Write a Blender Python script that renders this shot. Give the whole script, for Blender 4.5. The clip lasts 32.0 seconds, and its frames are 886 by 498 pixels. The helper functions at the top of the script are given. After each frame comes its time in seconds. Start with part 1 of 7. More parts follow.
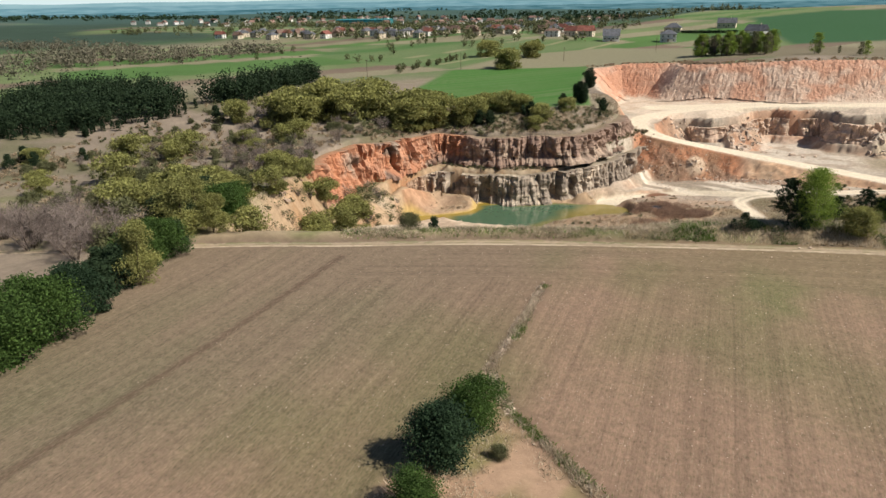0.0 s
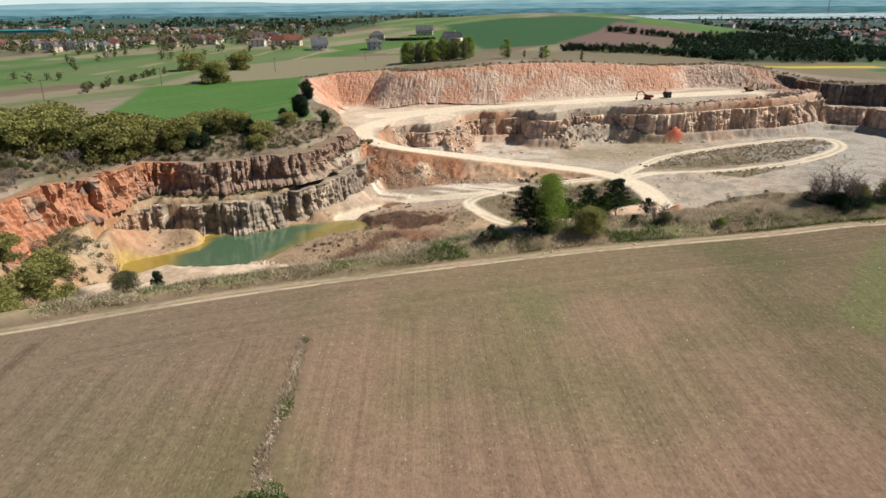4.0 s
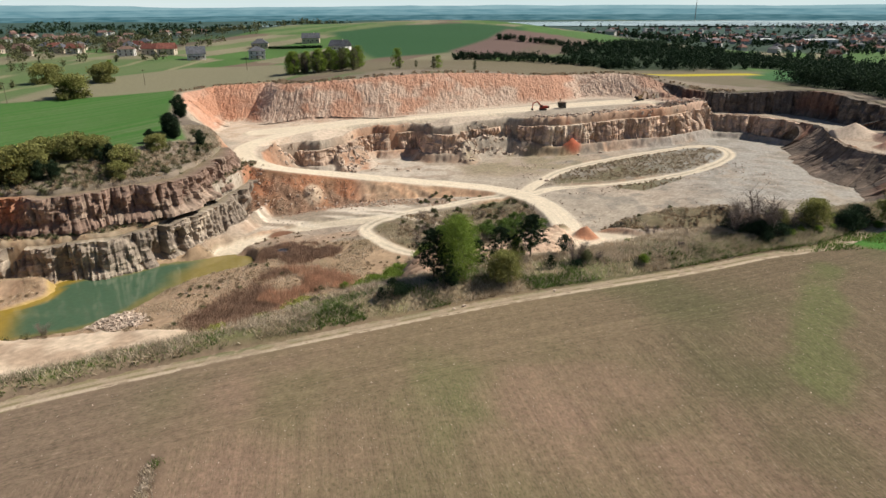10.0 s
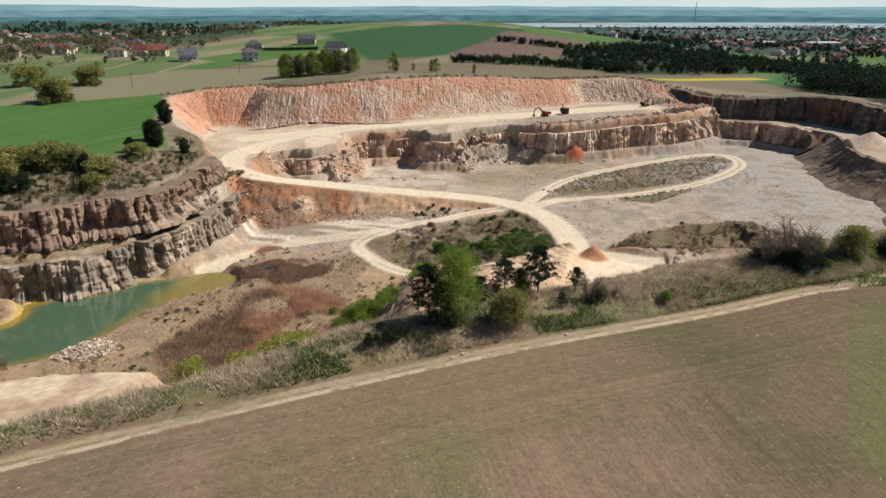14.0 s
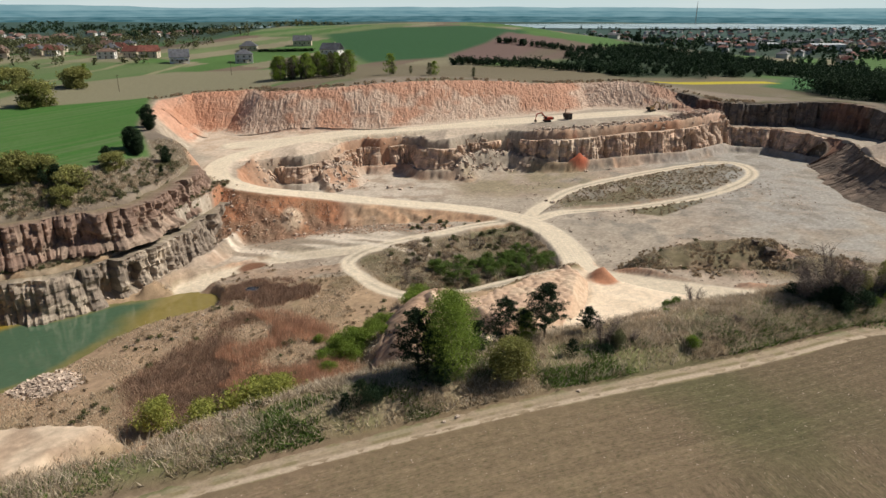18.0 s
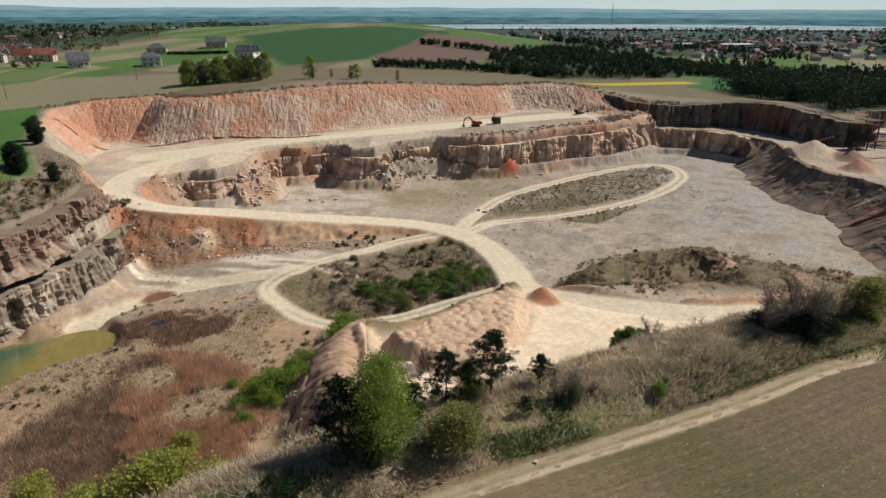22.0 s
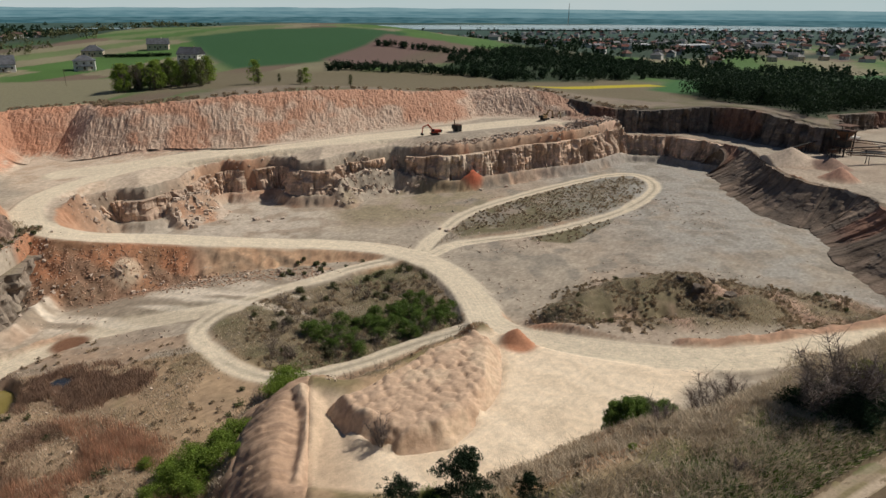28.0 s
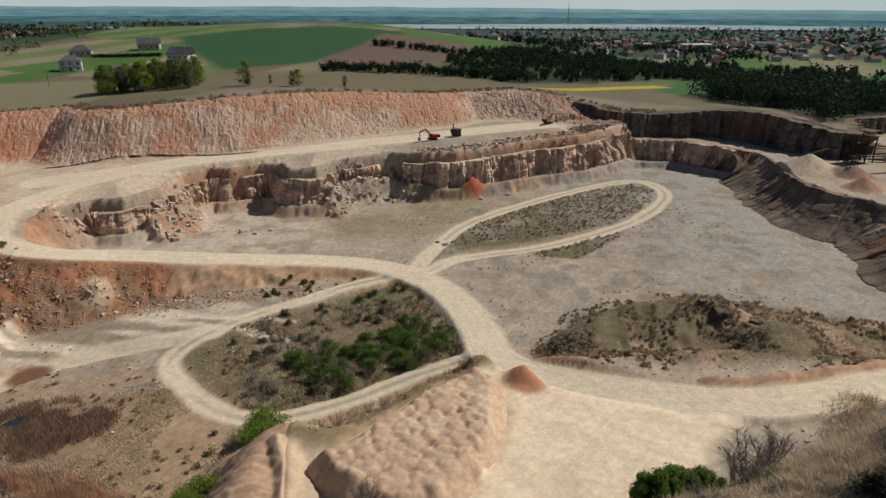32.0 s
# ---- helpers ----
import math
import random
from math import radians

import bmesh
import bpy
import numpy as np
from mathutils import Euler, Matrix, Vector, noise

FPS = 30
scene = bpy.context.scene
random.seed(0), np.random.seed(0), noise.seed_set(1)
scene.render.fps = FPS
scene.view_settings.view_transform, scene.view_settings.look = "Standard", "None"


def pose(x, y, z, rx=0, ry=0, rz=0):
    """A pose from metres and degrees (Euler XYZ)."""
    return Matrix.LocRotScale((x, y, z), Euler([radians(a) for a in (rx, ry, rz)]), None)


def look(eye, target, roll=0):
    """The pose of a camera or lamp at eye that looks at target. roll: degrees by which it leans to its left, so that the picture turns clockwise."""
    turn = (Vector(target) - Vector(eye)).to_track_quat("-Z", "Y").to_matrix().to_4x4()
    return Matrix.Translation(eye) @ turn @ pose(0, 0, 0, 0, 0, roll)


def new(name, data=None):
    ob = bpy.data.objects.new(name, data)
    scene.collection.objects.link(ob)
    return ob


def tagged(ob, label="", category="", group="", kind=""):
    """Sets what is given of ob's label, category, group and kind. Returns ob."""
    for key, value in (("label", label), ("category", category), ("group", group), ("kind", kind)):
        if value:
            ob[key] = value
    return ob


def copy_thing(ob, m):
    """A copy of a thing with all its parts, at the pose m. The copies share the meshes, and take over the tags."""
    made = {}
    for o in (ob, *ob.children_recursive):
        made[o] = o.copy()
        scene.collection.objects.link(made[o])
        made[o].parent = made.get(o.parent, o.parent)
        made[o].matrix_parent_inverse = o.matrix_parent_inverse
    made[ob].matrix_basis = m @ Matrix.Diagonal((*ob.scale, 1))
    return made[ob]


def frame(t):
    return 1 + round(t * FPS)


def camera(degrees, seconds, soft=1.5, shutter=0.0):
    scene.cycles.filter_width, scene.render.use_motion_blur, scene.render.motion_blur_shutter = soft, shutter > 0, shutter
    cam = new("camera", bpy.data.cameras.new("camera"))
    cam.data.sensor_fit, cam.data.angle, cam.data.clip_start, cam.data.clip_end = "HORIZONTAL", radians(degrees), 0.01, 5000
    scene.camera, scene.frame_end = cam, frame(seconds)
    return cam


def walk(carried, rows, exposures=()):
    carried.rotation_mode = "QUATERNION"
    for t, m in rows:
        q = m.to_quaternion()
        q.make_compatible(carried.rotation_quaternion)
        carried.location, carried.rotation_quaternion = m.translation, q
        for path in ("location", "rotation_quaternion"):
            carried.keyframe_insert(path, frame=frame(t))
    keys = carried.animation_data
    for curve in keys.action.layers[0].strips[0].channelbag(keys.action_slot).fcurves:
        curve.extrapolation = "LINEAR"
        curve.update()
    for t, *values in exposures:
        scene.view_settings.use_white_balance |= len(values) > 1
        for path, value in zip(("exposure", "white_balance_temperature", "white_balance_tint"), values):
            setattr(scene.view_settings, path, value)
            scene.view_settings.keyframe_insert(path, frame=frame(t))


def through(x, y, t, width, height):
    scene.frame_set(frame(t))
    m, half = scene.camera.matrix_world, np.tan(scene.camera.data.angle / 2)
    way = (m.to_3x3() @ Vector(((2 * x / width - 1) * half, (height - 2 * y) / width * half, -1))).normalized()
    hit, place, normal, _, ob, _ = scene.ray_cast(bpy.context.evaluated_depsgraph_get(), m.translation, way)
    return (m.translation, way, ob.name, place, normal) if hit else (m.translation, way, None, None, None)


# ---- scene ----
cam = camera(67.48, 32.0)
PATH = [
    (0, pose(9.94, -30.62, 47.85, 69.24, 0, 33.35) @ pose(0, 0, 0, 0, 0, -1.00)),
    (1, pose(7.30, -27.36, 48.05, 69.26, 0, 27.09) @ pose(0, 0, 0, 0, 0, -0.88)),
    (2, pose(5.19, -24.64, 48.43, 69.36, 0, 20.69) @ pose(0, 0, 0, 0, 0, -0.91)),
    (3, pose(3.20, -21.53, 48.62, 69.43, 0, 14.67) @ pose(0, 0, 0, 0, 0, -0.82)),
    (4, pose(1.80, -17.91, 48.80, 69.48, 0, 9.23) @ pose(0, 0, 0, 0, 0, -0.68)),
    (4.5, pose(1.13, -16.00, 48.80, 69.54, 0, 6.50) @ pose(0, 0, 0, 0, 0, -0.68)),
    (6.5, pose(0.77, -9.63, 49.75, 69.65, 0, 0.03) @ pose(0, 0, 0, 0, 0, -0.50)),
    (7, pose(0.47, -7.86, 49.81, 69.70, 0, -0.01) @ pose(0, 0, 0, 0, 0, -0.47)),
    (9, pose(-0.00, 0.00, 50.00, 69.80, 0, 0.01) @ pose(0, 0, 0, 0, 0, -0.33)),
    (11, pose(-0.07, 8.00, 50.30, 69.88, 0, -0.02) @ pose(0, 0, 0, 0, 0, -0.17)),
    (13, pose(0.01, 15.77, 50.61, 69.89, 0, -0.14) @ pose(0, 0, 0, 0, 0, -0.04)),
    (17, pose(1.22, 31.97, 50.69, 69.91, 0, -0.16) @ pose(0, 0, 0, 0, 0, 0.05)),
    (18, pose(1.40, 35.95, 50.62, 69.95, 0, -0.18) @ pose(0, 0, 0, 0, 0, 0.08)),
    (18.5, pose(1.34, 38.01, 50.57, 69.96, 0, -0.57) @ pose(0, 0, 0, 0, 0, 0.15)),
    (19, pose(1.37, 39.77, 50.69, 69.96, 0, -1.30) @ pose(0, 0, 0, 0, 0, 0.16)),
    (20, pose(1.68, 44.12, 50.53, 69.99, 0, -3.05) @ pose(0, 0, 0, 0, 0, 0.19)),
    (21, pose(1.92, 48.31, 50.51, 69.99, 0, -4.81) @ pose(0, 0, 0, 0, 0, 0.18)),
    (22, pose(2.18, 52.24, 50.69, 70.00, 0, -6.59) @ pose(0, 0, 0, 0, 0, 0.24)),
    (23, pose(2.71, 56.35, 50.66, 70.01, 0, -8.27) @ pose(0, 0, 0, 0, 0, 0.25)),
    (24, pose(3.31, 60.51, 50.63, 70.02, 0, -9.82) @ pose(0, 0, 0, 0, 0, 0.30)),
    (24.5, pose(3.56, 62.62, 50.60, 70.03, 0, -10.31) @ pose(0, 0, 0, 0, 0, 0.31)),
    (25, pose(3.90, 64.63, 50.71, 70.01, 0, -10.26) @ pose(0, 0, 0, 0, 0, 0.33)),
    (27.5, pose(5.87, 74.63, 50.38, 70.04, 0, -10.09) @ pose(0, 0, 0, 0, 0, 0.33)),
    (28, pose(6.19, 76.52, 50.43, 70.05, 0, -10.10) @ pose(0, 0, 0, 0, 0, 0.34)),
    (30, pose(7.97, 84.59, 50.47, 69.97, 0, -10.07) @ pose(0, 0, 0, 0, 0, 0.30)),
    (32, pose(9.41, 92.78, 50.05, 69.99, 0, -10.18) @ pose(0, 0, 0, 0, 0, 0.35)),
]

walk(cam, PATH, exposures=[(0.0, 0.34), (9.0, 0.2), (14.0, 0.12), (19.0, -0.04), (25.0, -0.22), (32.0, -0.44)])

# ---- world and sun ----
SUN_DIR = Vector((0.97, 0.22, 0.0)).normalized()
SUN_EL = radians(46)
world = bpy.data.worlds.new("world")
scene.world = world
world.use_nodes = True
wn, wl = world.node_tree.nodes, world.node_tree.links
sky = wn.new("ShaderNodeTexSky")
sky.sky_type, sky.sun_disc = "NISHITA", False
sky.sun_elevation, sky.sun_rotation = SUN_EL, math.atan2(SUN_DIR.x, SUN_DIR.y)
sky.air_density, sky.dust_density, sky.ozone_density = 0.9, 0.6, 2.5
wl.new(sky.outputs[0], wn["Background"].inputs[0])
wn["Background"].inputs[1].default_value = 0.05
sun = new("sun", bpy.data.lights.new("sun", "SUN"))
sun.data.energy, sun.data.angle, sun.data.color = 5.0, radians(0.6), (1.0, 0.93, 0.82)
sun.matrix_world = look((0, 0, 300), Vector((0, 0, 300)) - (SUN_DIR * math.cos(SUN_EL) + Vector((0, 0, math.sin(SUN_EL)))))

# ---- number helpers ----
def sm(a, b, v):
    t = np.clip((v - a) / (b - a), 0, 1)
    return t * t * (3 - 2 * t)


def mix(a, b, t):
    return a + (b - a) * t


def hash2(i, j, s=0.0):
    v = np.sin(i * 127.1 + j * 311.7 + s * 74.7) * 43758.5453
    return v - np.floor(v)


def vnoise(x, y, size, s=0.0):
    x, y = x / size, y / size
    i, j = np.floor(x), np.floor(y)
    u, v = x - i, y - j
    u, v = u * u * (3 - 2 * u), v * v * (3 - 2 * v)
    a = mix(hash2(i, j, s), hash2(i + 1, j, s), u)
    b = mix(hash2(i, j + 1, s), hash2(i + 1, j + 1, s), u)
    return mix(a, b, v)


def fbm(x, y, size, s=0.0, n=4):
    out, amp, tot = 0.0, 1.0, 0.0
    for k in range(n):
        out = out + amp * vnoise(x, y, size / 2 ** k, s + k * 3.1)
        tot += amp
        amp *= 0.5
    return out / tot


def line_d(x, y, pts, closed=False):
    """Distance to a polyline, the height along it, and the length along it; far from it the distance is only large."""
    if np.size(x) > 4000:
        xs, ys = [p[0] for p in pts], [p[1] for p in pts]
        off = np.hypot(np.maximum(np.maximum(min(xs) - x, x - max(xs)), 0), np.maximum(np.maximum(min(ys) - y, y - max(ys)), 0))
        close = off < 75
        out = [off + 40.0, np.zeros(np.shape(x)), np.zeros(np.shape(x))]
        for whole, piece in zip(out, line_d_all(x[close], y[close], pts, closed)):
            whole[close] = piece
        return tuple(out)
    return line_d_all(x, y, pts, closed)


def line_d_all(x, y, pts, closed=False):
    best = np.full(np.shape(x), 1e12)
    zz, along = np.zeros(np.shape(x)), np.zeros(np.shape(x))
    pts = [p if len(p) == 3 else (*p, 0.0) for p in pts]
    if closed:
        pts = pts + pts[:1]
    run = 0.0
    for (ax, ay, az), (bx, by, bz) in zip(pts, pts[1:]):
        ex, ey = bx - ax, by - ay
        ln = math.hypot(ex, ey) + 1e-9
        t = np.clip(((x - ax) * ex + (y - ay) * ey) / ln ** 2, 0, 1)
        d = (x - ax - t * ex) ** 2 + (y - ay - t * ey) ** 2
        near = d < best
        best = np.where(near, d, best)
        zz = np.where(near, az + t * (bz - az), zz)
        along = np.where(near, run + t * ln, along)
        run += ln
    return np.sqrt(best), zz, along


def inside(x, y, pts):
    """Signed distance to a polygon's edge, positive inside."""
    d = line_d(x, y, pts, True)[0]
    odd = np.zeros(np.shape(x), bool)
    for (ax, ay, *_), (bx, by, *_) in zip(pts, pts[1:] + pts[:1]):
        if ay != by:
            hit = ((ay > y) != (by > y)) & (x < (bx - ax) * (y - ay) / (by - ay) + ax)
            odd ^= hit
    return np.where(odd, d, -d)


def smooth_line(pts, n=6):
    """A polyline through the points, rounded."""
    P = [np.array(p, float) for p in pts]
    P = [2 * P[0] - P[1]] + P + [2 * P[-1] - P[-2]]
    out = []
    for a, b, c, d in zip(P, P[1:], P[2:], P[3:]):
        for k in range(n):
            t = k / n
            out.append(0.5 * (2 * b + (c - a) * t + (2 * a - 5 * b + 4 * c - d) * t * t + (3 * b - a - 3 * c + d) * t ** 3))
    out.append(P[-2])
    return [tuple(p) for p in out]


# ---- the plan: lines and outlines in metres ----
TRACK = smooth_line([(-190, 8), (-111, 55), (-83, 69), (-54, 84), (-26, 96), (9, 109), (45, 120), (64, 127), (79, 131), (95, 141), (120, 158)])
RIM = [(-116, 62), (-128, 80), (-136, 100), (-150, 135), (-157, 150), (-158, 165), (-153, 186), (-151, 210), (-127, 213), (-115, 221), (-104, 227), (-95, 237),
       (-91, 264), (-92, 286), (-101, 297), (-122, 322), (-146, 370), (-160, 415), (-146, 432), (-110, 436), (-96, 418), (-80, 414), (-60, 416), (-36, 418), (16, 432), (66, 444), (86, 455), (112, 448),
       (140, 428), (150, 410), (160, 403), (172, 399), (188, 396), (203, 391), (211, 374), (217, 357), (223, 342), (231, 338), (242, 352), (260, 376), (300, 394), (330, 398), (330, 160), (130, 168), (104, 152), (70, 142), (44, 134), (20, 125), (0, 117), (-20, 109), (-44, 97), (-66, 86), (-90, 74)]
BENCH_EDGE = [(-80, 326), (-72, 333), (-61, 331), (-51, 343), (-47, 360), (-38, 369), (-29, 366), (-18, 371), (-9, 368), (-5, 356), (5, 355), (13, 364), (27, 369), (36, 372), (49, 366), (63, 363),
              (80, 367), (100, 373), (122, 376), (140, 386), (152, 394), (166, 392), (179, 387), (187, 374), (193, 362)]
EAST_EDGE = [(193, 362), (197, 352), (194, 338), (187, 320), (183, 306), (182, 290), (187, 278), (189, 266), (180, 247), (170, 229), (168, 206)]
FLOOR = BENCH_EDGE + EAST_EDGE[1:] + [(150, 192), (120, 192), (88, 200), (60, 205), (20, 214), (-60, 224), (-80, 250), (-76, 280), (-86, 312)]
LOW_TOP = [(-149, 158), (-152, 176), (-146, 200), (-127, 204), (-111, 210), (-98, 222), (-86, 248), (-81, 274), (-80, 292)]
UP_TOP = [(-136, 100), (-150, 135), (-157, 150), (-158, 165), (-153, 186), (-151, 210), (-127, 213), (-115, 221), (-104, 227), (-95, 237), (-91, 264), (-92, 286)]
LOW_FLOOR = [(-118, 96), (-134, 132), (-146, 165), (-148, 190), (-144, 200), (-127, 204), (-111, 210), (-98, 222), (-86, 248), (-81, 274), (-82, 290), (-65, 286), (-50, 289), (-33, 289), (-14, 290), (8, 290), (26, 282),
             (38, 266), (40, 246), (41, 230), (42, 214), (37, 204), (27, 200), (17, 192), (8, 188), (0, 191), (-3, 187), (-6, 177), (-5, 166), (0, 156), (18, 148), (0, 140), (-25, 132), (-50, 122), (-80, 106), (-100, 94)]
RAMP = smooth_line([(-62, 378, -12.6), (-78, 362, -13.6), (-89, 347, -13.9), (-94.5, 331, -13.8), (-94.5, 316, -13.5), (-91.5, 304, -13.3), (-85, 293, -13.9), (-76, 286.5, -15), (-65, 285, -16.4), (-50, 288, -18.6), (-33, 288, -20.2), (-14, 289, -22.3), (8, 289, -24.3), (26, 282, -25), (38, 267, -25), (43, 250, -24.8), (44, 234, -24.2), (43.5, 220, -22.4),
                    (48, 207, -20), (64, 193, -17.5), (76, 186, -16.5), (90, 183, -16), (112, 184, -15.5), (140, 186, -15), (180, 192, -14), (230, 200, -12)])
UPPER_ROAD = smooth_line([(-100, 366, -14.4), (-78, 372, -13.4), (-50, 384, -12), (0, 393, -9.7), (40, 397, -7.6), (80, 403, -5.5), (115, 406, -3.7), (142, 402, -2.4)])
LOOP = smooth_line([(36, 284, -26.3), (44, 300, -26.3), (64, 326, -25.5), (110, 352, -23.5), (140, 360, -22), (148, 350, -21.6), (142, 330, -21.8), (116, 306, -23), (80, 292, -25), (50, 288, -26), (34, 274, -25.6)])
LOOP_ROAD = smooth_line([(38, 270, -25), (30, 276, -25.6), (15, 273, -26.2), (1, 266, -27), (-13, 258, -27.2), (-24, 248, -27.4), (-29, 237, -27.5), (-24, 226, -27.3), (-17, 216, -27.3), (-10, 211, -27.2), (-3, 209, -27), (12, 212.5, -26.4), (20, 216, -25.9), (28, 218.5, -25), (42, 221, -23)])
LOW_ROAD = smooth_line([(-22, 250, -27), (-38, 250, -29), (-52, 248, -30.6), (-66, 240, -32), (-78, 228, -33)])
POND = smooth_line([(-124, 160), (-112, 164), (-101, 169), (-93, 180), (-88, 196), (-76, 206), (-65, 212), (-66, 221), (-72, 225), (-84, 222), (-96, 217), (-107, 207), (-123, 201), (-121, 190), (-129, 179), (-138, 172), (-134, 163), (-124, 160)], 4)
SAND = [(-1, 188), (-1, 176), (-2, 163), (14, 158), (28, 155), (37, 159), (54, 165), (66, 172), (80, 184), (67, 192), (56, 201), (46, 206), (38, 205), (36, 200), (27, 196), (17, 188), (8, 184)]
HEAP = [(6, 182), (10, 184), (17, 189), (27, 197), (35, 201), (38, 199), (36.5, 191), (34, 183), (27.5, 174), (23, 169.5), (16, 169.5), (12, 173), (8, 177)]
CREST = [(-1, 188, -15.7), (0.6, 180, -17.0), (0.2, 172, -17.3), (-1.2, 163, -17.6)]
SHELF = [(-102, 104), (-90, 119), (-80, 121), (-60, 125), (-52, 124), (-56, 114), (-72, 105), (-90, 94)]
BERM = [(80, 191), (86, 189.5), (100, 190), (120, 190.8), (150, 193)]
HUMMOCK = [(52, 218), (64, 204), (84, 196), (112, 194), (140, 196), (150, 206), (138, 222), (118, 234), (96, 246), (70, 240)]
MOUND_RIDGE = [(64, 220), (72, 223), (82, 227), (96, 228)]
CROP = [(-122, 252), (-110, 286), (-138, 340), (-166, 424), (-238, 362), (-208, 275), (-170, 244)]
DITCH = smooth_line([(-34.2, 68.5, 0), (-31.4, 56, 0), (-30, 48, 0), (-28.3, 39, 0), (-24, 33.5, 0), (-19, 29.5, 0), (-12, 25.5, 0), (-6.5, 22, 0), (4, 16, 0)])
SCRUB = [(-28, 38), (-23, 32), (-12, 25), (2, 14), (-6, 2), (-26, 2), (-28, 22)]
NE_EDGE = [(140, 428), (149, 410), (160, 403), (172, 399), (188, 396), (203, 391), (211, 374), (217, 357), (223, 342), (231, 338), (242, 352), (260, 376), (300, 394), (328, 398)]
POND_Z, LAKE_Z = -33.2, -16.0


def off_roads(x, y, room=1.2):
    """True where no road runs."""
    clear = np.ones(np.shape(x), bool)
    for road, half in ((LOOP, 2.8), (LOW_ROAD, 4.2), (LOOP_ROAD, 2.6), (RAMP, 4.8)):
        clear &= line_d(x, y, road)[0] > half + room
    return clear


def loads(x, y, size=3.6):
    """Rounded tops of tipped loads, one to a cell, unevenly placed."""
    u, v = (0.85 * x + 0.53 * y) / size, (0.85 * y - 0.53 * x) / (size * 0.7)
    best = np.full(np.shape(x), 9.0)
    for di in (-1, 0, 1):
        for dj in (-1, 0, 1):
            i, j = np.floor(u) + di, np.floor(v) + dj
            best = np.minimum(best, np.hypot(u - i - 0.2 - 0.6 * hash2(i, j, 1), v - j - 0.2 - 0.6 * hash2(i, j, 2)))
    return np.sqrt(np.clip(1 - (best / 0.72) ** 2, 0, 1))


def low_z(x, y):
    return -32.6 + 5.2 * np.clip((x + 88) / 62, 0, 1)


def floor_z(x, y):
    return -26.0 + 4.0 * np.clip((x - 40) / 95, -0.3, 1.1)


def bench_z(x, y):
    return mix(-15.2 + 0.05 * (x + 114), -9.5 + 0 * x, sm(150, 158, x))


def base_z(x, y):
    field = np.clip(0.036 * (x + 34), -6, 4.5) + 0.9 * (fbm(x, y, 90, 5, 2) - 0.5)
    plateau = -1.0 + 11.0 * np.exp(-((x + 10) / 110) ** 2 - ((y - 440) / 90) ** 2) + 2.5 * sm(-150, -260, x) + 5.0 * np.exp(-((x - 212) / 40) ** 2 - ((y - 375) / 40) ** 2) + 5.0 * np.exp(-((x - 122) / 34) ** 2 - ((y - 450) / 42) ** 2)
    z = mix(field, plateau, sm(170, 260, y + 0.3 * np.abs(x + 60) * (x < -60)))
    z = z + 25 * np.exp(-((x - 10) / 420) ** 2 - ((y - 1050) / 360) ** 2) + 4 * sm(430, 640, y) * sm(250, 60, x)
    z = z - 17 * sm(190, 620, x + 0.25 * (y - 450)) * sm(380, 560, y + 0.2 * x)
    z = z - 9 * sm(700, 1100, y) * sm(-250, -420, x) - 12 * sm(1350, 1900, y)
    r = np.hypot(x, y)
    far = sm(3600, 4900, r)
    z = z + (LAKE_Z - 3 - z) * sm(1900, 2400, r) * sm(-0.55, -0.3, x / (r + 1)) * (1 - far)
    z = z + 10 * sm(2600, 4200, r) * sm(-0.3, -0.6, x / (r + 1)) * 0.5
    big = sm(300, 900, r)
    return z + big * 7 * (fbm(x, y, 260, 2, 3) - 0.5)


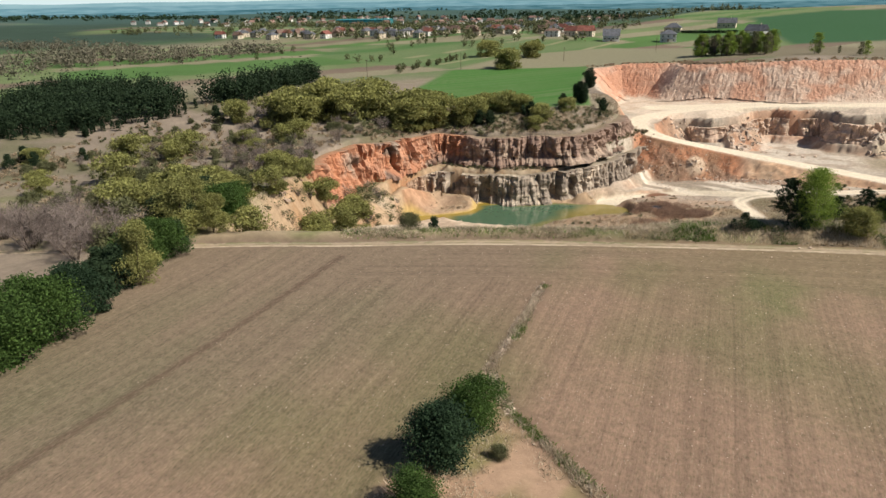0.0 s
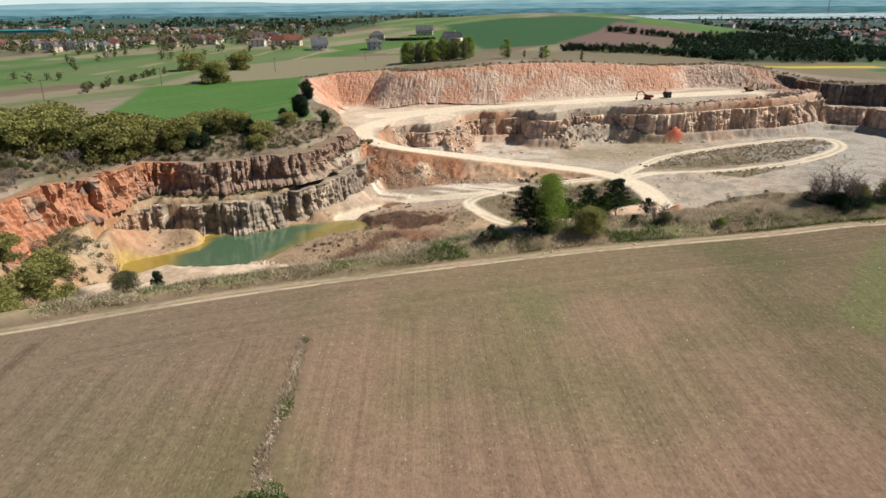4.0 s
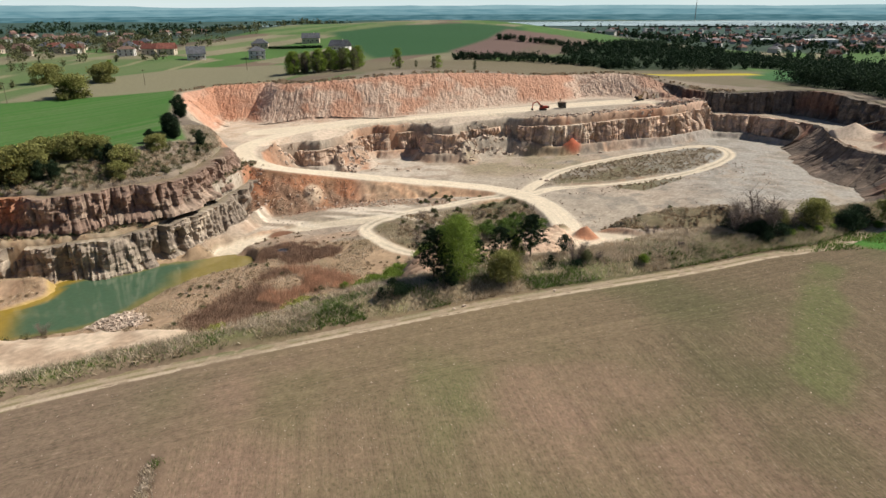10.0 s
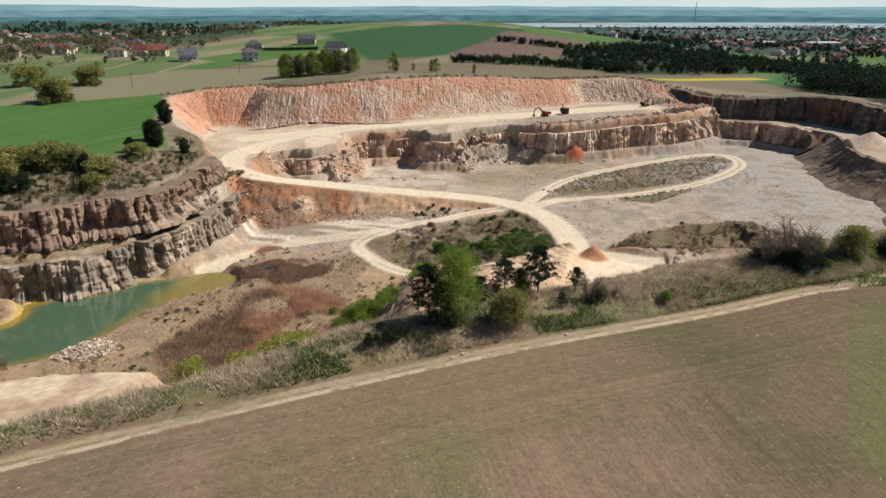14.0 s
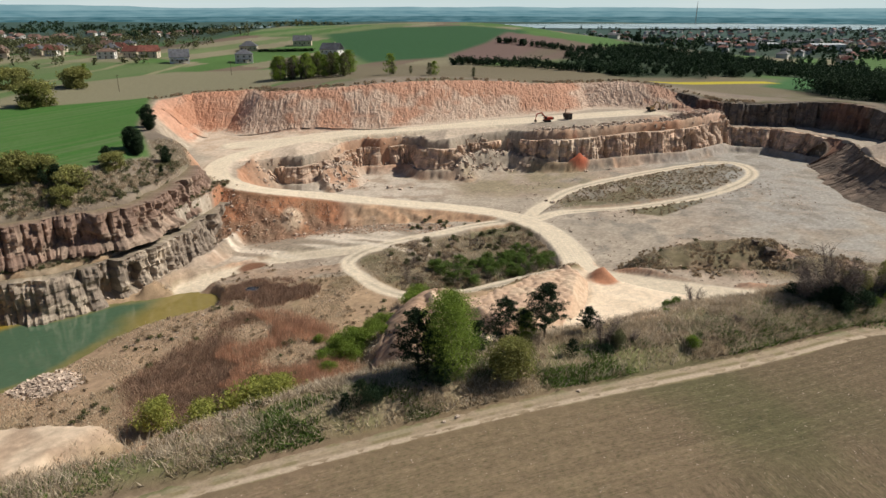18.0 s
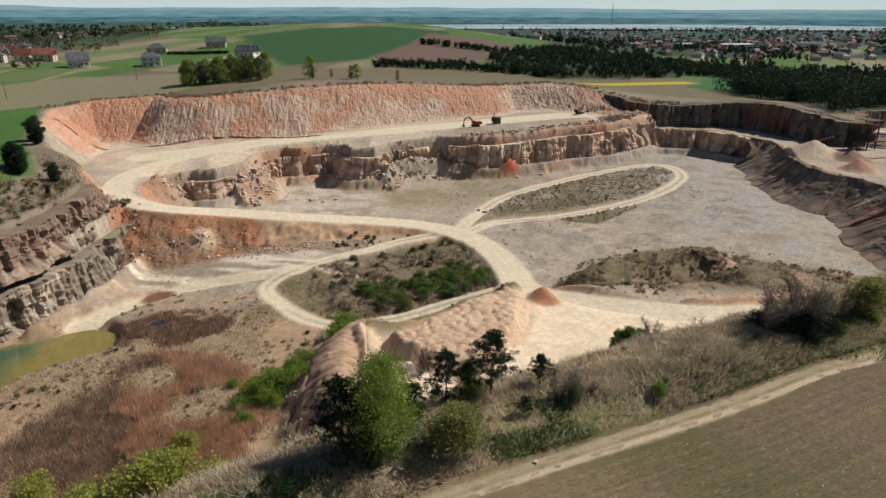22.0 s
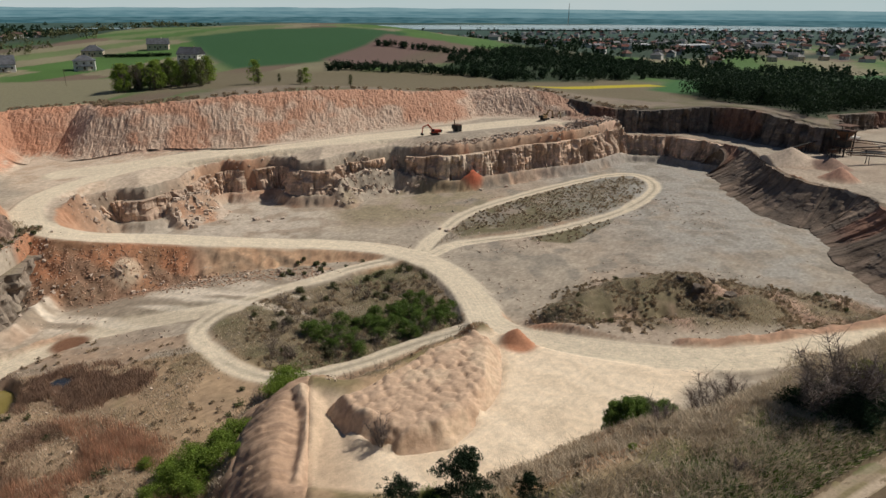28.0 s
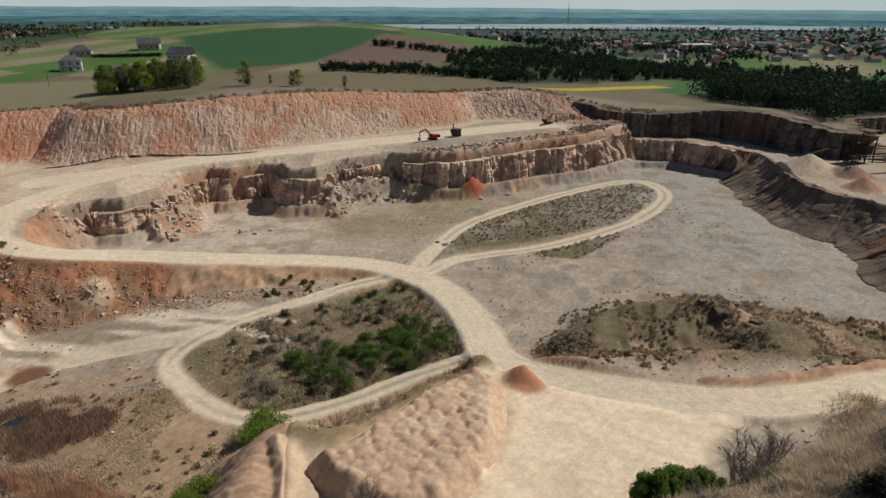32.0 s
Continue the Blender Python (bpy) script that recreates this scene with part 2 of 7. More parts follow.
def ground_z(x, y, rough=True):
    z = base_z(x, y)
    n1, n2 = fbm(x, y, 22, 1, 4) - 0.5, fbm(x, y, 5, 4, 3) - 0.5
    wob = 6 * n1
    # the land dips towards the western cliff
    z = z - 5.2 * sm(30, 5, line_d(x, y, UP_TOP)[0]) * sm(168, 200, y)
    # the bank beside the track
    dt = line_d(x, y, TRACK)[0]
    above = y > np.interp(x, [p[0] for p in TRACK], [p[1] for p in TRACK])
    bank = np.where(above, sm(2.5, 6.5, dt) * sm(26, 11, dt), 0)
    z = z + bank * (1.7 + 2.0 * n1 + 0.8 * n2) * (0.15 + 0.85 * sm(-40, -5, x))
    z = z + np.where(above, sm(1.8, 3.2, dt) * sm(8.5, 4.5, dt), 0) * (0.9 + 0.8 * n2) * sm(0, -30, x)
    # the pit, level by level
    rim = inside(x, y, RIM)
    hard = np.minimum(line_d(x, y, UP_TOP[1:])[0], line_d(x, y, NE_EDGE)[0])
    soft = sm(3, 16, hard)
    north = sm(330, 400, y)
    width = mix(3.0, 11.0, soft) + 16 * north * sm(150, 130, x)
    cut1 = sm(0, 1, (rim + wob * soft * 0.35 + 3.4 * (1 - soft)) / width)
    z = mix(z, np.where(y > 250, bench_z(x, y), np.maximum(z - 19.0, -20.0)), cut1 * (x < 400) * np.where((y < 250) & (x > -80), 0.0, 1.0))
    south = sm(0, 1, (rim + wob * 0.5) / (mix(22.0, 34.0, sm(-45, -10, x)) - 7.0 * sm(45, 62, x)))
    z = np.where((y < 250) & (x > -80), mix(z, -17.0, south), z)
    low = inside(x, y, LOW_FLOOR)
    hardl = sm(3, 10, line_d(x, y, LOW_TOP)[0])
    lowt = sm(0, 1, (low + wob * 0.3 * hardl + 2.0 * (1 - hardl)) / mix(2.2, 15.0, hardl))
    z = mix(z, np.minimum(z, low_z(x, y) + 1.6 * n1 + 0.5 * n2), lowt)
    fl = inside(x, y, FLOOR)
    harde = sm(2, 9, np.minimum(line_d(x, y, BENCH_EDGE)[0], line_d(x, y, EAST_EDGE)[0]))
    flt = sm(0, 1, fl / mix(3.0, 12.0, harde))
    z = mix(z, np.minimum(z, floor_z(x, y) + 0.9 * n1 + 0.4 * n2), flt)
    # loose stone at the foot of the bench
    be = line_d(x, y, BENCH_EDGE)[0]
    tal = sm(0, 3, fl) * np.clip(1 - be / (5 + 13 * sm(0.42, 0.62, fbm(x, y, 30, 17, 2)) * sm(70, 20, x)), 0, 1)
    z = z + tal * (3.0 + 6.0 * sm(0.45, 0.6, fbm(x, y, 30, 17, 2)) * sm(70, 20, x)) * (1 + 0.6 * n2)
    z = z - 4.0 * sm(0, 4, -fl) * sm(22, 7, be) * sm(152, 146, x) * (y > 326)
    # hummocks, sand platform, heap of dumped loads
    hm = inside(x, y, HUMMOCK)
    ridge = line_d(x, y, MOUND_RIDGE)[0]
    z = z + sm(-3, 14, hm) * (1.6 + 4.5 * n1 + 1.8 * n2) + 5.0 * sm(13, 1, ridge + 4 * n1) + 5.2 * sm(14, 2, np.hypot(x - 107, (y - 210) * 1.1) + 5 * n1)
    sd = inside(x, y, SAND)
    z = mix(z, -19.0 + 0.035 * np.clip(x, 0, 80) + 0.2 * n2, sm(-3.5, 1.5, sd))
    hp = inside(x, y, HEAP)
    z = z + sm(-2.4, 0.9, hp + 2.2 * n2) * (2.3 + 0.75 * loads(x + 2.4 * (fbm(x, y, 3, 91, 2) - 0.5), y + 2.4 * (fbm(x, y, 3, 92, 2) - 0.5), 2.4) + 0.8 * n1)
    cd, cz, _ = line_d(x, y, CREST)
    z = np.maximum(z, cz - 0.74 * cd - 1.1 * np.abs(n2))
    z = z + 1.7 * np.clip(1 - np.hypot(x - 9.6, (y - 173) * 0.8) / 3.2, 0, 1) ** 0.7
    z = mix(z, -10.5 + 0.5 * n2 + 0.8 * n1, sm(-6, 1.5, inside(x, y, SHELF)))
    z = z + (2.3 + 1.6 * n2) * np.clip(1 - line_d(x, y, BERM)[0] / (3.2 + 1.2 * n2), 0, 1) ** 0.7
    # roads: ramps stand on banks and are cut level
    for road, half, slope in ((LOOP, 2.8, 0.8), (LOW_ROAD, 4.0, 0.6), (LOOP_ROAD, 2.4, 0.8), (UPPER_ROAD, 7.5, 0.8), (RAMP, 4.6, 0.85)):
        d, rz, _ = line_d(x, y, road)
        z = np.maximum(z, rz - np.maximum(d - half, 0) * slope - 0.15 * n2 * 2 if road is RAMP else -999)
        z = mix(z, rz + 0.1 * n2, sm(half + 1.8, half, d))
    # pond bed
    pd = inside(x, y, POND)
    z = np.where(pd > -3, mix(z, POND_Z - 1.1, sm(-3, 1.5, pd)), z)
    z = z - 0.18 * sm(1.9, 1.3, dt)
    # yard with its heaps
    for hx, hy, hh, hr in ((197, 321, 6.5, 14), (207, 309, 4.5, 8), (196, 291, 5, 7.5), (250, 342, 5, 10), (69, 358.0, 4.5, 5.5), (45, 201, 3.0, 4.5), (-54.5, 274, 2.6, 4.5), (104, 224, 4, 7)):
        z = z + hh * np.clip(1 - np.hypot(x - hx, y - hy) / hr, 0, 1) ** 1.15
    return z + (0.35 * n2 + 0.5 * n1) * sm(0, 12, rim) * 0.6

# ---- materials ----
def material(name, base, rough=0.9, metal=0.0, spread=0.25, size=1.0, fine=6.0, bump=0.3, dist=0.1, attr="", island=False, other=None, spec=0.25):
    """A weathered surface: base colour (or a colour attribute) varied at two scales, with fine relief."""
    m = bpy.data.materials.new(name)
    m.use_nodes = True
    n, l = m.node_tree.nodes, m.node_tree.links
    b = n["Principled BSDF"]
    b.inputs["Roughness"].default_value, b.inputs["Metallic"].default_value = rough, metal
    b.inputs["Specular IOR Level"].default_value = spec
    tc = n.new("ShaderNodeNewGeometry") if attr else n.new("ShaderNodeTexCoord")
    where = tc.outputs["Position"] if attr else tc.outputs["Object"]
    big, small = n.new("ShaderNodeTexNoise"), n.new("ShaderNodeTexNoise")
    for t, s, d in ((big, size, 5.0), (small, size * fine, 8.0 if attr else 6.0)):
        t.inputs["Scale"].default_value, t.inputs["Detail"].default_value = s, d
        l.new(where, t.inputs["Vector"])
    if attr:
        src = n.new("ShaderNodeAttribute")
        src.attribute_name = attr
        col = src.outputs["Color"]
    else:
        src = n.new("ShaderNodeMix")
        src.data_type = "RGBA"
        src.inputs["A"].default_value, src.inputs["B"].default_value = (*base, 1), (*(other or [c * 0.6 for c in base]), 1)
        ramp = n.new("ShaderNodeMapRange")
        ramp.inputs["From Min"].default_value, ramp.inputs["From Max"].default_value = 0.38, 0.62
        l.new(big.outputs[0], ramp.inputs["Value"])
        l.new(ramp.outputs[0], src.inputs["Factor"])
        col = src.outputs["Result"]
    val = n.new("ShaderNodeMath")
    val.operation = "MULTIPLY_ADD"
    l.new(small.outputs[0], val.inputs[0])
    val.inputs[1].default_value, val.inputs[2].default_value = spread * 3.0, 1.0 - spread * 1.5
    last = val.outputs[0]
    add = n.new("ShaderNodeMath")
    add.operation = "MULTIPLY_ADD"
    if island:
        l.new(n.new("ShaderNodeNewGeometry").outputs["Random Per Island"], add.inputs[0])
    else:
        l.new(n.new("ShaderNodeObjectInfo").outputs["Random"], add.inputs[0])
    add.inputs[1].default_value, add.inputs[2].default_value = (0.6 if island else 0.3), (0.7 if island else 0.85)
    mul = n.new("ShaderNodeMath")
    mul.operation = "MULTIPLY"
    l.new(last, mul.inputs[0])
    l.new(add.outputs[0], mul.inputs[1])
    if not attr:
        last = mul.outputs[0]
    tint = n.new("ShaderNodeVectorMath")
    tint.operation = "SCALE"
    l.new(col, tint.inputs[0])
    l.new(last, tint.inputs["Scale"])
    l.new(tint.outputs[0], b.inputs["Base Color"])
    if bump:
        bp = n.new("ShaderNodeBump")
        bp.inputs["Strength"].default_value, bp.inputs["Distance"].default_value = bump, dist
        l.new(small.outputs[0], bp.inputs["Height"])
        l.new(bp.outputs[0], b.inputs["Normal"])
    return m


def leaf_material(name, base, other, through=0.25):
    m = material(name, base, 0.8, 0, 0.2, 0.35, 5, 0, 0.1, island=True, other=other, spec=0.1)
    b = m.node_tree.nodes["Principled BSDF"]
    if through:
        n, l = m.node_tree.nodes, m.node_tree.links
        tr, mx = n.new("ShaderNodeBsdfTranslucent"), n.new("ShaderNodeMixShader")
        l.new(b.inputs["Base Color"].links[0].from_socket, tr.inputs["Color"])
        mx.inputs[0].default_value = through
        l.new(b.outputs[0], mx.inputs[1])
        l.new(tr.outputs[0], mx.inputs[2])
        l.new(mx.outputs[0], n["Material Output"].inputs["Surface"])
    return m


def furrows(m):
    """Drill rows on the field and wheel tracks on the roads: streaks that follow the direction stored with the ground."""
    n, l = m.node_tree.nodes, m.node_tree.links
    b = n["Principled BSDF"]
    old = b.inputs["Base Color"].links[0].from_socket
    way, mask, geo = n.new("ShaderNodeAttribute"), n.new("ShaderNodeAttribute"), n.new("ShaderNodeNewGeometry")
    way.attribute_name, mask.attribute_name = "rows", "ploughed"
    total = None
    for across, run, weight in ((1.9, 0.012, 0.5), (0.42, 0.004, 0.35), (5.0, 0.05, 0.25)):
        mp, tx, mul = n.new("ShaderNodeMapping"), n.new("ShaderNodeTexNoise"), n.new("ShaderNodeMath")
        mp.inputs["Scale"].default_value = (across, run, 1)
        tx.inputs["Scale"].default_value, tx.inputs["Detail"].default_value = 1.0, 2.0
        l.new(way.outputs["Vector"], mp.inputs["Vector"])
        l.new(mp.outputs[0], tx.inputs["Vector"])
        mul.operation = "MULTIPLY_ADD"
        mul.inputs[1].default_value = weight
        l.new(tx.outputs[0], mul.inputs[0])
        if total is None:
            mul.inputs[2].default_value = 0.0
        else:
            l.new(total, mul.inputs[2])
        total = mul.outputs[0]
    # seedlings in the drill rows: a darker, greener stipple
    fleck, stretch, part_of, hue, lay = n.new("ShaderNodeTexNoise"), n.new("ShaderNodeMapping"), n.new("ShaderNodeMapRange"), n.new("ShaderNodeMix"), n.new("ShaderNodeMath")
    stretch.inputs["Scale"].default_value = (4.2, 1.3, 1)
    fleck.inputs["Scale"].default_value, fleck.inputs["Detail"].default_value, fleck.inputs["Roughness"].default_value = 1.0, 5.0, 0.65
    l.new(way.outputs["Vector"], stretch.inputs["Vector"])
    l.new(stretch.outputs[0], fleck.inputs["Vector"])
    l.new(fleck.outputs[0], part_of.inputs["Value"])
    part_of.inputs["From Min"].default_value, part_of.inputs["From Max"].default_value, part_of.inputs["To Max"].default_value = 0.47, 0.66, 0.75
    lay.operation = "MULTIPLY"
    l.new(part_of.outputs[0], lay.inputs[0])
    l.new(mask.outputs["Fac"], lay.inputs[1])
    hue.data_type, hue.blend_type = "RGBA", "MULTIPLY"
    hue.inputs["B"].default_value = (0.5, 0.62, 0.48, 1)
    l.new(lay.outputs[0], hue.inputs["Factor"])
    l.new(old, hue.inputs["A"])
    old = hue.outputs["Result"]
    # straw and stubble: thin pale dashes along the rows
    straw, run_on, show, pale, lay2 = n.new("ShaderNodeTexNoise"), n.new("ShaderNodeMapping"), n.new("ShaderNodeMapRange"), n.new("ShaderNodeMix"), n.new("ShaderNodeMath")
    run_on.inputs["Scale"].default_value = (5.5, 0.55, 1)
    straw.inputs["Scale"].default_value, straw.inputs["Detail"].default_value, straw.inputs["Roughness"].default_value = 1.0, 4.0, 0.7
    l.new(way.outputs["Vector"], run_on.inputs["Vector"])
    l.new(run_on.outputs[0], straw.inputs["Vector"])
    l.new(straw.outputs[0], show.inputs["Value"])
    show.inputs["From Min"].default_value, show.inputs["From Max"].default_value, show.inputs["To Max"].default_value = 0.56, 0.74, 0.7
    lay2.operation = "MULTIPLY"
    l.new(show.outputs[0], lay2.inputs[0])
    l.new(mask.outputs["Fac"], lay2.inputs[1])
    pale.data_type = "RGBA"
    pale.inputs["B"].default_value = (0.33, 0.26, 0.19, 1)
    l.new(lay2.outputs[0], pale.inputs["Factor"])
    l.new(old, pale.inputs["A"])
    old = pale.outputs["Result"]
    clods, cm = n.new("ShaderNodeTexNoise"), n.new("ShaderNodeMath")
    clods.inputs["Scale"].default_value, clods.inputs["Detail"].default_value = 2.2, 5.0
    l.new(geo.outputs["Position"], clods.inputs["Vector"])
    cm.operation = "MULTIPLY_ADD"
    cm.inputs[1].default_value = 0.5
    l.new(clods.outputs[0], cm.inputs[0])
    l.new(total, cm.inputs[2])
    rng, one, sc = n.new("ShaderNodeMapRange"), n.new("ShaderNodeMix"), n.new("ShaderNodeVectorMath")
    l.new(cm.outputs[0], rng.inputs["Value"])
    for k, v in (("From Min", 0.58), ("From Max", 1.02), ("To Min", 0.8), ("To Max", 1.38)):
        rng.inputs[k].default_value = v
    one.inputs["A"].default_value = 1.0
    l.new(mask.outputs["Fac"], one.inputs["Factor"])
    l.new(rng.outputs[0], one.inputs["B"])
    sc.operation = "SCALE"
    l.new(old, sc.inputs[0])
    l.new(one.outputs["Result"], sc.inputs["Scale"])
    l.new(sc.outputs[0], b.inputs["Base Color"])
    return m


M_GROUND = material("earth", (0.3, 0.2, 0.1), 0.95, attr="tint", spread=0.3, size=0.05, fine=13, bump=0.5, dist=0.3)
M_GROUND.node_tree.nodes["Noise Texture.001"].inputs["Roughness"].default_value = 0.7
furrows(M_GROUND)
M_ROCK = material("limestone_face", (0.36, 0.3, 0.24), 0.92, attr="tint", spread=0.3, size=0.2, fine=6, bump=0.8, dist=0.3)
M_TRACK = material("track_dust", (0.4, 0.3, 0.22), 0.95, attr="tint", spread=0.25, size=0.3, fine=9, bump=0.4, dist=0.05)
M_HEAP = material("tipped_spoil", (0.5, 0.38, 0.28), 0.95, attr="tint", spread=0.25, size=0.2, fine=6, bump=0.6, dist=0.15)
M_STONE = material("broken_stone", (0.6, 0.48, 0.385), 0.92, spread=0.25, size=0.4, fine=6, bump=0.5, island=True)
M_SCREE = material("reddish_stone", (0.5, 0.32, 0.22), 0.92, spread=0.25, size=0.4, fine=6, bump=0.5, island=True)
M_BARK = material("bark", (0.12, 0.09, 0.065), 0.9, spread=0.3, size=1.5, fine=6, bump=0.6, dist=0.05)
M_BIRCH = material("pale_bark", (0.42, 0.38, 0.33), 0.85, spread=0.3, size=2.0, fine=5, other=(0.16, 0.13, 0.1))
M_PINE = leaf_material("pine_needles", (0.03, 0.05, 0.024), (0.018, 0.032, 0.016), 0.1)
M_DEEP = leaf_material("dark_leaves", (0.032, 0.058, 0.028), (0.02, 0.038, 0.02), 0.15)
M_LEAF = leaf_material("fresh_leaves", (0.26, 0.35, 0.07), (0.155, 0.225, 0.045), 0.45)
M_LEAF2 = leaf_material("yellow_green_leaves", (0.29, 0.29, 0.1), (0.19, 0.19, 0.07), 0.4)
M_SHRUB = leaf_material("olive_leaves", (0.155, 0.16, 0.078), (0.095, 0.1, 0.052), 0.3)
M_WILLOW = leaf_material("willow_leaves", (0.42, 0.43, 0.12), (0.31, 0.33, 0.09), 0.5)
M_OAK = leaf_material("green_leaves", (0.075, 0.13, 0.032), (0.045, 0.08, 0.022), 0.3)
M_TWIG = leaf_material("bare_twigs", (0.25, 0.205, 0.18), (0.15, 0.12, 0.105), 0.0)
M_REED = leaf_material("dry_reeds", (0.66, 0.42, 0.29), (0.46, 0.29, 0.2), 0.45)
M_SEDGE = leaf_material("dark_sedge", (0.42, 0.285, 0.205), (0.28, 0.19, 0.14), 0.35)
M_GRASS = leaf_material("dry_grass", (0.6, 0.51, 0.39), (0.44, 0.36, 0.26), 0.4)
M_BRUSH = leaf_material("dry_brush", (0.42, 0.33, 0.23), (0.3, 0.23, 0.15), 0.4)
M_BRUSHWOOD = leaf_material("leafless_woods", (0.17, 0.15, 0.11), (0.1, 0.1, 0.07), 0.1)
M_DARKSTONE = material("dark_stone", (0.2, 0.16, 0.13), 0.92, spread=0.3, size=0.4, fine=6, bump=0.6, other=(0.11, 0.09, 0.075))
M_WEED = leaf_material("green_weeds", (0.16, 0.24, 0.06), (0.1, 0.155, 0.04), 0.45)


def water_material(name, base, rough=0.08):
    m = material(name, base, rough, spread=0.12, size=0.02, fine=40, bump=0.04, dist=0.1, spec=0.5, attr="tint")
    return m


M_POND = water_material("green_pond_water", (0.1, 0.16, 0.1))
M_LAKE = material("lake_water", (0.3, 0.4, 0.42), 0.25, spread=0.05, size=0.003, fine=20, bump=0.0, spec=0.5)


# ---- mesh helpers ----
def mesh_object(name, verts, faces, mat, parent=None, tint=None, flat=True):
    me = bpy.data.meshes.new(name)
    v = np.asarray(verts, np.float32).reshape(-1, 3)
    f = np.asarray(faces, np.int32)
    k = f.shape[1]
    me.vertices.add(len(v))
    me.vertices.foreach_set("co", v.ravel())
    me.loops.add(f.size)
    me.loops.foreach_set("vertex_index", f.ravel())
    me.polygons.add(len(f))
    me.polygons.foreach_set("loop_start", np.arange(0, f.size, k, dtype=np.int32))
    me.polygons.foreach_set("loop_total", np.full(len(f), k, np.int32))
    me.polygons.foreach_set("use_smooth", np.full(len(f), not flat))
    me.update(calc_edges=True)
    me.validate()
    if tint is not None:
        ca = me.color_attributes.new("tint", "FLOAT_COLOR", "POINT")
        c = np.ones((len(v), 4), np.float32)
        c[:, :3] = tint
        ca.data.foreach_set("color", c.ravel())
    me.materials.append(mat)
    ob = new(name, me)
    if parent is not None:
        ob.parent = parent
    return ob


def grid_faces(nu, nv):
    """Quads of a sheet with nu rows of nv points."""
    i, j = np.meshgrid(np.arange(nu - 1), np.arange(nv - 1), indexing="ij")
    a = (i * nv + j).ravel()
    return np.stack([a, a + 1, a + nv + 1, a + nv], 1)


def paint(col, c, t):
    return col + (np.array(c) - col) * np.clip(t, 0, 1)[..., None]


# ---- the ground: one sheet to the horizon ----
def spaced(lo, hi, step, reach, grow):
    mid = list(np.arange(lo, hi + 0.01, step))
    out, s = [], step
    p = hi
    while p < reach:
        s *= grow
        p += s
        out.append(p)
    out2, s, p = [], step, lo
    while p > -reach:
        s *= grow
        p -= s
        out2.append(p)
    return np.array(out2[::-1] + mid + out)


GX = spaced(-168, 206, 0.8, 4950, 1.045)
GY = np.array([v for v in spaced(52, 462, 0.8, 4950, 1.045) if v > -420])
X, Y = np.meshgrid(GX, GY, indexing="xy")
Z = ground_z(X, Y)
# rain-cut gullies on the steep banks of the pit
steep = np.hypot(*np.gradient(Z)) / 1.0
near = (np.abs(X) < 210) & (Y > 60) & (Y < 460)
gully = 1 - np.abs(2 * fbm(X, Y, 9, 61, 3) - 1)
gully2 = 1 - np.abs(2 * fbm(X, Y, 3.5, 62, 2) - 1)
cutting = sm(0.3, 0.75, steep) * sm(0, 3, inside(X, Y, RIM)) * sm(5, 8, line_d(X, Y, RAMP)[0]) * near
gully3 = 1 - np.abs(2 * fbm(X, Y * 0.6, 2.2, 63, 2) - 1)
Z = Z + cutting * (1.6 * (gully - 0.75) + 1.6 * (gully2 - 0.75) + 0.9 * (gully3 - 0.75))


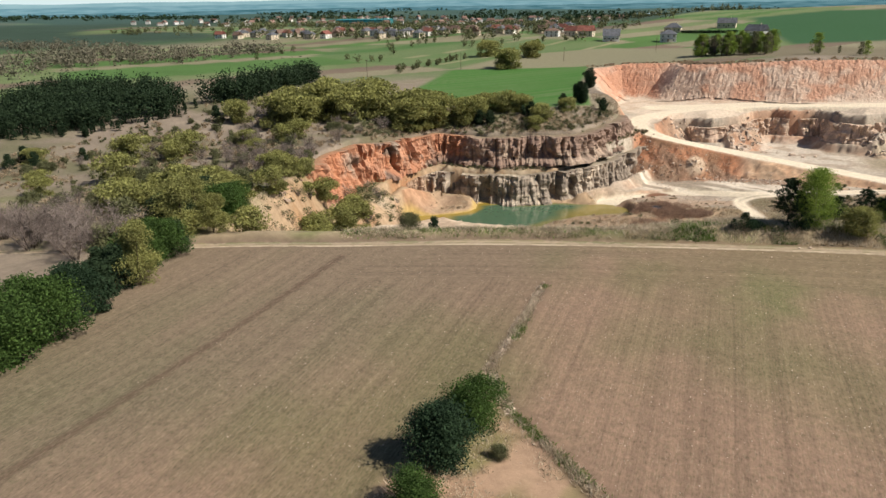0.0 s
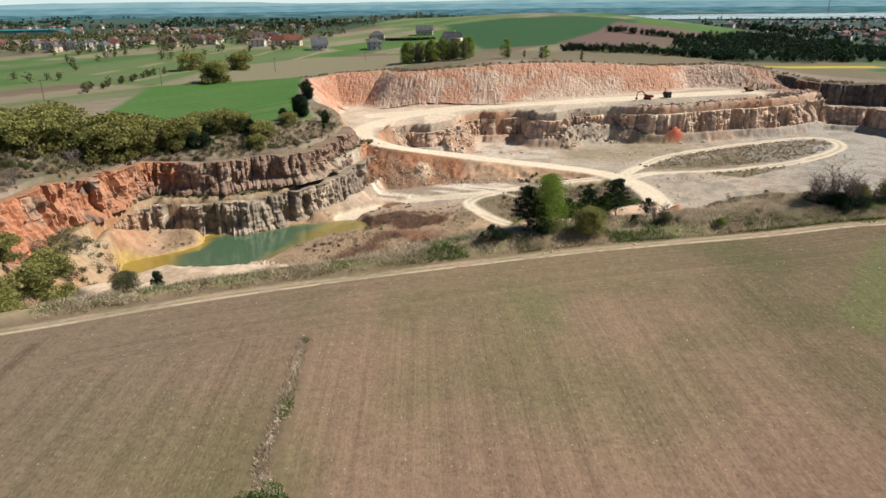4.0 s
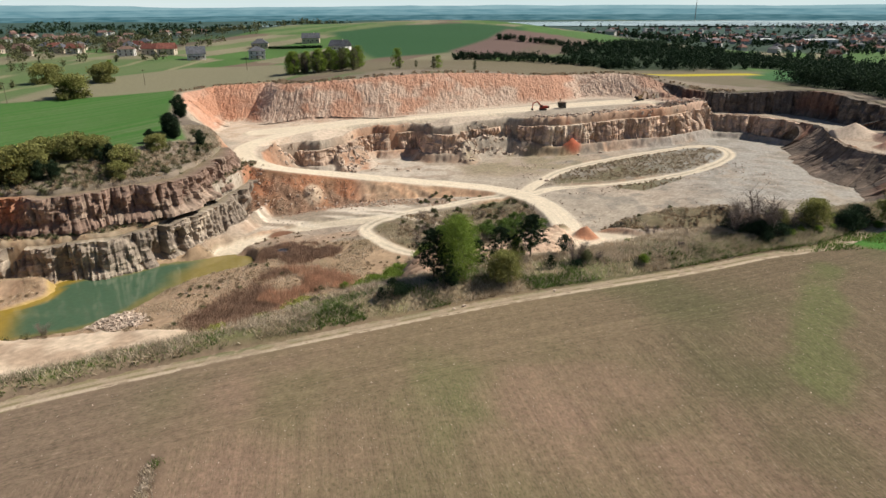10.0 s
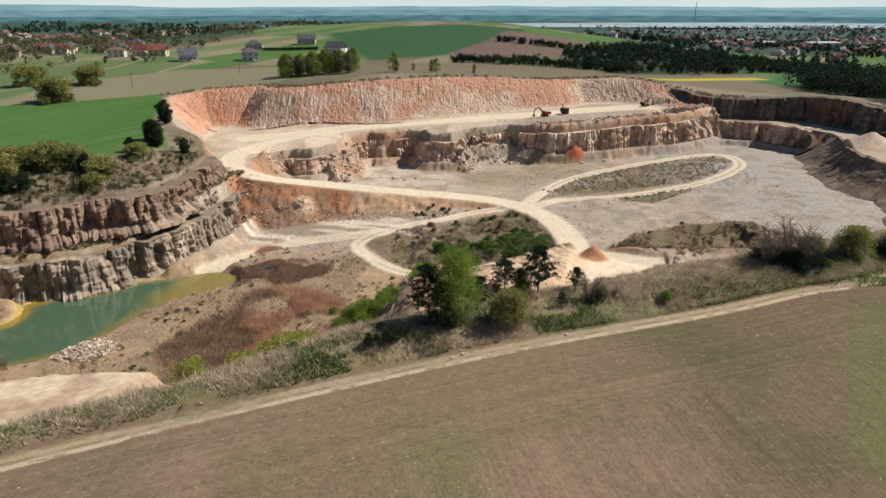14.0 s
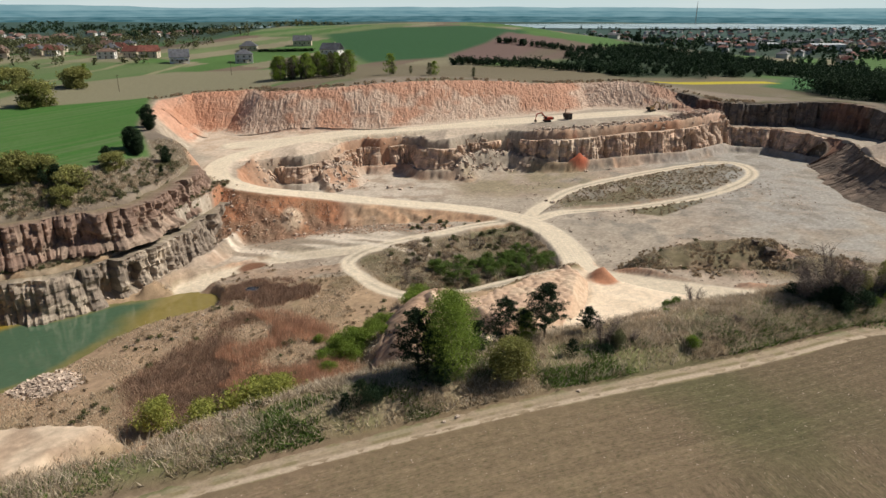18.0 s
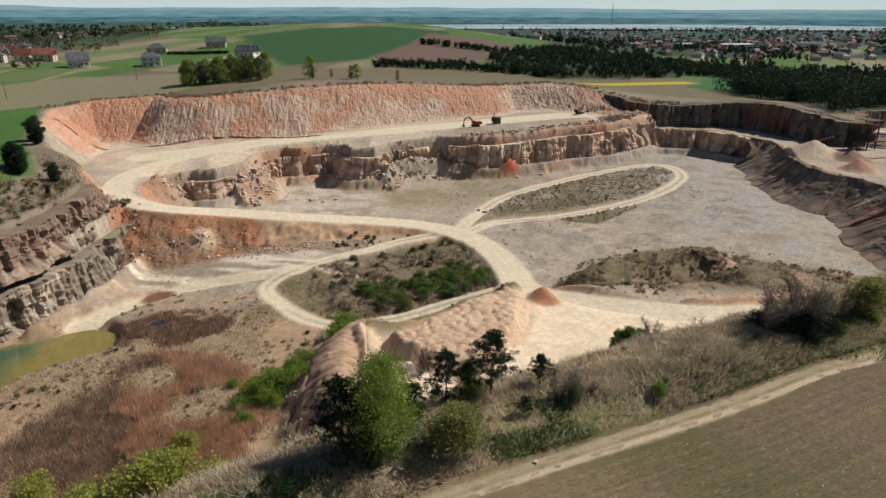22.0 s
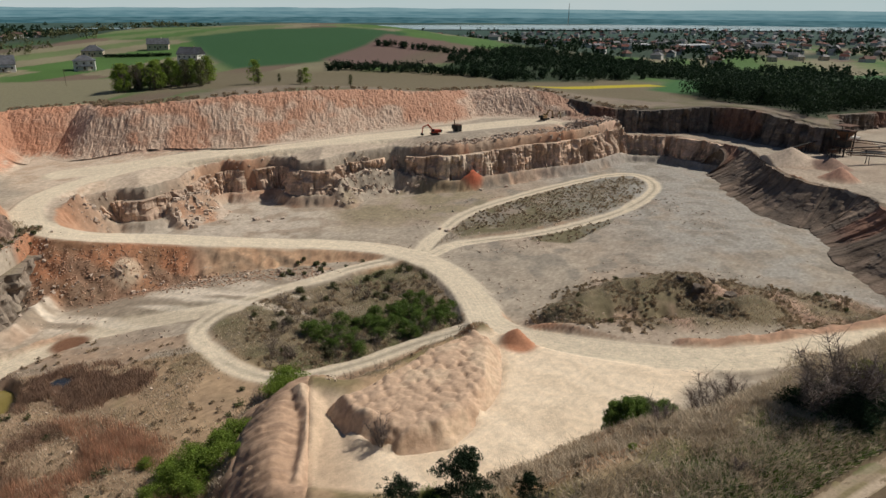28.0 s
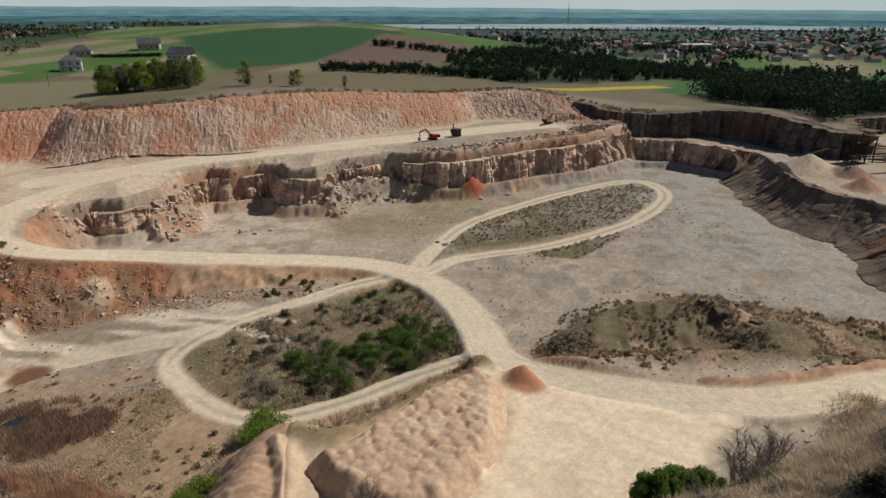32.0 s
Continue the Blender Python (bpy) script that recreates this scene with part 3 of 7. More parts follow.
def ground_tint(x, y, z):
    n1, n2, n3 = fbm(x, y, 30, 11, 4), fbm(x, y, 7, 12, 3), fbm(x, y, 160, 13, 3)
    gy, gx = np.gradient(z)
    slope = np.hypot(gx / np.maximum(np.gradient(x, axis=1), 0.1), gy / np.maximum(np.gradient(y, axis=0), 0.1))
    r = np.hypot(x, y)
    col = np.zeros((*x.shape, 3)) + (0.24, 0.157, 0.11)
    # ploughed field: rows fan along two headings, thin green growth in patches
    u = x * 0.975 + y * 0.22
    rows = 0.4 * vnoise(u, y * 0.01, 9, 4) + 0.6 * vnoise(u, y * 0.02, 26, 6)
    col = col * (0.86 + 0.28 * rows + 0.12 * (n1 - 0.5))[..., None]
    growth = np.clip(sm(0.5, 0.72, 0.5 * n1 + 0.5 * n3 + 0.08 * (vnoise(u, y * 0.02, 5, 9) - 0.5)) * 0.6 + 0.36 * sm(70, 84, y - 0.06 * x + 22 * (n1 - 0.5)) * sm(-30, -5, x), 0, 0.75)
    bare = np.hypot((x - 19 + 16 * (n1 - 0.5)) / 1.3, (y - 80 + 10 * (n2 - 0.5)) / 0.85) + 9 * (fbm(x, y, 12, 75, 3) - 0.5)
    growth = np.maximum(growth * (0.45 + 0.55 * sm(5, 15, bare)), 0.45 * np.exp(-((bare - 13) / 3.5) ** 2) * sm(70, 76, y + 0.2 * x))
    col = paint(col, (0.098, 0.105, 0.042), growth)
    # darker towards the east: soil tone with lens falloff painted in
    col = col * (1 - 0.24 * sm(5, 45, x) * (y < 130))[..., None]
    # greyer and darker towards the west
    col = paint(col, (0.135, 0.112, 0.078), 0.6 * sm(-34, -70, x - 0.25 * y + 14 * (n1 - 0.5)) * (0.55 + 0.6 * rows))
    col = paint(col, (0.09, 0.14, 0.03), sm(5, 0, line_d(x, y, [(50, 78), (56, 92), (66, 108), (72, 118)])[0] + 8 * (n2 - 0.5)) * 0.4)
    col = paint(col, (0.1, 0.14, 0.04), sm(8, 1, np.hypot(x, (y - 80) / 2.2) + 8 * (n2 - 0.5)) * 0.35)
    col = paint(col, (0.1, 0.065, 0.045), sm(1.0, 0.3, line_d(x, y, [(-77, 64), (-70, 29), (-62, -20)])[0]) * 0.8)
    # land west and north of the pit
    wild = np.maximum(sm(150, 190, y + 0.35 * (x + 60)) * (x < 0), sm(200, 260, y))
    wild = np.maximum(wild, sm(-96, -112, x + 0.35 * (y - 20)) * sm(-20, 40, y))
    heath = mix(np.array((0.235, 0.19, 0.145)), np.array((0.13, 0.12, 0.07)), sm(0.42, 0.66, 0.6 * n1 + 0.4 * n2)[..., None])
    col = mix(col, heath * (0.75 + 0.5 * n2[..., None]), wild[..., None])
    # strips of crops, meadow and soil far off
    far = sm(330, 470, r) * sm(-40, -90, x - 0.3 * (y - 430)) + sm(500, 560, y)
    ang = 0.9 * x - 0.42 * y
    strip = hash2(np.floor(ang / 30 + 0.4 * vnoise(x, y, 300, 3)), np.floor((y * 0.9 + x * 0.42) / 230), 2)[..., None]
    crop = np.where(strip < 0.3, np.array((0.07, 0.14, 0.035)), np.where(strip < 0.6, np.array((0.13, 0.17, 0.07)), np.where(strip < 0.9, np.array((0.21, 0.19, 0.12)), np.array((0.15, 0.11, 0.08)))))
    col = mix(col, crop * (0.8 + 0.4 * n1[..., None]), np.clip(far, 0, 1)[..., None])
    meadow = sm(-6, 4, inside(x, y, [(-166, 430), (-195, 545), (-205, 592), (-300, 600), (-470, 520), (-420, 420), (-330, 380), (-240, 366)]))
    col = paint(col, mix(np.array((0.05, 0.12, 0.03)), np.array((0.1, 0.15, 0.055)), sm(0.35, 0.65, vnoise(ang, 0 * y, 26, 15))[..., None]), meadow * 0.9)
    for lane in ([(-236, 372), (-214, 470), (-205, 590)], [(-268, 392), (-262, 480), (-250, 600)], [(-330, 410), (-300, 600)]):
        col = paint(col, (0.3, 0.25, 0.16), sm(3.2, 1.4, line_d(x, y, lane)[0]) * 0.7)
    col = paint(col, (0.2, 0.185, 0.115), sm(-4, 2, inside(x, y, [(-166, 426), (-104, 440), (-100, 470), (-130, 562), (-195, 545), (-250, 470), (-240, 366)])))
    col = paint(col, (0.16, 0.135, 0.085), sm(440, 455, y) * sm(600, 560, y) * sm(-110, -80, x) * sm(260, 200, x))
    # hill crop and valley woods: own greens, deepened with painted cloud shade
    col = paint(col, (0.028, 0.085, 0.03), sm(-8, 8, inside(x, y, [(-140, 880), (-60, 960), (40, 980), (110, 900), (44, 698), (2, 640), (-60, 600), (-95, 700)])))
    col = paint(col, (0.15, 0.1, 0.085), sm(-5, 5, inside(x, y, [(7, 660), (50, 760), (80, 875), (140, 815), (190, 743), (135, 640), (27, 598)])) * (0.75 + 0.5 * vnoise(ang, y * 0, 14, 5)))
    col = paint(col, (0.022, 0.045, 0.022), sm(-8, 8, inside(x, y, [(92, 600), (149, 700), (240, 800), (330, 700), (240, 552), (132, 526)])) * 0.85)
    col = paint(col, (0.04, 0.12, 0.035), sm(-6, 6, inside(x, y, [(215, 488), (300, 600), (413, 680), (640, 760), (760, 700), (540, 560), (300, 445), (250, 440)])))
    thick = sm(0.55, 0.62, fbm(x, y, 60, 40, 2)) * sm(100, 140, x) * sm(600, 540, x) * sm(515, 545, y) * sm(820, 790, y)
    thick = np.maximum(thick, sm(228, 240, x) * sm(460, 440, x) * sm(352, 362, y) * sm(490, 470, y))
    col = paint(col, (0.03, 0.05, 0.024), thick * 0.9)
    col = paint(col, (0.45, 0.38, 0.03), sm(-2, 2, inside(x, y, [(128, 492), (232, 522), (240, 512), (140, 482)])))
    col = paint(col, (0.045, 0.135, 0.02), sm(-2, 1, inside(x, y, CROP)) * (0.85 + 0.3 * (vnoise(ang, y * 0, 2.4, 2) - 0.5)))
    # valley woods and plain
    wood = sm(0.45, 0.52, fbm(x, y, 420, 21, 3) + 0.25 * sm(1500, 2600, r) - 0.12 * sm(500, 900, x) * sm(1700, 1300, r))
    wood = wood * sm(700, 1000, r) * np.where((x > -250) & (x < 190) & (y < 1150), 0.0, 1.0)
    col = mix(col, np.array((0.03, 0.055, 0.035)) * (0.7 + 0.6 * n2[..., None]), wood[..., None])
    # teal wash beyond 1500 m: distance haze painted into the ground
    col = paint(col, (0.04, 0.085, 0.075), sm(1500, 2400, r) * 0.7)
    # track and bank
    dt = line_d(x, y, TRACK)[0]
    above = y > np.interp(x, [p[0] for p in TRACK], [p[1] for p in TRACK])
    bank = np.where(above, sm(1.5, 4, dt), 0) * sm(60, 30, dt)
    dry = mix(np.array((0.3, 0.235, 0.15)), np.array((0.17, 0.17, 0.075)), sm(0.42, 0.62, 0.5 * n1 + 0.5 * n2)[..., None])
    col = mix(col, dry * (0.75 + 0.5 * n2[..., None]), bank[..., None])
    col = paint(col, (0.4, 0.315, 0.225), sm(1.5, 0.75, dt + 0.8 * (n2 - 0.5)) * (0.8 + 0.2 * n2))
    col = paint(col, (0.2, 0.16, 0.08), sm(0.7, 0.25, dt + 0.5 * (n2 - 0.5)) * 0.5)
    dd = line_d(x, y, DITCH)[0]
    col = paint(col, (0.1, 0.072, 0.048), sm(1.1, 0.4, dd + 0.5 * (n2 - 0.5)) * 0.75)
    sc = inside(x, y, SCRUB)
    col = paint(col, mix(np.array((0.36, 0.24, 0.16)), np.array((0.2, 0.17, 0.08)), sm(0.4, 0.6, n2)[..., None]), sm(-1, 2, sc))
    col = paint(col, (0.06, 0.17, 0.025), sm(-1, 1, inside(x, y, [(82, 132), (98, 118), (140, 90), (170, 150), (100, 144)])))
    # the pit
    rim = inside(x, y, RIM)
    pit = sm(-1, 4, rim + 5 * (n1 - 0.5))
    pale, pink, red, dust = np.array((0.37, 0.315, 0.25)), np.array((0.43, 0.29, 0.2)), np.array((0.4, 0.185, 0.1)), np.array((0.69, 0.585, 0.45))
    rock = mix(pale, pink, (sm(0.35, 0.65, n1) * (0.25 + 0.75 * sm(0.2, 0.5, slope)))[..., None]) * (0.75 + 0.5 * n2[..., None])
    veg = mix(np.array((0.37, 0.262, 0.165)), np.array((0.22, 0.178, 0.092)), sm(0.4, 0.6, n2)[..., None])
    up = (y > 225) | (x > 45)
    body = np.where(up[..., None], rock, veg * (0.8 + 0.4 * n1[..., None]))
    col = mix(col, body, pit[..., None])
    face = sm(-1, 1, rim) * sm(34, 29, rim) * sm(375, 392, y + 0.3 * (x < -100) * (x + 100) * -1) * sm(0.15, 0.4, slope) * (x < 152)
    streak = 0.6 * vnoise(x, z * 0.4, 2.2, 7) + 0.4 * vnoise(x, z * 1.5, 4, 8)
    col = mix(col, mix(np.array((0.42, 0.25, 0.17)), np.array((0.64, 0.47, 0.36)), (0.65 * streak + 0.35 * n1)[..., None]), face[..., None])
    col = paint(col, red, pit * sm(0.55, 0.75, n1) * sm(0.25, 0.6, slope) * 0.6 * (1 - face) )
    col = paint(col, (0.5, 0.27, 0.18), face * sm(-100, -118, x) * 0.8)
    # red and sandy slope under the ramp
    ramp_d, ramp_z, run = line_d(x, y, RAMP)
    under = sm(4.2, 5.5, ramp_d) * sm(17, 13, ramp_d + 5 * (n2 - 0.5)) * (y < 291) * (y > 262) * (x < 34) * (x > -92) * sm(0.1, 0.25, slope)
    redder = under * sm(-30, -40, x + 8 * (n1 - 0.5))
    col = paint(col, mix(red, np.array((0.33, 0.17, 0.095)), sm(0.5, 0.7, n2)[..., None]), np.clip(redder, 0, 1) * (0.75 + 0.5 * n2))
    col = paint(col, mix(np.array((0.57, 0.38, 0.24)), np.array((0.47, 0.29, 0.18)), vnoise(x, y * 0.1, 1.6, 23)[..., None]), under * sm(-40, -30, x + 8 * (n1 - 0.5)))
    foot = sm(-2, 3, inside(x, y, [(-86, 292), (-40, 287), (-40, 270), (-56, 264), (-78, 262)]) + 5 * (n2 - 0.5))
    col = paint(col, mix(red, np.array((0.3, 0.165, 0.095)), sm(0.45, 0.65, n2)[..., None]), foot)
    west = sm(0, 5, rim) * sm(0.35, 0.7, slope) * (x < -95) * (y < 235) * sm(0.4, 0.6, n2)
    col = paint(col, mix(np.array((0.55, 0.43, 0.33)), red, sm(0.42, 0.62, n1)[..., None]), west * 0.5)
    top = sm(1, -2, inside(x, y, FLOOR)) * sm(30, 20, line_d(x, y, BENCH_EDGE)[0]) * (y > 300) * sm(60, 40, x) * sm(1.4, 0.9, slope)
    col = paint(col, (0.55, 0.45, 0.35), top * 0.85)
    plate = sm(-5, 3, inside(x, y, [(-140, 412), (-104, 410), (-60, 400), (-66, 372), (-90, 330), (-112, 345), (-126, 372)]) + 8 * (n1 - 0.5))
    col = paint(col, mix(np.array((0.6, 0.49, 0.38)), np.array((0.5, 0.38, 0.28)), sm(0.4, 0.65, n2)[..., None]), plate * sm(0.6, 0.35, slope) * 0.9)
    # sparse growth on the floors
    fl = inside(x, y, FLOOR)
    isle = sm(2, 7, inside(x, y, [p[:2] for p in LOOP])) * sm(0.3, 0.46, n2 * 0.6 + n1 * 0.4)
    sliver = sm(-0.5, 1.5, inside(x, y, [(75, 286), (73, 281), (86, 277), (106, 291), (113, 300), (101, 297), (87, 290.5)]) + 2 * (n2 - 0.5))
    col = paint(col, (0.13, 0.115, 0.06), np.maximum(isle * 0.9 * (fl > 0), sliver * 0.9))
    # eastern floor: grey stone dust, darkened further for cloud shade
    col = paint(col, (0.33, 0.315, 0.285), sm(2, 10, fl) * sm(80, 130, x) * 0.85 * sm(0.3, 0.6, n1 * 0.5 + n2 * 0.5))
    swirl = vnoise(x + 9 * n1, y + 12 * n2, 5, 27)
    col = paint(col, (0.24, 0.215, 0.18), sm(2, 10, fl) * sm(40, 60, x) * sm(0.55, 0.8, swirl) * 0.7)
    col = paint(col, (0.2, 0.175, 0.095), sm(0.46, 0.6, n1 * 0.6 + n2 * 0.4) * sm(3, 10, fl) * sm(90, 60, x) * sm(300, 330, y) * 0.6 * sm(-5, 20, x))
    col = paint(col, (0.5, 0.44, 0.365), sm(6, 12, fl) * sm(20, -5, x) * sm(300, 310, y) * 0.7 * sm(0.35, 0.55, n2))
    low = inside(x, y, LOW_FLOOR)
    col = paint(col, (0.36, 0.25, 0.17), sm(3, 14, low) * (y < 236) * sm(0.35, 0.55, n1 * 0.5 + n2 * 0.5) * 0.8)
    lp = inside(x, y, [p[:2] for p in LOOP_ROAD])
    col = paint(col, mix(np.array((0.2, 0.16, 0.1)), np.array((0.12, 0.12, 0.055)), sm(0.4, 0.6, n1)[..., None]), sm(2, 5, lp) * (0.6 + 0.4 * sm(0.3, 0.5, n2)))
    shelf = sm(-4, 0, inside(x, y, SHELF) + 4 * (n2 - 0.5))
    col = paint(col, mix(np.array((0.58, 0.46, 0.34)), np.array((0.42, 0.31, 0.22)), sm(0.45, 0.65, n2)[..., None]), shelf)
    hm = inside(x, y, HUMMOCK)
    col = paint(col, mix(np.array((0.19, 0.155, 0.095)), np.array((0.37, 0.25, 0.185)), sm(0.52, 0.64, n2 * 0.4 + n1 * 0.6)[..., None]), sm(-2, 6, hm))
    grassy = np.maximum(sm(12, 6, line_d(x, y, MOUND_RIDGE)[0] + 6 * (n2 - 0.5)), sm(13, 8, np.hypot(x - 107, (y - 210) * 1.1) + 6 * (n2 - 0.5)))
    col = paint(col, mix(np.array((0.2, 0.165, 0.1)), np.array((0.13, 0.115, 0.065)), sm(0.4, 0.6, n2)[..., None]), grassy * sm(-4, 2, hm) * 0.9)
    wash = vnoise(0.8 * x + 0.6 * y + 3 * n2, 0.12 * (0.6 * x - 0.8 * y), 1.8, 76)
    sand = mix(np.array((0.8, 0.655, 0.495)), np.array((0.68, 0.54, 0.395)), (0.6 * sm(0.4, 0.75, wash) + 0.4 * sm(0.4, 0.65, n1))[..., None])
    sand = mix(np.array((0.56, 0.42, 0.3)), sand, sm(2, 12, x + 0.2 * (y - 175))[..., None])
    col = paint(col, sand, sm(-3, 1, inside(x, y, SAND) + 3 * (n2 - 0.5)))
    hp = inside(x, y, HEAP)
    col = paint(col, mix(np.array((0.58, 0.43, 0.3)), np.array((0.44, 0.3, 0.2)), sm(0.3, 0.7, n2)[..., None]), sm(-3, 0, hp))
    cd = line_d(x, y, CREST)[0]
    col = paint(col, mix(np.array((0.46, 0.31, 0.21)), np.array((0.34, 0.23, 0.16)), sm(0.35, 0.65, n2)[..., None]), sm(15, 11, cd + 4 * (n2 - 0.5)) * sm(-27, -25.5, z) * sm(1.5, -1, x))
    col = paint(col, (0.45, 0.28, 0.19), sm(3.8, 1.8, line_d(x, y, BERM)[0] + 2 * (n2 - 0.5)))
    # roads of pale dust with wheel tracks
    lane = 0.0 * x
    for road, half in ((LOOP, 2.6), (LOW_ROAD, 4.2), (LOOP_ROAD, 2.3), (UPPER_ROAD, 9.0), (RAMP, 4.6)):
        d, _, run = line_d(x, y, road)
        edge = sm(half + 1.0, half - 0.5, d + 1.6 * (n2 - 0.5))
        wheel = 0.95 - 0.38 * sm(1.0, 0.25, np.abs(d)) * (half < 3) * sm(0.3, 0.5, n1) + 0.12 * (n2 - 0.5)
        lane = np.maximum(lane, edge)
        col = mix(col, dust * wheel[..., None], edge[..., None])
    col = paint(col, (0.44, 0.37, 0.29), sm(11, 4, np.hypot((x + 46) / 2.6, y - 260) - 6 + 8 * (n2 - 0.5)) * (low > 9) * 0.8 * (1 - lane) * (1 - under) * (1 - foot))
    mud = vnoise(x * 0.35 + y * 0.9, x * 0.12, 2.4, 19)
    col = paint(col, (0.21, 0.165, 0.12), sm(0.5, 0.7, mud) * sm(3, 9, low) * sm(236, 244, y + 0.12 * x) * (x < 0) * 0.6 * (1 - 0.7 * lane))
    col = paint(col, (0.64, 0.555, 0.45), sm(0.58, 0.36, mud + 0.3 * (n2 - 0.5)) * sm(3, 9, low) * sm(236, 244, y + 0.12 * x) * (x < 0) * sm(272, 262, y) * 0.95)
    for hx, hy, hr, c in ((69, 358.0, 6.0, (0.42, 0.12, 0.065)), (45, 199, 5, (0.46, 0.22, 0.13)), (-54.5, 274, 5, (0.55, 0.42, 0.3)), (-62, 243, 6, (0.2, 0.1, 0.06)),
                         (197, 321, 15, (0.5, 0.4, 0.31)), (207, 309, 9, (0.26, 0.17, 0.13)), (196, 291, 8, (0.42, 0.24, 0.17)), (250, 342, 11, (0.36, 0.27, 0.2))):
        col = paint(col, c, sm(hr, hr * 0.6, np.hypot(x - hx, y - hy) + 2 * (n2 - 0.5)))
    pd = inside(x, y, POND)
    col = paint(col, (0.4, 0.28, 0.1), sm(-2.0, -0.6, pd) * sm(-112, -122, x + 6 * (n2 - 0.5)))
    speck = np.random.default_rng(5).normal(size=x.shape)
    col = col * (1 + 0.1 * np.clip(speck, -2, 2) * (rim > -2) * (y < 460) * (x < 210) * (1 - sm(-3, 1, inside(x, y, SAND))) * (1 - lane))[..., None]
    return np.clip(col, 0.01, 0.9)


Z = Z - 0.8 * sm(-3.5, -1, inside(X, Y, HEAP)) - 0.8 * sm(13, 11, line_d(X, Y, CREST)[0]) * (X < 0.6) * sm(-28, -26, Z)
RIM_IN = inside(X, Y, RIM)
Z = Z - 0.5 * sm(-1, 1.5, RIM_IN) * sm(29, 25, RIM_IN) * (Y > 392) * sm(149, 146, X) * sm(-150, -146, X)
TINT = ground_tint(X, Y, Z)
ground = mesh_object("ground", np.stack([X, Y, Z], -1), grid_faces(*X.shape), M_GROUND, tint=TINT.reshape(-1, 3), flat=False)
dtk = line_d(X, Y, TRACK)[0]
south = (Y < np.interp(X, [p[0] for p in TRACK], [p[1] for p in TRACK])) & (X > -97 - 0.25 * Y)
soil = np.where(south, sm(1.5, 3.0, dtk), 0) * sm(1, -1, inside(X, Y, SCRUB)) * sm(1.0, 2.6, line_d(X, Y, DITCH)[0])
head = south & (dtk < 20) & (X > -70)
U, V = np.where(head, dtk + 300, 0.98 * X + 0.19 * Y), np.where(head, X, Y)
for road, half in ((LOOP, 2.6), (LOW_ROAD, 7.0), (LOOP_ROAD, 2.3), (UPPER_ROAD, 9.0), (RAMP, 4.6), (TRACK, 1.4)):
    d, _, run = line_d(X, Y, road)
    on = d < half + 1.0
    U, V, soil = np.where(on, d + 40 * half, U), np.where(on, run, V), np.where(on, np.maximum(soil * (road is TRACK), 0.55 * sm(half + 1.0, half - 0.5, d)), soil)
on = (inside(X, Y, SAND) > 0) & (inside(X, Y, HEAP) < -1) & (soil < 0.1)
U, V, soil = np.where(on, 0.6 * X - 0.8 * Y, U), np.where(on, 2.5 * X, V), np.where(on, 0.3, soil)
ground.data.attributes.new("ploughed", "FLOAT", "POINT").data.foreach_set("value", soil.ravel().astype(np.float32))
ground.data.attributes.new("rows", "FLOAT_VECTOR", "POINT").data.foreach_set("vector", np.stack([U, V, 0 * U], -1).ravel().astype(np.float32))
tagged(ground, "ploughed field, quarry terraces and distant farmland", "ground", kind="structure")


def height(x, y):
    """The ground's height at a place, from the sheet itself."""
    i = int(np.clip(np.searchsorted(GX, x) - 1, 0, len(GX) - 2))
    j = int(np.clip(np.searchsorted(GY, y) - 1, 0, len(GY) - 2))
    u, v = (x - GX[i]) / (GX[i + 1] - GX[i]), (y - GY[j]) / (GY[j + 1] - GY[j])
    if u + v < 1e-9:
        return float(Z[j, i])
    return float(Z[j, i] * (1 - u) * (1 - v) + Z[j, i + 1] * u * (1 - v) + Z[j + 1, i] * (1 - u) * v + Z[j + 1, i + 1] * u * v)


# ---- the spoil heap: tipped loads and a gullied scarp, in finer relief than the ground ----
hx, hy = np.meshgrid(np.arange(-17, 43, 0.36), np.arange(156, 207, 0.36), indexing="xy")
hz = ground_z(hx, hy)
on_heap, crest_d = inside(hx, hy, HEAP), line_d(hx, hy, CREST)[0]
flank = 1 - np.abs(2 * vnoise(0.5 * hx - 0.86 * hy + 1.2 * fbm(hx, hy, 3, 87, 2), 0.2 * hx + 0.1 * hy, 1.1, 88) - 1)
rill = 1 - np.abs(2 * vnoise(hy + 1.6 * fbm(hx, hy, 4, 81, 2), hx * 0.16, 1.3, 82) - 1)
hz = hz + sm(-2.5, 0, on_heap) * (0.75 * (fbm(hx, hy, 1.7, 83, 3) - 0.5)) - 0.5 * (1 - flank) * sm(-3.2, -1.8, on_heap) * sm(1.2, -0.4, on_heap) + 0.5 * (fbm(hx, hy, 1.5, 86, 3) - 0.5) * (hx < 0.6) - 0.8 * (1 - rill) * sm(0.5, 3, crest_d) * sm(14, 9, crest_d) * (hx < 0.6)
spoil = np.maximum(sm(-3.6, -1.6, on_heap), sm(13.5, 11.5, crest_d) * sm(0.9, 0.3, hx) * sm(-28, -26.2, hz))
hz = hz + 0.12 - 1.1 * (1 - spoil)
htint = np.zeros((*hx.shape, 3)) + (0.53, 0.375, 0.265)
# creases between the loads painted darker, shade put into the colour
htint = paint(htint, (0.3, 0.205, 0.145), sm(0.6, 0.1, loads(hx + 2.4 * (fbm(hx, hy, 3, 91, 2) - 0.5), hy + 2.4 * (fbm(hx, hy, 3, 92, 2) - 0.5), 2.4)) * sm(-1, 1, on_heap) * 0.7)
htint = paint(htint, (0.6, 0.46, 0.33), sm(0.5, 0.7, fbm(hx, hy, 5, 84, 3)) * 0.7)
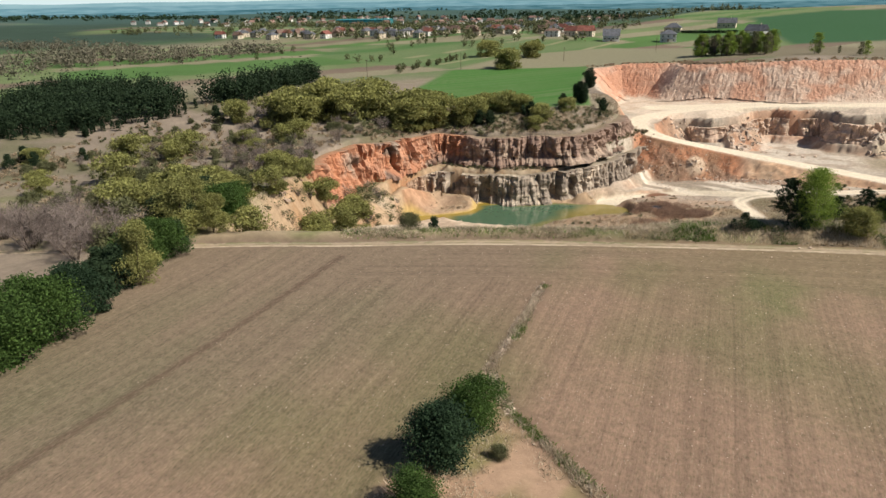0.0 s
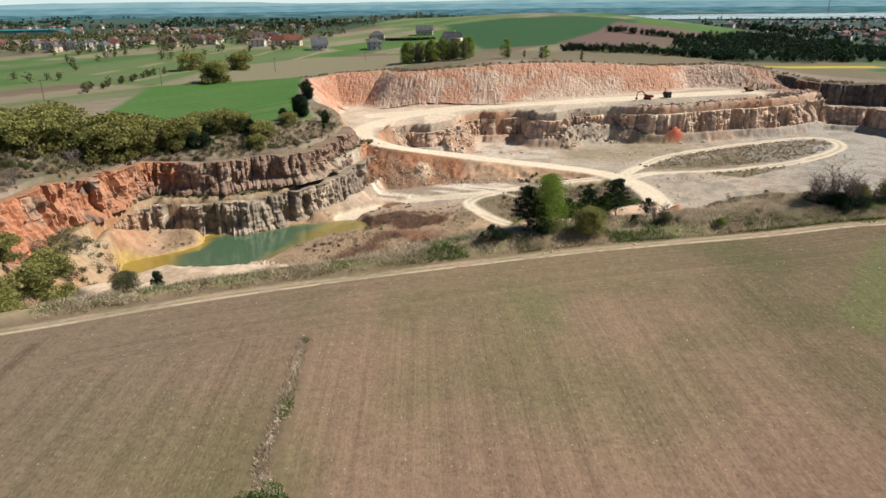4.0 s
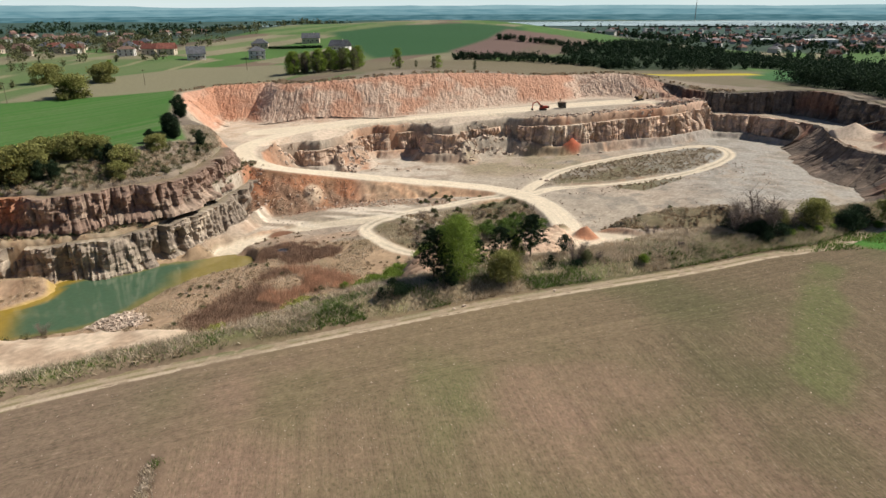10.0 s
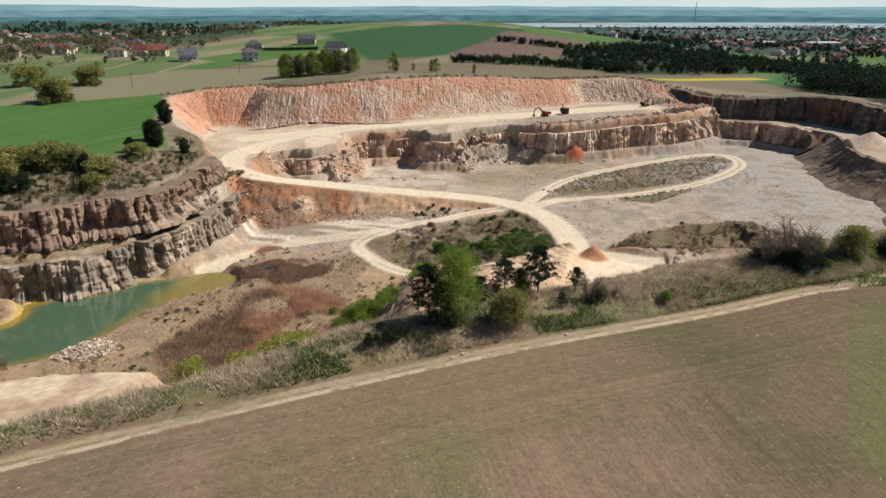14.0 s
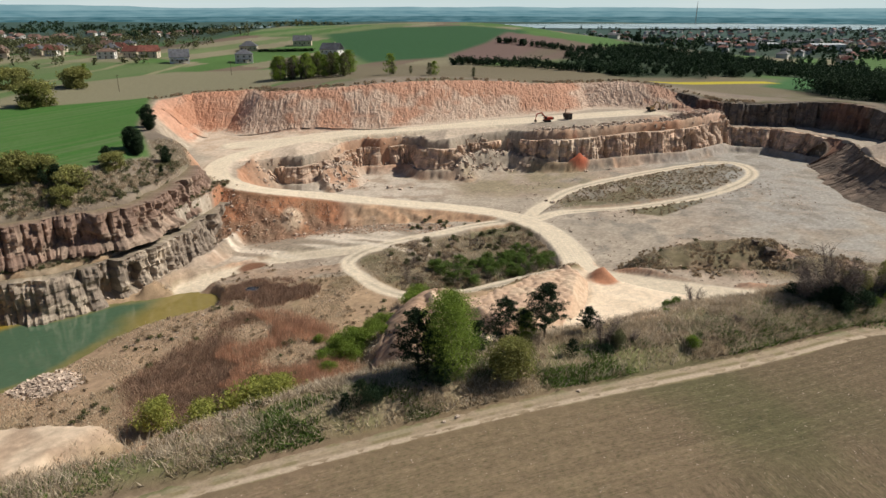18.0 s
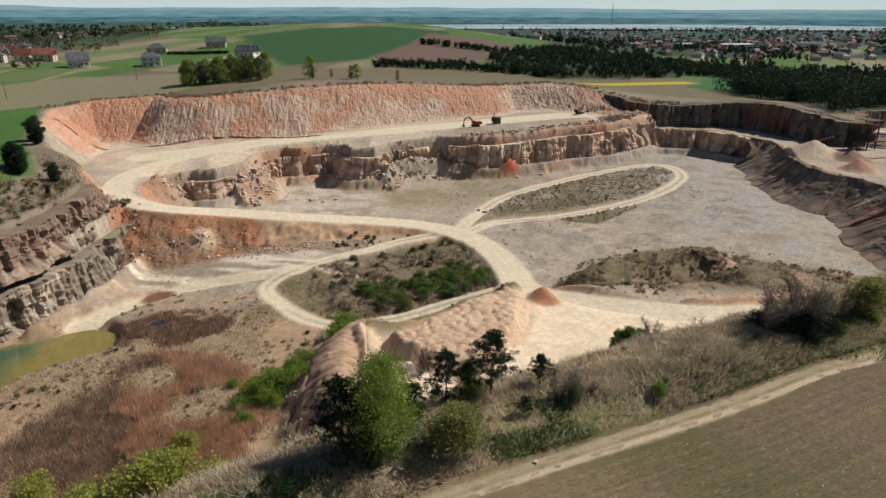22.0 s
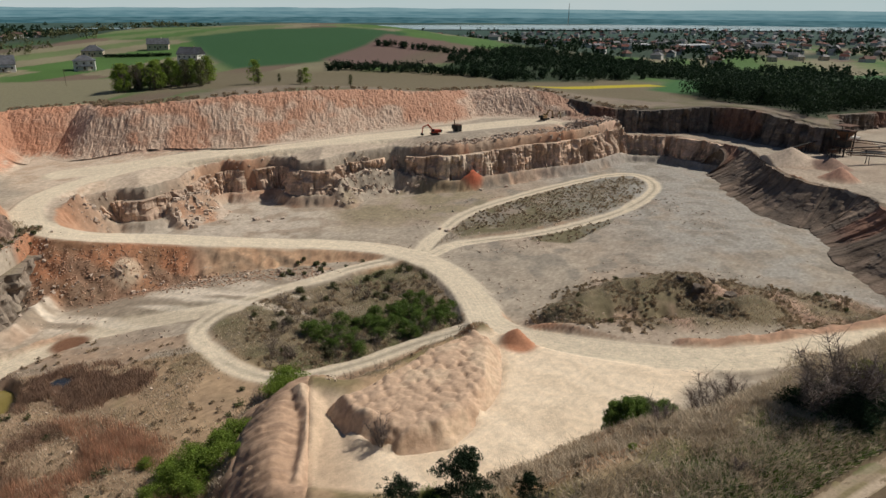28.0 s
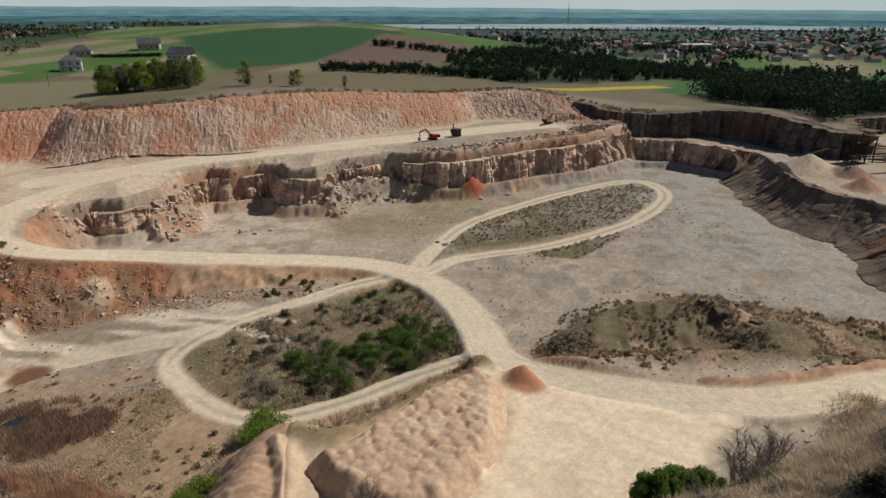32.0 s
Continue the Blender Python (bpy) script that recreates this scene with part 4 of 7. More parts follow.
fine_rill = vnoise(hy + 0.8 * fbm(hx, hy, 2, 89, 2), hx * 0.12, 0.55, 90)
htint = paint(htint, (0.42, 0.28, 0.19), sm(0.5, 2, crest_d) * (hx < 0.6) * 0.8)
# thin darker streaks down the flank, in colour only
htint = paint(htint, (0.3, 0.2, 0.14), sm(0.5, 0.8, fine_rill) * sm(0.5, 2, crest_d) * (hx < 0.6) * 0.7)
htint = paint(htint, (0.36, 0.24, 0.165), sm(0.62, 0.72, fbm(hx, hy, 6, 93, 3)) * sm(0.5, 2, crest_d) * (hx < 0.6) * (0.45 + 0.5 * fbm(hx, hy, 3, 85, 3)))
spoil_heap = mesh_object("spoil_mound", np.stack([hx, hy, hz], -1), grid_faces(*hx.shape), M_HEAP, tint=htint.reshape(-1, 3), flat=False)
tagged(spoil_heap, "mound of tipped tan spoil with a gullied edge", "spoil mound")


# ---- the cut face under the far rim: raw earth and rock in finer relief than the ground ----
fx, fy = np.meshgrid(np.arange(-152, 150, 0.45), np.arange(394, 462, 0.45), indexing="xy")
fz, f_in = ground_z(fx, fy), inside(fx, fy, RIM)
cut_face = sm(-1.5, 1.0, f_in) * sm(30, 26, f_in) * sm(149, 146, fx) * sm(-151, -147, fx)
crag = 1 - np.abs(2 * fbm(fx * 1.0, fy * 0.75, 3.4, 101, 3) - 1)
chips = 1 - np.abs(2 * fbm(fx, fy * 0.8, 1.3, 102, 2) - 1)
fz = fz + cut_face * sm(27, 20, f_in) * (1.0 * (crag - 0.72) + 0.8 * (chips - 0.7) + 1.2 * (fbm(fx, fy * 0.6, 12, 103, 3) - 0.5)) + 0.12 - 0.75 * (1 - cut_face)
ftint = mix(np.array((0.36, 0.235, 0.17)), np.array((0.56, 0.42, 0.325)), sm(0.25, 0.75, 0.45 * fbm(fx, fy * 0.7, 2.2, 104, 3) + 0.3 * fbm(fx, fy, 16, 105, 3) + 0.25 * crag)[..., None])
ftint = paint(ftint, (0.45, 0.225, 0.14), sm(0.52, 0.68, fbm(fx, fz * 2, 20, 106, 3) + 0.12 * sm(14, 4, f_in)) * 0.75)
ftint = paint(ftint, (0.47, 0.235, 0.145), sm(-104, -118, fx) * (0.45 + 0.5 * fbm(fx, fy, 5, 107, 3)))
# browner and darker towards the east end
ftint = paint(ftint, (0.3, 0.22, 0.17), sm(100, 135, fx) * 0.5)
ftint = paint(ftint, (0.55, 0.45, 0.35), sm(21, 27, f_in + 4 * (chips - 0.7)))
tagged(mesh_object("rock_face_north", np.stack([fx, fy, fz], -1), grid_faces(*fx.shape), M_ROCK, tint=ftint.reshape(-1, 3)), "rough pink and tan cut face below the far rim", "rock face", kind="structure")

# ---- the farm track: a strip in finer detail than the ground ----
def strip(line, half, step, name, label):
    P = np.array([p[:2] for p in line])
    cum = np.r_[0, np.cumsum(np.hypot(*np.diff(P, axis=0).T))]
    run = np.arange(0, cum[-1], 0.45)
    cx, cy = np.interp(run, cum, P[:, 0]), np.interp(run, cum, P[:, 1])
    tx, ty = np.gradient(cx), np.gradient(cy)
    ln = np.hypot(tx, ty)
    off, along_it = np.meshgrid(np.arange(-half, half + 0.01, step), run)
    x, y = cx[:, None] - (ty / ln)[:, None] * off, cy[:, None] + (tx / ln)[:, None] * off
    i, j = np.clip(np.searchsorted(GX, x) - 1, 0, len(GX) - 2), np.clip(np.searchsorted(GY, y) - 1, 0, len(GY) - 2)
    u, v = (x - GX[i]) / (GX[i + 1] - GX[i]), (y - GY[j]) / (GY[j + 1] - GY[j])
    z = Z[j, i] * (1 - u) * (1 - v) + Z[j, i + 1] * u * (1 - v) + Z[j + 1, i] * (1 - u) * v + Z[j + 1, i + 1] * u * v
    n, m = fbm(x, y, 1.6, 111, 3), fbm(along_it, off * 2, 14, 112, 3)
    sway = 0.5 * (fbm(along_it, 0 * off, 25, 113, 2) - 0.5)
    rut = np.maximum(sm(0.62, 0.28, np.abs(off - 0.8 - sway)), sm(0.62, 0.28, np.abs(off + 0.85 - sway)))
    field_rut = sm(0.75, 0.3, np.abs(off + 0.9 - sway + 0.2 * (n - 0.5)))
    worn = sm(0.3, 0.55, 0.5 * n + 0.5 * m)
    c = np.zeros((*x.shape, 3)) + (0.3, 0.235, 0.16)
    c = paint(c, (0.2, 0.17, 0.085), sm(0.45, 0.62, n) * 0.75)
    c = paint(c, (0.115, 0.125, 0.05), sm(0.5, 0.36, m) * sm(0.42, 0.55, n) * sm(0.2, 0.6, off) * 0.8)
    c = paint(c, (0.48, 0.385, 0.29), np.clip(rut * (0.1 + 0.3 * worn) + field_rut * (0.35 + 0.3 * worn), 0, 0.9))
    edge = half - 0.55 + 0.9 * (n - 0.5) + 0.8 * (m - 0.5)
    z = z + 0.06 + 0.05 * (n - 0.5) - 0.06 * rut - 0.35 * sm(edge - 0.1, edge + 0.2, np.abs(off))
    return tagged(mesh_object(name, np.stack([x, y, z], -1), grid_faces(*x.shape), M_TRACK, tint=c.reshape(-1, 3), flat=False), label, "farm track", kind="structure")


strip(TRACK, 2.1, 0.21, "road", "pale dusty farm track with two wheel ruts")


# ---- water ----
def sheet(name, pts, z, mat, colour, label, step=2.0):
    xs, ys = [p[0] for p in pts], [p[1] for p in pts]
    gx, gy = np.meshgrid(np.arange(min(xs) - 4, max(xs) + 4, step), np.arange(min(ys) - 4, max(ys) + 4, step))
    c = colour(gx, gy)
    ob = mesh_object(name, np.stack([gx, gy, np.full(gx.shape, z)], -1), grid_faces(*gx.shape), mat, tint=c.reshape(-1, 3), flat=False)
    return tagged(ob, label, "water", kind="structure")


def pond_colour(x, y):
    n = fbm(x, y, 9, 31, 3)
    c = np.zeros((*x.shape, 3)) + (0.07, 0.125, 0.075)
    edge = inside(x, y, POND)
    c = paint(c, (0.27, 0.2, 0.055), np.maximum(sm(2.0, 0.3, edge + 2 * (n - 0.5)) * 0.5, sm(-92, -80, x + 8 * (n - 0.5)) * 0.8))
    return paint(c, (0.28, 0.2, 0.035), np.maximum(sm(-112, -122, x + 0.5 * (y - 166) + 5 * (n - 0.5)), sm(3.5, 1.5, edge) * sm(-116, -120, x)))


sheet("water", POND, POND_Z, M_POND, pond_colour, "still green pond with yellow shallows in the quarry")
pu, pv = np.meshgrid(np.linspace(0, 2 * np.pi, 40), np.linspace(0, 1, 6))
pr = 1 + 0.4 * (fbm(2 * np.cos(pu), 2 * np.sin(pu), 1.2, 74, 2) - 0.5)
pool = mesh_object("water", np.stack([-53.5 + 4.6 * pv * pr * np.cos(pu), 219.5 + 2.6 * pv * pr * np.sin(pu), np.full(pu.shape, float(ground_z(*(np.array([v]) for v in (-53.5, 219.5)))[0]) + 0.3)], -1), grid_faces(*pu.shape), M_POND, tint=np.zeros((pu.size, 3)) + (0.03, 0.035, 0.045))
tagged(pool, "small dark puddle among the reeds", "puddle", kind="structure")
lake = [(-900, 2420), (0, 2400), (900, 2330), (1700, 2200), (2300, 2150), (2500, 2500), (1500, 3050), (300, 2950), (-300, 2650)]
me = bpy.data.meshes.new("water")
me.from_pydata([(x, y, LAKE_Z) for x, y in smooth_line(lake + lake[:1], 5)[:-1]], [], [list(range(45))])
me.materials.append(M_LAKE)
tagged(new("water", me), "pale lake far beyond the town", "lake", kind="structure")


# ---- distance and sky on the horizon: glowing sheets, haze in their colours ----
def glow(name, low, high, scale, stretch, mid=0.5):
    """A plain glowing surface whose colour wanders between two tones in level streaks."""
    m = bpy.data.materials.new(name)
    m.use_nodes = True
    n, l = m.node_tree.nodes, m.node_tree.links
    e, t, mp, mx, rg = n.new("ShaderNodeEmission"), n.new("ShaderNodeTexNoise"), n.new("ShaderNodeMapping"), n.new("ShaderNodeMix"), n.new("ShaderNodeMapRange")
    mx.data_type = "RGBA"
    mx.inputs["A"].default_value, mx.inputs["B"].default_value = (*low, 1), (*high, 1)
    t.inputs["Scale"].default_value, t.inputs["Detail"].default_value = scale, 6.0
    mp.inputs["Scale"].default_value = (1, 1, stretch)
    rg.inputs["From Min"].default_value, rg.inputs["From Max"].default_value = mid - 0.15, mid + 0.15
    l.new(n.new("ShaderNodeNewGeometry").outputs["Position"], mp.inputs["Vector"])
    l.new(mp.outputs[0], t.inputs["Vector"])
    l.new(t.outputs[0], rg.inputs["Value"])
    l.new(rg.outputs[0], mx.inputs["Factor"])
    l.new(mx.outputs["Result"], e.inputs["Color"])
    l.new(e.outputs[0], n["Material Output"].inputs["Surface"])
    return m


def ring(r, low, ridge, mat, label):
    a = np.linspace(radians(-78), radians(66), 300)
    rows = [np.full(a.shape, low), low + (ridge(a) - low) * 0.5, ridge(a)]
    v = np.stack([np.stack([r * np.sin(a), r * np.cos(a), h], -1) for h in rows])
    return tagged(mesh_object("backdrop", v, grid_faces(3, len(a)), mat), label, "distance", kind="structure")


# haze is painted in: each ring further off is paler and bluer
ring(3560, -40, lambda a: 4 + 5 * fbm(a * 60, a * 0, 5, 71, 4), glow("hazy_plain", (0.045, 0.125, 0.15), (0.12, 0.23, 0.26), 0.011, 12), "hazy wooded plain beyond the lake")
ring(4100, -40, lambda a: 28 + 6 * fbm(a * 60, a * 0, 4, 72, 4), glow("hazy_far_plain", (0.12, 0.25, 0.29), (0.2, 0.34, 0.38), 0.009, 12), "far plain tinted blue for haze")
ring(4600, -40, lambda a: 44 + 34 * (fbm(a * 30, a * 0, 5, 74, 4) - 0.35), glow("hazy_hills", (0.2, 0.34, 0.38), (0.27, 0.42, 0.45), 0.004, 6), "hills far off on the horizon, paled blue for haze")
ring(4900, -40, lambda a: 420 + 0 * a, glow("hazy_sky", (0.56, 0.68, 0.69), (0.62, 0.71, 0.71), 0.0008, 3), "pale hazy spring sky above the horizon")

# ---- rock faces ----
def rock_face(name, line, top, bottom, label, colours, lean=0.12, bed=2.6, seed=0, depth=1.3, cap=3.0, shift=0.0, wide=3.4, crown=(0.2, 0.17, 0.1), rust=None):
    """A fractured wall of limestone along a line: columns of uneven width, beds, and a cap that runs back under the turf."""
    pts = smooth_line([(*p[:2], 0) for p in line], 8)
    P = np.array(pts)[:, :2]
    seg = np.hypot(*np.diff(P, axis=0).T)
    cum = np.r_[0, np.cumsum(seg)]
    n = int(cum[-1] / 0.55) + 1
    s = np.linspace(0, cum[-1], n)
    x, y = np.interp(s, cum, P[:, 0]), np.interp(s, cum, P[:, 1])
    tx, ty = np.gradient(x), np.gradient(y)
    ln = np.hypot(tx, ty)
    nx, ny = ty / ln, -tx / ln          # outward: to the right of the line's run
    rows = 26
    v = np.linspace(0, 1, rows)
    zt = top(x, y) + 0.9 * (fbm(s, s * 0, 6, seed, 3) - 0.5)
    zb = bottom(x, y)
    ends = sm(0, 14, s) * sm(0, 10, s[-1] - s)
    zb = mix(np.maximum(zb, zt - 2.0), zb, ends)
    Sg, Vg = np.meshgrid(s, v)
    warp = Sg + 7.0 * (fbm(Sg, Vg * 3, 11, seed + 1, 3) - 0.5)
    hgt = (1 - Vg) * (zt - zb)[None, :]
    warp = warp * 3.4 / wide
    c1, c2 = np.floor(warp / 3.4), np.floor(warp / 1.35 + 0.3)
    f1, f2 = warp / 3.4 - c1, warp / 1.35 + 0.3 - c2
    bulge = 0.75 * np.sqrt(np.clip(1 - (2 * f1 - 1) ** 2, 0, 1)) + 0.3 * np.sqrt(np.clip(1 - (2 * f2 - 1) ** 2, 0, 1))
    b1 = np.floor(hgt / bed + 3 * hash2(c1, c1 * 0, seed) + 0.8 * fbm(Sg, hgt, 5, seed + 3, 2))
    b2 = np.floor(hgt / (bed * 0.7) + 2 * hash2(c2, c2 * 0, seed + 33))
    colm = 0.55 * hash2(c1, c1 * 0 + 3, seed) + 0.3 * hash2(c2, np.floor(b1 / 2), seed + 2) + 0.3 * hash2(c1, b1, seed + 5)
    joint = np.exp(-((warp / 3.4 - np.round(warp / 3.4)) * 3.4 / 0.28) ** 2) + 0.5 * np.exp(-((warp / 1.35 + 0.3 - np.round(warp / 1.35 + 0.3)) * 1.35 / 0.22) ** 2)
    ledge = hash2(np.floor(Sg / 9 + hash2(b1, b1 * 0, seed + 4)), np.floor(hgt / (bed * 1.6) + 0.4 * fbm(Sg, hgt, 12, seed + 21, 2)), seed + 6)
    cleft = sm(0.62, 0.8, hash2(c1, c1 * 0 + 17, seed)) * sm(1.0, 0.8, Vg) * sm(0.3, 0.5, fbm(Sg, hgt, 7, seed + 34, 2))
    out = shift + depth * (1.5 * colm + 0.45 * ledge + 0.45 * bulge - 0.3 * joint - 1.5 * cleft + 1.8 * (fbm(Sg, hgt, 4.5, seed + 30, 3) - 0.5) + 0.6 * hash2(c2, b2, seed + 31)) + 4.5 * (fbm(Sg, hgt, 16, seed + 7, 3) - 0.5) + lean * (zt - zb)[None, :] * Vg ** 1.3
    out = out + 2.2 * sm(0.8, 1.0, Vg) * hash2(c1, c1 * 0 + 8, seed)
    vx, vy, vz = x[None] + nx[None] * out, y[None] + ny[None] * out, zb[None] + hgt - 0.6 * (Vg == 1)
    back = np.stack([x - nx * cap, y - ny * cap, zt - 0.25], -1)[None]
    V = np.concatenate([back, np.stack([vx, vy, vz], -1)])
    base = np.zeros((*Sg.shape, 3)) + colours[0]
    # clefts are cut back and also painted darker, as shade in the tint
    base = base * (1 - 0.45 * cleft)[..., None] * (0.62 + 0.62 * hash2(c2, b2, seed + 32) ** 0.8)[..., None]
    tone = 0.75 * fbm(Sg, hgt * 1.5, 11, seed + 9, 4) + 0.25 * hash2(c1, b1, seed + 11)
    base = paint(base, colours[1], sm(0.4, 0.6, tone))
    base = paint(base, colours[2], sm(0.55, 0.68, fbm(Sg, hgt * 0.5, 24, seed + 13, 3)) * sm(1.0, 0.5, Vg))
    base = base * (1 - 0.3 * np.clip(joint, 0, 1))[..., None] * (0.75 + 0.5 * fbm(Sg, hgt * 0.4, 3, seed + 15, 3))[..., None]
    if rust is not None:
        base = paint(base, (0.46, 0.2, 0.105), rust(x, y)[None] * sm(0.3, 0.5, fbm(Sg, hgt, 5, seed + 40, 3)) * (0.6 + 0.4 * hash2(c2, b2, seed + 41)))
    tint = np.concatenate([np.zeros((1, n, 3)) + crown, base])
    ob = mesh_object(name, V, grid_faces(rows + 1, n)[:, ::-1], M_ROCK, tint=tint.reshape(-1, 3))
    return tagged(ob, label, "rock face", kind="structure")


def floor_below(dx, dy, off=0.0):
    return lambda x, y: ground_z(x + dx, y + dy) + off


WHITE, GREY, RUST, PINK = (0.47, 0.415, 0.345), (0.29, 0.255, 0.215), (0.4, 0.19, 0.11), (0.43, 0.3, 0.22)
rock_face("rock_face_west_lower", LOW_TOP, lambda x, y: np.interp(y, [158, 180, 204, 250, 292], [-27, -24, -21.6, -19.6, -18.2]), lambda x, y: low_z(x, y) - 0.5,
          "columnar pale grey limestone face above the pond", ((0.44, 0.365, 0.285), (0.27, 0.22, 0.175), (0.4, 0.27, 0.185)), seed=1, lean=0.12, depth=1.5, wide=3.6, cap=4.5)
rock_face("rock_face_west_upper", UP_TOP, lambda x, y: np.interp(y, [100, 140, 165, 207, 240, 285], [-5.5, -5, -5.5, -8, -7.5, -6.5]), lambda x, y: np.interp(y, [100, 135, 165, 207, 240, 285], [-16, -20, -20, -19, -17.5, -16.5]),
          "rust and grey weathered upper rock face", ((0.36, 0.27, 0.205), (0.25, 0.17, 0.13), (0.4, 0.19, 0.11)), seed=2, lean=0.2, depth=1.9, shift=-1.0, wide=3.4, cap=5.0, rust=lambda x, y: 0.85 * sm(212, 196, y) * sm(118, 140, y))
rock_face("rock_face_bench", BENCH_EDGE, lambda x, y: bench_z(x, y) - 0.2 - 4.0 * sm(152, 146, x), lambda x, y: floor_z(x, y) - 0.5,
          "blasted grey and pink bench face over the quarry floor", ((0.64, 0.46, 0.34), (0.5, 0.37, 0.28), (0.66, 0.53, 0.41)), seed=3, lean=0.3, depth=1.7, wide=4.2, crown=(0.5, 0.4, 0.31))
# east and north-east walls: rock colours darkened to carry their shade
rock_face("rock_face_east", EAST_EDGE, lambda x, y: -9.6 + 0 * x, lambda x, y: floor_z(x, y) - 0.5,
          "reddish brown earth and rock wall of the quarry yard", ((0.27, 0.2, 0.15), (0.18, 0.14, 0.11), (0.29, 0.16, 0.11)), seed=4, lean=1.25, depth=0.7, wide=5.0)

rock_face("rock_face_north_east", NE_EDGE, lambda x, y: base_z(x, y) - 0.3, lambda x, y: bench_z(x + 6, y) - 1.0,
          "red and grey rock wall below the far rim, colours darkened for shade", ((0.2, 0.16, 0.13), (0.14, 0.12, 0.105), (0.2, 0.115, 0.085)), seed=6, lean=0.2, cap=9)

# ---- plants ----
RNG = np.random.default_rng(7)


def leaves(points, size, rng, upright=0.0, slim=0.7):
    """Small rhombs at the points, turned at random."""
    n = len(points)
    a = rng.normal(size=(n, 3))
    a[:, 2] += upright * np.sign(a[:, 2])
    a /= np.linalg.norm(a, axis=1)[:, None]
    b = np.cross(a, rng.normal(size=(n, 3)))
    b /= np.linalg.norm(b, axis=1)[:, None] + 1e-9
    s = (size * rng.uniform(0.6, 1.3, n))[:, None]
    v = np.stack([points + a * s, points + b * s * slim, points - a * s, points - b * s * slim], 1).reshape(-1, 3)
    return v, np.arange(4 * n).reshape(-1, 4)


def limb(p, q, r0, r1, sides=5):
    """A tapered branch from p to q."""
    p, q = np.array(p, float), np.array(q, float)
    d = (q - p) / (np.linalg.norm(q - p) + 1e-9)
    u = np.cross(d, (0.3, 0.9, 0.1))
    u /= np.linalg.norm(u)
    w = np.cross(d, u)
    k = np.arange(sides) * 2 * np.pi / sides
    ring = np.cos(k)[:, None] * u + np.sin(k)[:, None] * w
    v = np.concatenate([p + ring * r0, q + ring * r1])
    f = np.array([[i, (i + 1) % sides, sides + (i + 1) % sides, sides + i] for i in range(sides)])
    return v, f


def join(pieces):
    vs, fs, base = [], [], 0
    for v, f in pieces:
        vs.append(v)
        fs.append(np.asarray(f) + base)
        base += len(v)
    return np.concatenate(vs), np.concatenate(fs)


def tree(name, height_m, spread, count, size, leaf, bark, seed, low=0.25, shape="round", clumps=22, label="", stems=1, category="tree"):
    """A tapered trunk with limbs and a crown of leaf clumps with gaps."""
    rng = np.random.default_rng(seed)
    root = new(name)
    wood, crown = [], []
    for st in range(stems):
        off = rng.normal(size=2) * spread * 0.22 * (stems > 1)
        lean = rng.normal(size=2) * height_m * 0.05
        tip = np.array((off[0] + lean[0], off[1] + lean[1], height_m * rng.uniform(0.86, 0.97)))
        r = 0.02 * height_m / stems ** 0.5
        mid = np.array((off[0] + lean[0] * 0.3, off[1] + lean[1] * 0.3, height_m * 0.45))
        wood += [limb((off[0], off[1], -0.6), mid, r, r * 0.7, 6), limb(mid, tip, r * 0.7, r * 0.12, 6)]
        for c in range(clumps):
            t = rng.uniform(0, 1) ** 0.8
            h = low + (0.98 - low) * t
            if shape == "cone":
                reach = spread * (1.02 - t) * rng.uniform(0.5, 1.0) + 0.1
            else:
                reach = spread * np.sqrt(max(0.06, 1 - (2 * t - 0.9) ** 2)) * rng.uniform(0.2, 0.95)
            an = rng.uniform(0, 2 * np.pi)
            at = np.array((off[0] + lean[0] * h + reach * np.cos(an), off[1] + lean[1] * h + reach * np.sin(an), h * height_m))
            foot = np.array((off[0] + lean[0] * h * 0.7, off[1] + lean[1] * h * 0.7, max(0.1, h - 0.16) * height_m))
            wood.append(limb(foot, at, r * 0.3 * (1.1 - t), r * 0.06, 4))
            k = max(6, int(2.3 * count / clumps / stems * rng.uniform(0.5, 1.5)))
            wide = spread * rng.uniform(0.2, 0.4)
            g = rng.normal(size=(k, 3))
            g = g / np.linalg.norm(g, axis=1)[:, None] * rng.uniform(0.1, 1, (k, 1)) ** 0.45 * 1.5 * np.array((wide, wide, wide * (0.45 if shape != "round" else 0.75)))
            crown.append(at + g)
    v, f = join(wood)
    mesh_object("trunk", v, f, bark, root)
    pts = np.concatenate(crown)
    pts[:, 2] = np.clip(pts[:, 2], 0.15, height_m * 1.02)
    v, f = leaves(pts, size * 0.62, rng)
    mesh_object("crown", v, f, leaf, root)
    return tagged(root, label, category)


